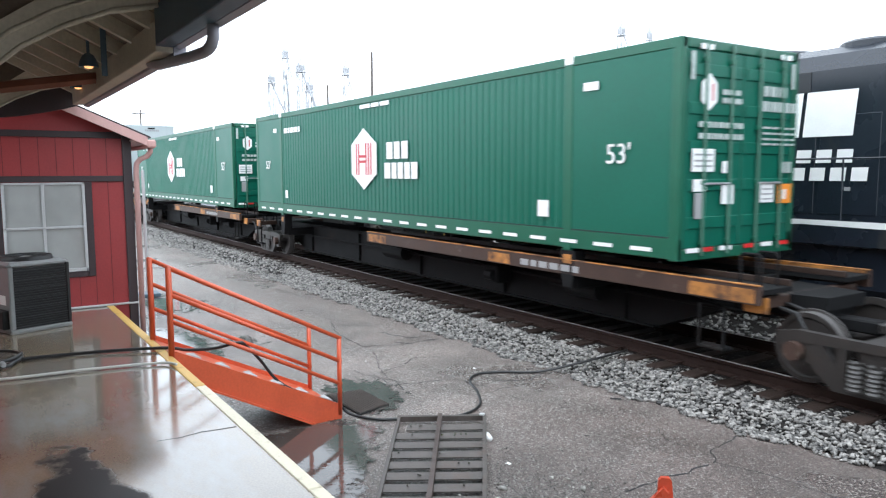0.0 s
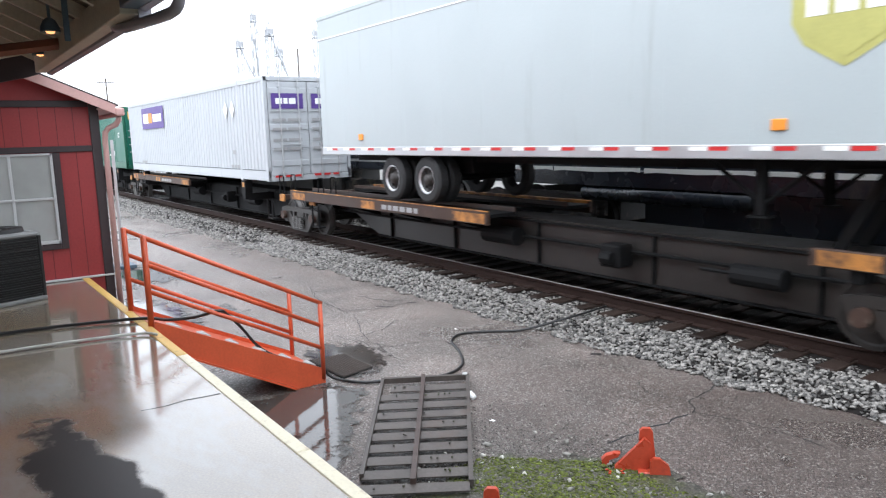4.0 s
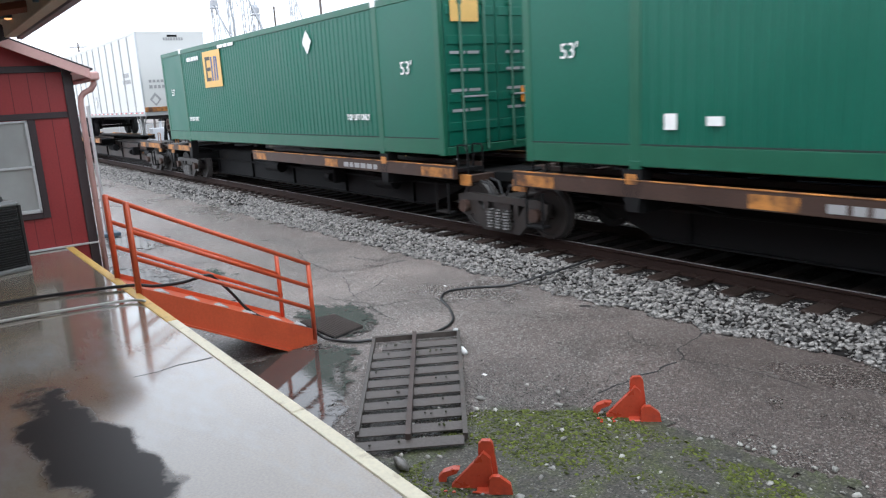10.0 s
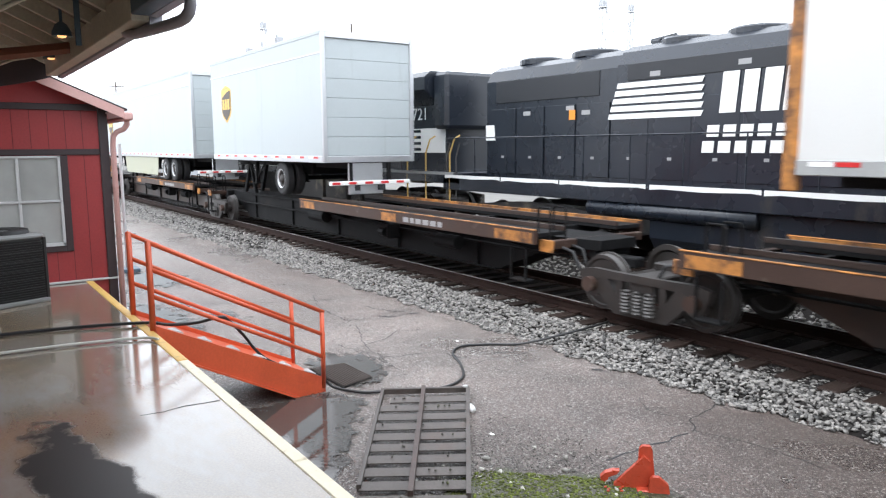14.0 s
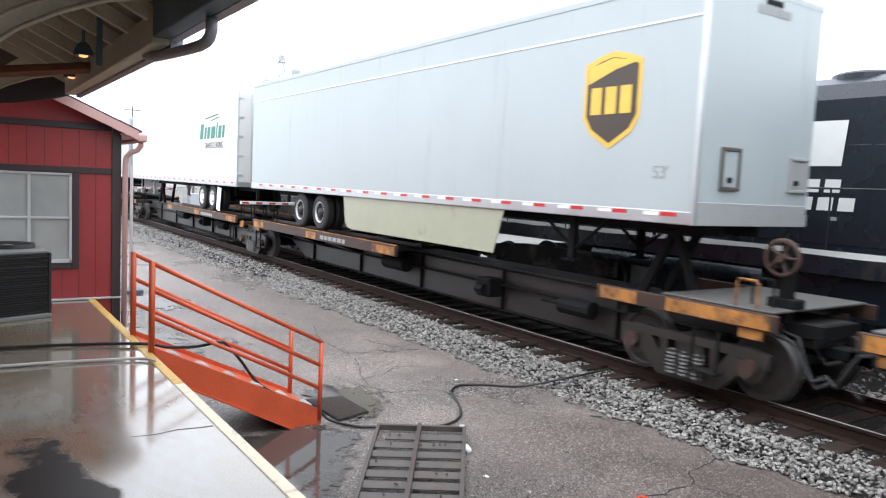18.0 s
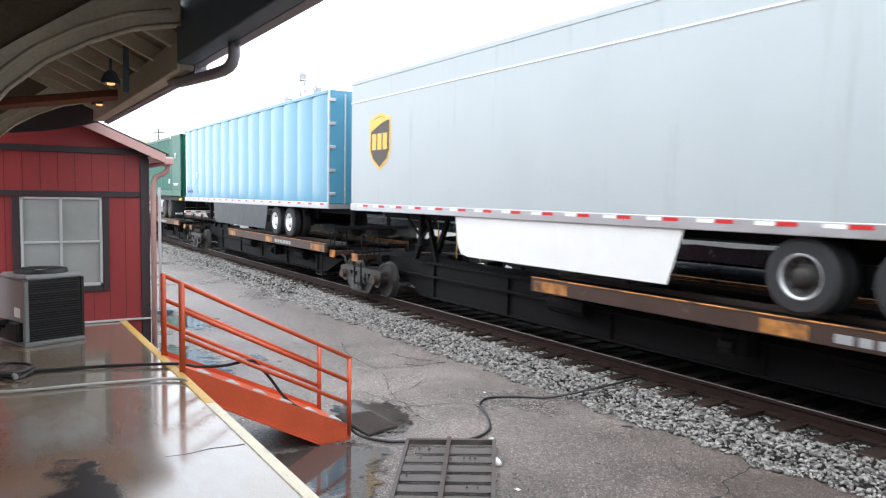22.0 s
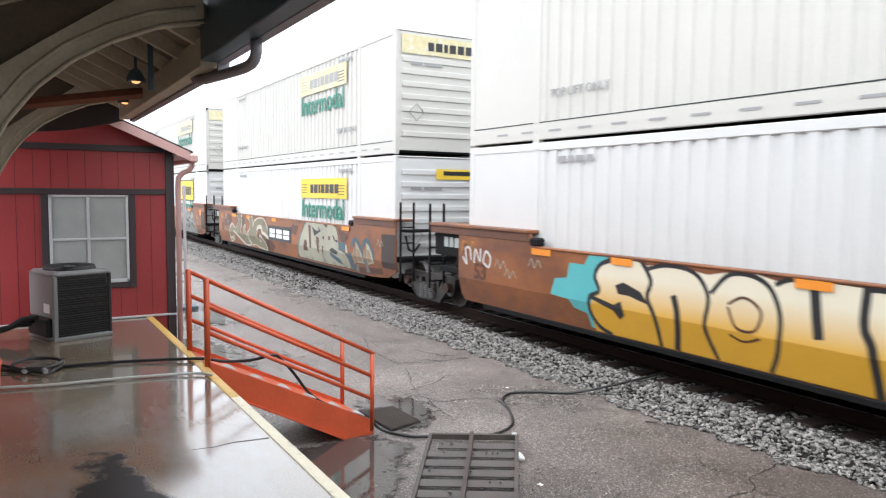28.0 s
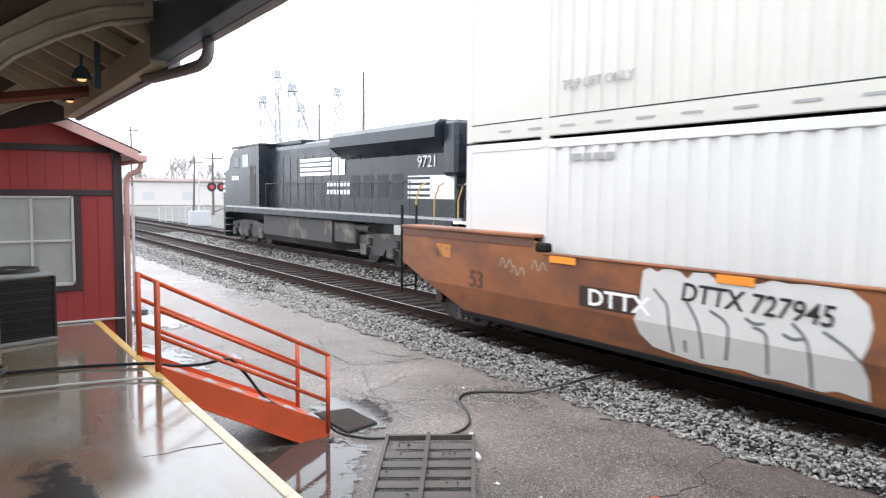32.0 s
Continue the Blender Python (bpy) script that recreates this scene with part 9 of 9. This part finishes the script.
for line in ([(-12.10, 1.58), (-11.98, 1.48), (-11.87, 1.34), (-11.82, 0.78)], [(-11.59, 1.48), (-11.4, 1.18), (-11.39, 0.78)], [(-11.25, 1.41), (-11.0, 1.25), (-11.06, 0.83)], [(-10.78, 1.39), (-10.66, 1.34), (-10.54, 1.36)], [(-10.68, 1.3), (-10.51, 1.21), (-10.53, 0.77)],
             [(-10.32, 1.28), (-10.2, 1.24), (-10.08, 1.27)], [(-10.22, 1.42), (-10.03, 1.2), (-10.02, 0.73)], [(-9.88, 1.38), (-9.63, 1.25), (-9.49, 1.13)], [(-11.62, 0.98), (-11.63, 0.82)]):
    stroke(w3, line, 0.04, GRAFFITI_SLATE, 3)
lettering("graffiti", "DTTX 727945", 0.30, BLACK_PAINT, w3, pose(-10.72, -1.513, 1.56, 0, 1.5, 0), 0.12, wide=1.08, high=1.1, fat=0.003)
grey_piece = [(-7.05, 1.83), (-6.47, 1.86), (-6.02, 1.85), (-5.82, 1.74), (-5.27, 1.86), (-4.88, 1.86), (-4.73, 1.64), (-4.17, 1.8), (-3.66, 1.85), (-3.41, 1.7), (-3.17, 1.49), (-2.95, 1.71), (-2.63, 1.76), (-2.37, 1.6), (-2.19, 1.21), (-1.98, 1.22), (-1.95, 0.73), (-3.37, 0.71), (-4.34, 0.71), (-5.23, 0.72), (-6.82, 0.8), (-6.68, 1.15), (-6.94, 1.57)]
edged(w3, grey_piece, GRAFFITI_GREY, GRAFFITI_SLATE, 0.06, 0)
for w, line in ((0.06, [(-6.41, 1.4), (-6.54, 1.11), (-6.44, 0.93), (-6.2, 0.74)]), (0.05, [(-5.97, 1.79), (-5.87, 1.51), (-6.04, 1.17), (-5.94, 0.89)]), (0.11, [(-5.56, 0.97), (-5.35, 0.76), (-5.08, 0.96), (-5.32, 0.98)]), (0.09, [(-5.25, 1.31), (-5.24, 1.14), (-5.4, 1.04)]),
                (0.05, [(-4.76, 1.61), (-4.83, 1.31), (-4.71, 1.09)]), (0.05, [(-4.14, 1.76), (-4.23, 1.43), (-4.42, 1.13)]), (0.12, [(-4.42, 1.08), (-4.44, 0.95), (-4.38, 0.85)]), (0.05, [(-4.09, 1.45), (-3.9, 1.58), (-3.65, 1.7)]), (0.12, [(-4.12, 1.38), (-3.76, 1.27), (-3.39, 1.22), (-3.35, 1.1), (-3.62, 0.94)]),
                (0.08, [(-4.14, 1.05), (-3.88, 1.02), (-3.71, 0.93)]), (0.045, [(-3.17, 1.47), (-3.0, 1.68), (-2.74, 1.77), (-2.47, 1.67), (-2.31, 1.45), (-2.19, 1.19)]), (0.10, [(-2.87, 1.17), (-2.6, 1.13), (-2.39, 1.0)]), (0.07, [(-2.77, 1.35), (-2.56, 1.34), (-2.45, 1.19)]), (0.07, [(-3.17, 1.47), (-3.4, 1.37), (-3.58, 1.37)]), (0.05, [(-3.13, 1.22), (-3.09, 1.09), (-3.11, 0.9)])):
    stroke(w3, line, w, BLACK_PAINT, 4)
for bit, m in (([(-6.7, 1.75), (-6.3, 1.8), (-6.35, 1.55), (-6.65, 1.5)], GRAFFITI_SLATE), ([(-6.3, 1.25), (-6.05, 1.45), (-6.1, 0.95), (-6.35, 0.95)], GRAFFITI_PALE), ([(-5.7, 1.55), (-5.35, 1.7), (-5.4, 1.3), (-5.75, 1.2)], GRAFFITI_PALE), ([(-4.85, 1.86), (-4.2, 1.78), (-4.7, 1.66)], GRAFFITI_RUST), ([(-3.6, 1.2), (-3.3, 1.18), (-3.35, 1.0), (-3.6, 0.95)], GRAFFITI_TAN),
               ([(-2.78, 1.01), (-2.62, 0.91), (-2.47, 0.96), (-2.57, 1.05), (-2.73, 1.09)], DECK_ORANGE), ([(-3.05, 1.5), (-2.7, 1.66), (-2.45, 1.5), (-2.8, 1.4)], GRAFFITI_PALE)):
    spray(w3, bit, m, 2)
lettering("graffiti", "DTTX 727945", 0.28, GRAFFITI_CREAM, w3, pose(-5.45, -1.516, 1.46, 0, 1.5, 0), 0.1, wide=1.12, high=1.1, fat=0.004)
for x0, z0, m in ((-1.8, 1.45, GRAFFITI_PALE), (-1.5, 1.35, GRAFFITI_PALE), (-1.6, 1.18, GRAFFITI_PALE), (-7.6, 1.45, GRAFFITI_PALE), (-15.3, 1.6, GRAFFITI_PALE), (-15.0, 1.5, GRAFFITI_PALE), (-14.5, 1.62, GRAFFITI_PALE), (-9.2, 1.55, GRAFFITI_RUST), (-8.9, 1.3, GRAFFITI_RUST), (-8.3, 1.5, GRAFFITI_RUST)):
    stroke(w3, [(x0, z0), (x0 + 0.08, z0 + 0.14), (x0 + 0.16, z0 - 0.02), (x0 + 0.26, z0 + 0.12), (x0 + 0.34, z0)], 0.022, m, 1)
for w in (w1, w2, w3):
    spray(w, [(-0.75, 0.98), (-0.03, 0.98), (-0.03, 1.80), (-0.75, 1.78)], SILL_BROWN, 0, "end_panel")
    spray(w, [(-2.2, 0.70), (-0.8, 0.80), (-0.8, 0.95), (-2.2, 0.86)], GRAFFITI_RUST, 0, "grime_patch")
for lead, low in ((-281.95, True), (-301.33, False), (-320.65, True)):
    hunt_container(lead, 0.748, "white ribbed container with yellow name panel in the well", framed=low)
    hunt_container(lead, 3.675, "weathered cream container with faded yellow panel stacked on top", cream=True)


# ---- keyed movement ----
def motions():
    for ob, lead in ROLLING:
        walk(ob, [(t, pose(lead + run(t), CY, 0)) for t in range(33)])
    for ws, x0, ax in WHEELSETS:
        rows, t, ang = [], 0.0, 0.0
        loc = (ax, 0, RAIL_TOP + 0.42)
        last = 0.0
        rows.append((0.0, pose(*loc)))
        turn = 0.0
        while t < 32.0 - 1e-6:
            x = x0 + run(t)
            step = 1 / 30 if -42 < x < 4 else 0.5
            t2 = min(32.0, t + step)
            if -42 < x < 4:
                turn += math.degrees((run(t2) - run(t)) / 0.42)
            t = t2
            if step < 0.1 or t >= 32.0 - 1e-6 or -60 < x0 + run(t) < 10:
                rows.append((t, pose(loc[0], loc[1], loc[2], 0, turn, 0)))
        walk(ws, rows)


# ---- ground pieces: puddles, cracks, moss, ballast, ties ----
def within(x, y, poly):
    odd = False
    for (xa, ya), (xb, yb) in zip(poly, poly[1:] + poly[:1]):
        if (ya > y) != (yb > y) and x < xa + (y - ya) / (yb - ya) * (xb - xa):
            odd = not odd
    return odd


def flat_patch(outline, z, wobble, seed, cell=0.03):
    """A thin irregular patch of small cells inside an outline, its edge ragged."""
    s, ids = Shape(), {}
    xs, ys = [p[0] for p in outline], [p[1] for p in outline]

    def corner(i, j):
        if (i, j) not in ids:
            ids[i, j] = len(s.v)
            x, y = i * cell, j * cell
            s.v.append((x + 0.4 * cell * noise.noise((x * 31, y * 31, 1)), y + 0.4 * cell * noise.noise((x * 31, y * 31, 2)), z))
        return ids[i, j]
    for i in range(int((min(xs) - wobble) / cell) - 1, int((max(xs) + wobble) / cell) + 1):
        for j in range(int((min(ys) - wobble) / cell) - 1, int((max(ys) + wobble) / cell) + 1):
            x, y = (i + 0.5) * cell, (j + 0.5) * cell
            wx = noise.noise((x * 3, y * 3, seed)) + 0.6 * noise.noise((x * 9, y * 9, seed)) + 0.25 * noise.noise((x * 22, y * 22, seed))
            wy = noise.noise((x * 3, y * 3, seed + 9)) + 0.6 * noise.noise((x * 9, y * 9, seed + 9)) + 0.25 * noise.noise((x * 22, y * 22, seed + 9))
            if within(x + wobble * wx, y + wobble * wy, outline):
                s.f.append((corner(i, j), corner(i + 1, j), corner(i + 1, j + 1), corner(i, j + 1)))
    return s


def water_sheet(outline, z, rim, cell):
    """A thin sheet over an outline and its rim; the attribute "depth" falls from 1 inside to 0 at the rim's edge."""
    xs, ys = [p[0] for p in outline], [p[1] for p in outline]
    gx = np.arange(min(xs) - rim, max(xs) + rim, cell)
    gy = np.arange(min(ys) - rim, max(ys) + rim, cell)
    off = [(rim * r * math.cos(a), rim * r * math.sin(a)) for r in (0.35, 0.7, 1.0) for a in np.arange(8) * 0.7854] + [(0, 0)]
    s, depth = Shape(), []
    for x in gx:
        for y in gy:
            s.v.append((x, y, z))
            depth.append(sum(within(x + a, y + b, outline) for a, b in off) / len(off))
    n = len(gy)
    for i in range(len(gx) - 1):
        for j in range(n - 1):
            q = (i * n + j, (i + 1) * n + j, (i + 1) * n + j + 1, i * n + j + 1)
            if max(depth[k] for k in q) > 0:
                s.f.append(q)
    me = bpy.data.meshes.new("puddle")
    me.from_pydata(s.v, [], s.f)
    me.attributes.new("depth", "FLOAT", "POINT").data.foreach_set("value", depth)
    return me


def ragged_rim(m):
    """Lets the ground show where the water thins out, along a noisy shore."""
    n, l = m.node_tree.nodes, m.node_tree.links
    b = n["Principled BSDF"]
    at_ = n.new("ShaderNodeAttribute")
    at_.attribute_name = "depth"
    tc = n.new("ShaderNodeTexCoord")
    nz = n.new("ShaderNodeTexNoise")
    nz.inputs["Scale"].default_value, nz.inputs["Detail"].default_value, nz.inputs["Roughness"].default_value = 4.5, 7, 0.68
    l.new(tc.outputs["Object"], nz.inputs["Vector"])
    ad = n.new("ShaderNodeMath")
    ad.operation = "MULTIPLY_ADD"
    ad.inputs[1].default_value = 1.9
    l.new(nz.outputs[0], ad.inputs[0])
    l.new(at_.outputs["Fac"], ad.inputs[2])
    rg = n.new("ShaderNodeMapRange")
    rg.inputs["From Min"].default_value, rg.inputs["From Max"].default_value = 1.36, 1.56
    l.new(ad.outputs[0], rg.inputs["Value"])
    l.new(rg.outputs[0], b.inputs["Alpha"])
    return m


ragged_rim(PUDDLE)
for outline, rim, lab in (([(-7.35, 1.7), (-7.3, 2.6), (-7.42, 3.5), (-7.1, 3.75), (-6.75, 3.6), (-6.3, 3.25), (-5.9, 2.95), (-5.5, 2.75), (-5.2, 2.4), (-5.2, 1.7)], 0.42, "shallow rain puddle beside the platform reflecting the ramp"),
                          ([(-8.75, 3.8), (-8.75, 4.45), (-8.2, 4.6), (-7.5, 4.4), (-7.25, 3.95), (-7.5, 3.6)], 0.38, "thin film of rain water round the drain cover"),
                          ([(-15.5, 2.3), (-14.0, 2.6), (-12.6, 3.3), (-11.2, 3.2), (-10.4, 2.7), (-10.3, 2.1), (-12, 2.2)], 0.6, "broken rain puddle on the asphalt"),
                          ([(-12.8, 3.7), (-11.9, 4.1), (-11.2, 3.9), (-11.6, 3.5)], 0.5, "small rain puddle on the asphalt"),
                          ([(-18.5, 3.2), (-16.5, 4.1), (-14.6, 4.2), (-15.6, 3.0)], 0.7, "rain puddle on the far driveway")):
    pd = part("puddle", water_sheet(outline, 0.012, rim, 0.06 if max(p[0] for p in outline) > -9 else 0.12), PUDDLE)
    tagged(pd, lab, "puddle", kind="structure")


def crack(pts, w, seed):
    left, right = [], []
    line = []
    for a, b in zip(pts, pts[1:]):
        a, b = Vector((*a, 0)), Vector((*b, 0))
        n = max(3, int((b - a).length / 0.07))
        for k in range(n):
            p = a.lerp(b, k / n)
            line.append(Vector((p.x + 0.06 * noise.noise((p.x * 5, p.y * 5, seed)), p.y + 0.06 * noise.noise((p.x * 5, p.y * 5, seed + 7)), 0)))
    s = Shape()
    for i, p in enumerate(line):
        d = (line[min(i + 1, len(line) - 1)] - line[max(i - 1, 0)]).normalized()
        ww = w * (0.5 + 0.8 * abs(noise.noise((i * 0.4, seed, 1)))) / 2
        z = 0.012 * (noise.noise((p.x * 0.35, p.y * 0.35, 3)) - 0.2) + 0.004
        s.v += [(p.x - d.y * ww, p.y + d.x * ww, z), (p.x + d.y * ww, p.y - d.x * ww, z)]
    s.f = [(2 * i, 2 * i + 1, 2 * i + 3, 2 * i + 2) for i in range(len(line) - 1)]
    part("crack", s, BLACK_PAINT, road, "dark crack in the asphalt")


crack([(-4.23, 4.73), (-4.23, 5.22), (-4.2, 5.94)], 0.034, 1)
crack([(-4.2, 5.94), (-4.42, 6.18), (-4.51, 6.58), (-4.54, 6.98)], 0.022, 8)
crack([(-4.22, 5.96), (-3.85, 6.10), (-3.45, 6.15), (-2.9, 6.1)], 0.014, 2)
crack([(-7.26, 5.55), (-7.25, 6.61)], 0.014, 9)
crack([(-6.91, 5.64), (-6.61, 5.66)], 0.02, 10)
crack([(-8.8, 4.6), (-9.0, 5.2), (-9.3, 5.6), (-9.1, 6.1)], 0.02, 3)
crack([(-10.3, 5.85), (-10.15, 6.0), (-10.1, 6.15)], 0.05, 11)
crack([(-10.2, 6.4), (-10.07, 6.59)], 0.09, 12)
crack([(-6.2, 6.6), (-6.05, 6.75)], 0.10, 13)
crack([(-5.45, 5.4), (-5.35, 5.5)], 0.03, 14)
crack([(-7.6, 5.9), (-7.4, 6.3), (-7.6, 6.7)], 0.02, 4)
crack([(-11.2, 6.0), (-10.6, 6.2), (-10.3, 6.4)], 0.04, 5)
crack([(-13.0, 3.8), (-12.4, 4.8), (-12.0, 5.9)], 0.02, 6)
crack([(-9.2, 4.5), (-8.2, 4.65), (-7.4, 4.6)], 0.015, 7)
crack([(-12.56, 5.68), (-11.3, 5.3), (-10.36, 5.27), (-10.15, 5.89), (-10.16, 6.57)], 0.022, 15)
crack([(-8.78, 4.63), (-8.15, 4.81), (-7.97, 5.52), (-7.43, 5.51)], 0.018, 16)
crack([(-9.92, 5.24), (-8.69, 4.76), (-7.9, 4.62)], 0.016, 17)
crack([(-6.3, 5.2), (-6.1, 5.6), (-6.35, 5.95)], 0.010, 18)
crack([(-5.2, 6.3), (-4.9, 6.05), (-4.5, 6.1)], 0.010, 19)

soil = part("soil_patch", flat_patch([(-4.6, 3.2), (-4.5, 3.8), (-4.25, 4.3), (-3.7, 4.6), (-3.0, 4.7), (-2.3, 4.72), (-1.2, 4.75), (-0.4, 4.75), (-0.4, 1.66), (-4.4, 1.66), (-4.5, 2.4)], 0.010, 0.22, 2.2, 0.04), SOIL)
tagged(soil, "damp gravelly soil patch by the platform", "soil", kind="structure")


ICO = [(0, 0, 1)] + [(0.894 * math.cos(k * 1.2566), 0.894 * math.sin(k * 1.2566), 0.447) for k in range(5)] + [(0.894 * math.cos(k * 1.2566 + 0.628), 0.894 * math.sin(k * 1.2566 + 0.628), -0.447) for k in range(5)] + [(0, 0, -1)]
ICO_F = [(0, 1 + k, 1 + (k + 1) % 5) for k in range(5)] + [(1 + k, 6 + k, 1 + (k + 1) % 5) for k in range(5)] + [(1 + (k + 1) % 5, 6 + k, 6 + (k + 1) % 5) for k in range(5)] + [(11, 6 + (k + 1) % 5, 6 + k) for k in range(5)]


def rocks(name, mat, places, label, category, flat=0.7):
    """Many small angular stones in one mesh. places: rows of x, y, z, size."""
    rg = np.random.default_rng(7)
    n = len(places)
    base = np.array(ICO)[None] * rg.uniform(0.5, 1.2, (n, 12, 1))
    base *= np.stack([rg.uniform(0.8, 1.5, n), rg.uniform(0.65, 1.1, n), rg.uniform(0.35, 0.8, n) * flat / 0.7], 1)[:, None, :]
    a, b = rg.uniform(0, 6.28, n), rg.uniform(-0.9, 0.9, n)
    x, y, z = base[..., 0], base[..., 1], base[..., 2]
    y, z = y * np.cos(b)[:, None] - z * np.sin(b)[:, None], y * np.sin(b)[:, None] + z * np.cos(b)[:, None]
    x, y = x * np.cos(a)[:, None] - y * np.sin(a)[:, None], x * np.sin(a)[:, None] + y * np.cos(a)[:, None]
    v = np.stack([x, y, z], -1) * places[:, None, 3:4] + places[:, None, :3]
    f = (np.array(ICO_F)[None] + 12 * np.arange(n)[:, None, None]).reshape(-1, 3)
    me = bpy.data.meshes.new(name)
    me.vertices.add(n * 12)
    me.vertices.foreach_set("co", v.reshape(-1))
    me.loops.add(f.size)
    me.loops.foreach_set("vertex_index", f.reshape(-1))
    me.polygons.add(len(f))
    me.polygons.foreach_set("loop_start", np.arange(0, f.size, 3))
    me.polygons.foreach_set("loop_total", np.full(len(f), 3))
    me.update()
    ob = part(name, me, mat)
    return tagged(ob, label, category, kind="stuff")


def bed_height(y):
    return np.interp(y, [6.4, 7.02, 7.2, 7.45, 7.7, 10.35, 11.0, 11.4, 11.9, 14.6], [0.0, 0.0, 0.04, 0.12, 0.145, 0.145, 0.09, 0.10, 0.15, 0.155])


rg = np.random.default_rng(3)


def strew(n, x0, x1, y0, y1, lo, hi, lift=0.2):
    x, y = rg.uniform(x0, x1, n), rg.uniform(y0, y1, n)
    s = rg.uniform(lo, hi, n)
    return np.stack([x, y, bed_height(y) + s * lift, s], 1)


def shoulder(rows):
    """Keeps the stones behind a ragged foot line, and off the tie ends."""
    x, y = rows[:, 0], rows[:, 1]
    foot = np.interp(x, [-45, -20, -9.5, -6.0, -4.0, -2.8], [6.45, 6.62, 6.80, 6.84, 6.94, 7.06])
    foot = foot + 0.05 * np.sin(x * 3.1) + 0.05 * np.sin(x * 7.7 + 1) + 0.03 * np.sin(x * 17)
    on_tie = np.abs((2.0 - x + 0.265) % 0.53 - 0.265) < 0.13
    return rows[(y > foot) & ~(on_tie & (y > 7.76 + 0.07 * np.sin(x * 23)))]


near = shoulder(strew(27000, -19, 1.5, 6.6, 8.12, 0.019, 0.043, 0.25))
near[:, 2] -= np.where(near[:, 1] > 7.72, 0.02, 0.0)
edge = shoulder(strew(1500, -19, 1.5, 6.5, 7.1, 0.010, 0.03))
mid = shoulder(strew(8000, -45, -19, 6.4, 8.0, 0.03, 0.052))
between = strew(7000, -48, -4, 9.85, 12.3, 0.03, 0.055)
rocks("ballast_stones", STONE, np.concatenate([near, edge, mid, between]), "loose grey crushed ballast stones", "ballast stones")

# stones between the rails: oil and the train's shade are both in their colour
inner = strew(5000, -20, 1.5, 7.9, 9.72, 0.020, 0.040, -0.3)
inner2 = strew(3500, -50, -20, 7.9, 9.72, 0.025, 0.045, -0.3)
rocks("track_stones", SHADED_OILY_STONE, np.concatenate([inner, inner2]), "oily stones between the rails, shade under cars in their colour", "ballast stones")

# moss in clumps, with pale pebbles between
n = 42000
mx, my = rg.uniform(-4.7, -0.6, n), rg.uniform(1.7, 5.0, n)
keep = []
for i in range(n):
    v = noise.noise((mx[i] * 1.3, my[i] * 1.3, 1.5)) + 0.35 * noise.noise((mx[i] * 5, my[i] * 5, 2.5))
    inside = my[i] < 4.5 + 0.12 * noise.noise((mx[i] * 3, 0, 4)) and my[i] < 4.2 + (mx[i] + 4.2) * 1.0 and (mx[i] > -4.3 or my[i] > 3.2)
    if inside and v > -0.30 + 0.40 * rg.uniform():
        keep.append((mx[i], my[i], 0.010, 0.007 + 0.017 * rg.uniform() ** 2))
rocks("moss", MOSS, np.array(keep), "low green moss growing over the soil", "moss", 0.4)
n = 700
px, py = rg.uniform(-5.0, -0.6, n), rg.uniform(1.7, 5.1, n)
rocks("pebbles", PEBBLE, np.array([(px[i], py[i], 0.014, 0.005 + 0.034 * rg.uniform() ** 4) for i in range(n) if py[i] < 4.9 + (px[i] + 3.0) * 0.14]), "scattered pale pebbles in the moss", "pebbles")
n = 5000
gx, gy = rg.normal(-4.55, 0.5, n), rg.normal(3.9, 0.5, n)
rocks("gravel", STONE, np.array([(gx[i], gy[i], 0.006, rg.uniform(0.003, 0.010)) for i in range(n)]), "fine loose gravel on the asphalt", "gravel")
stone = rocks("large_stone", STONE, np.array([(-4.32, 2.62, 0.04, 0.10)]), "dark rounded stone beside the grate", "stone")
stone["kind"] = "thing"
for lx, ly in ((-8.28, 5.97), (-5.30, 4.23)):
    sc = part("litter_scrap", flat_patch([(lx, ly), (lx + 0.05, ly + 0.01), (lx + 0.04, ly + 0.05), (lx - 0.01, ly + 0.04)], 0.012, 0.008, 1.0, 0.012), WHITE_PAINT)
    tagged(sc, "scrap of white paper litter on the asphalt", "litter", "litter scraps")

# ties, each its own piece under its track
tie_mesh = Shape().soft(-0.115, 0.115, -1.30, 1.30, 0.0, 0.175, 0.012).mesh("tie")
tie_mesh.materials.append(TIE_WOOD)
plate_mesh = Shape().soft(-0.09, 0.09, -0.17, 0.17, 0.172, 0.19, 0.004).mesh("tie_plate")
plate_mesh.materials.append(RAIL_RUST)
rnd = random.Random(11)
for tr, y in zip(TRACKS, TRACK_Y):
    for k in range(128):
        x = 2.0 - 0.53 * k
        o = new("tie", tie_mesh)
        o.parent = tr
        o.matrix_basis = pose(x + rnd.uniform(-0.03, 0.03), y + rnd.uniform(-0.06, 0.06), rnd.uniform(-0.008, 0.006), 0, 0, rnd.uniform(-1, 1))
        if k < 60 and y < 10:
            for d in (-0.7525, 0.7525):
                q = new("tie_plate", plate_mesh)
                q.parent = tr
                q.matrix_basis = pose(x, y + d, 0)


motions()
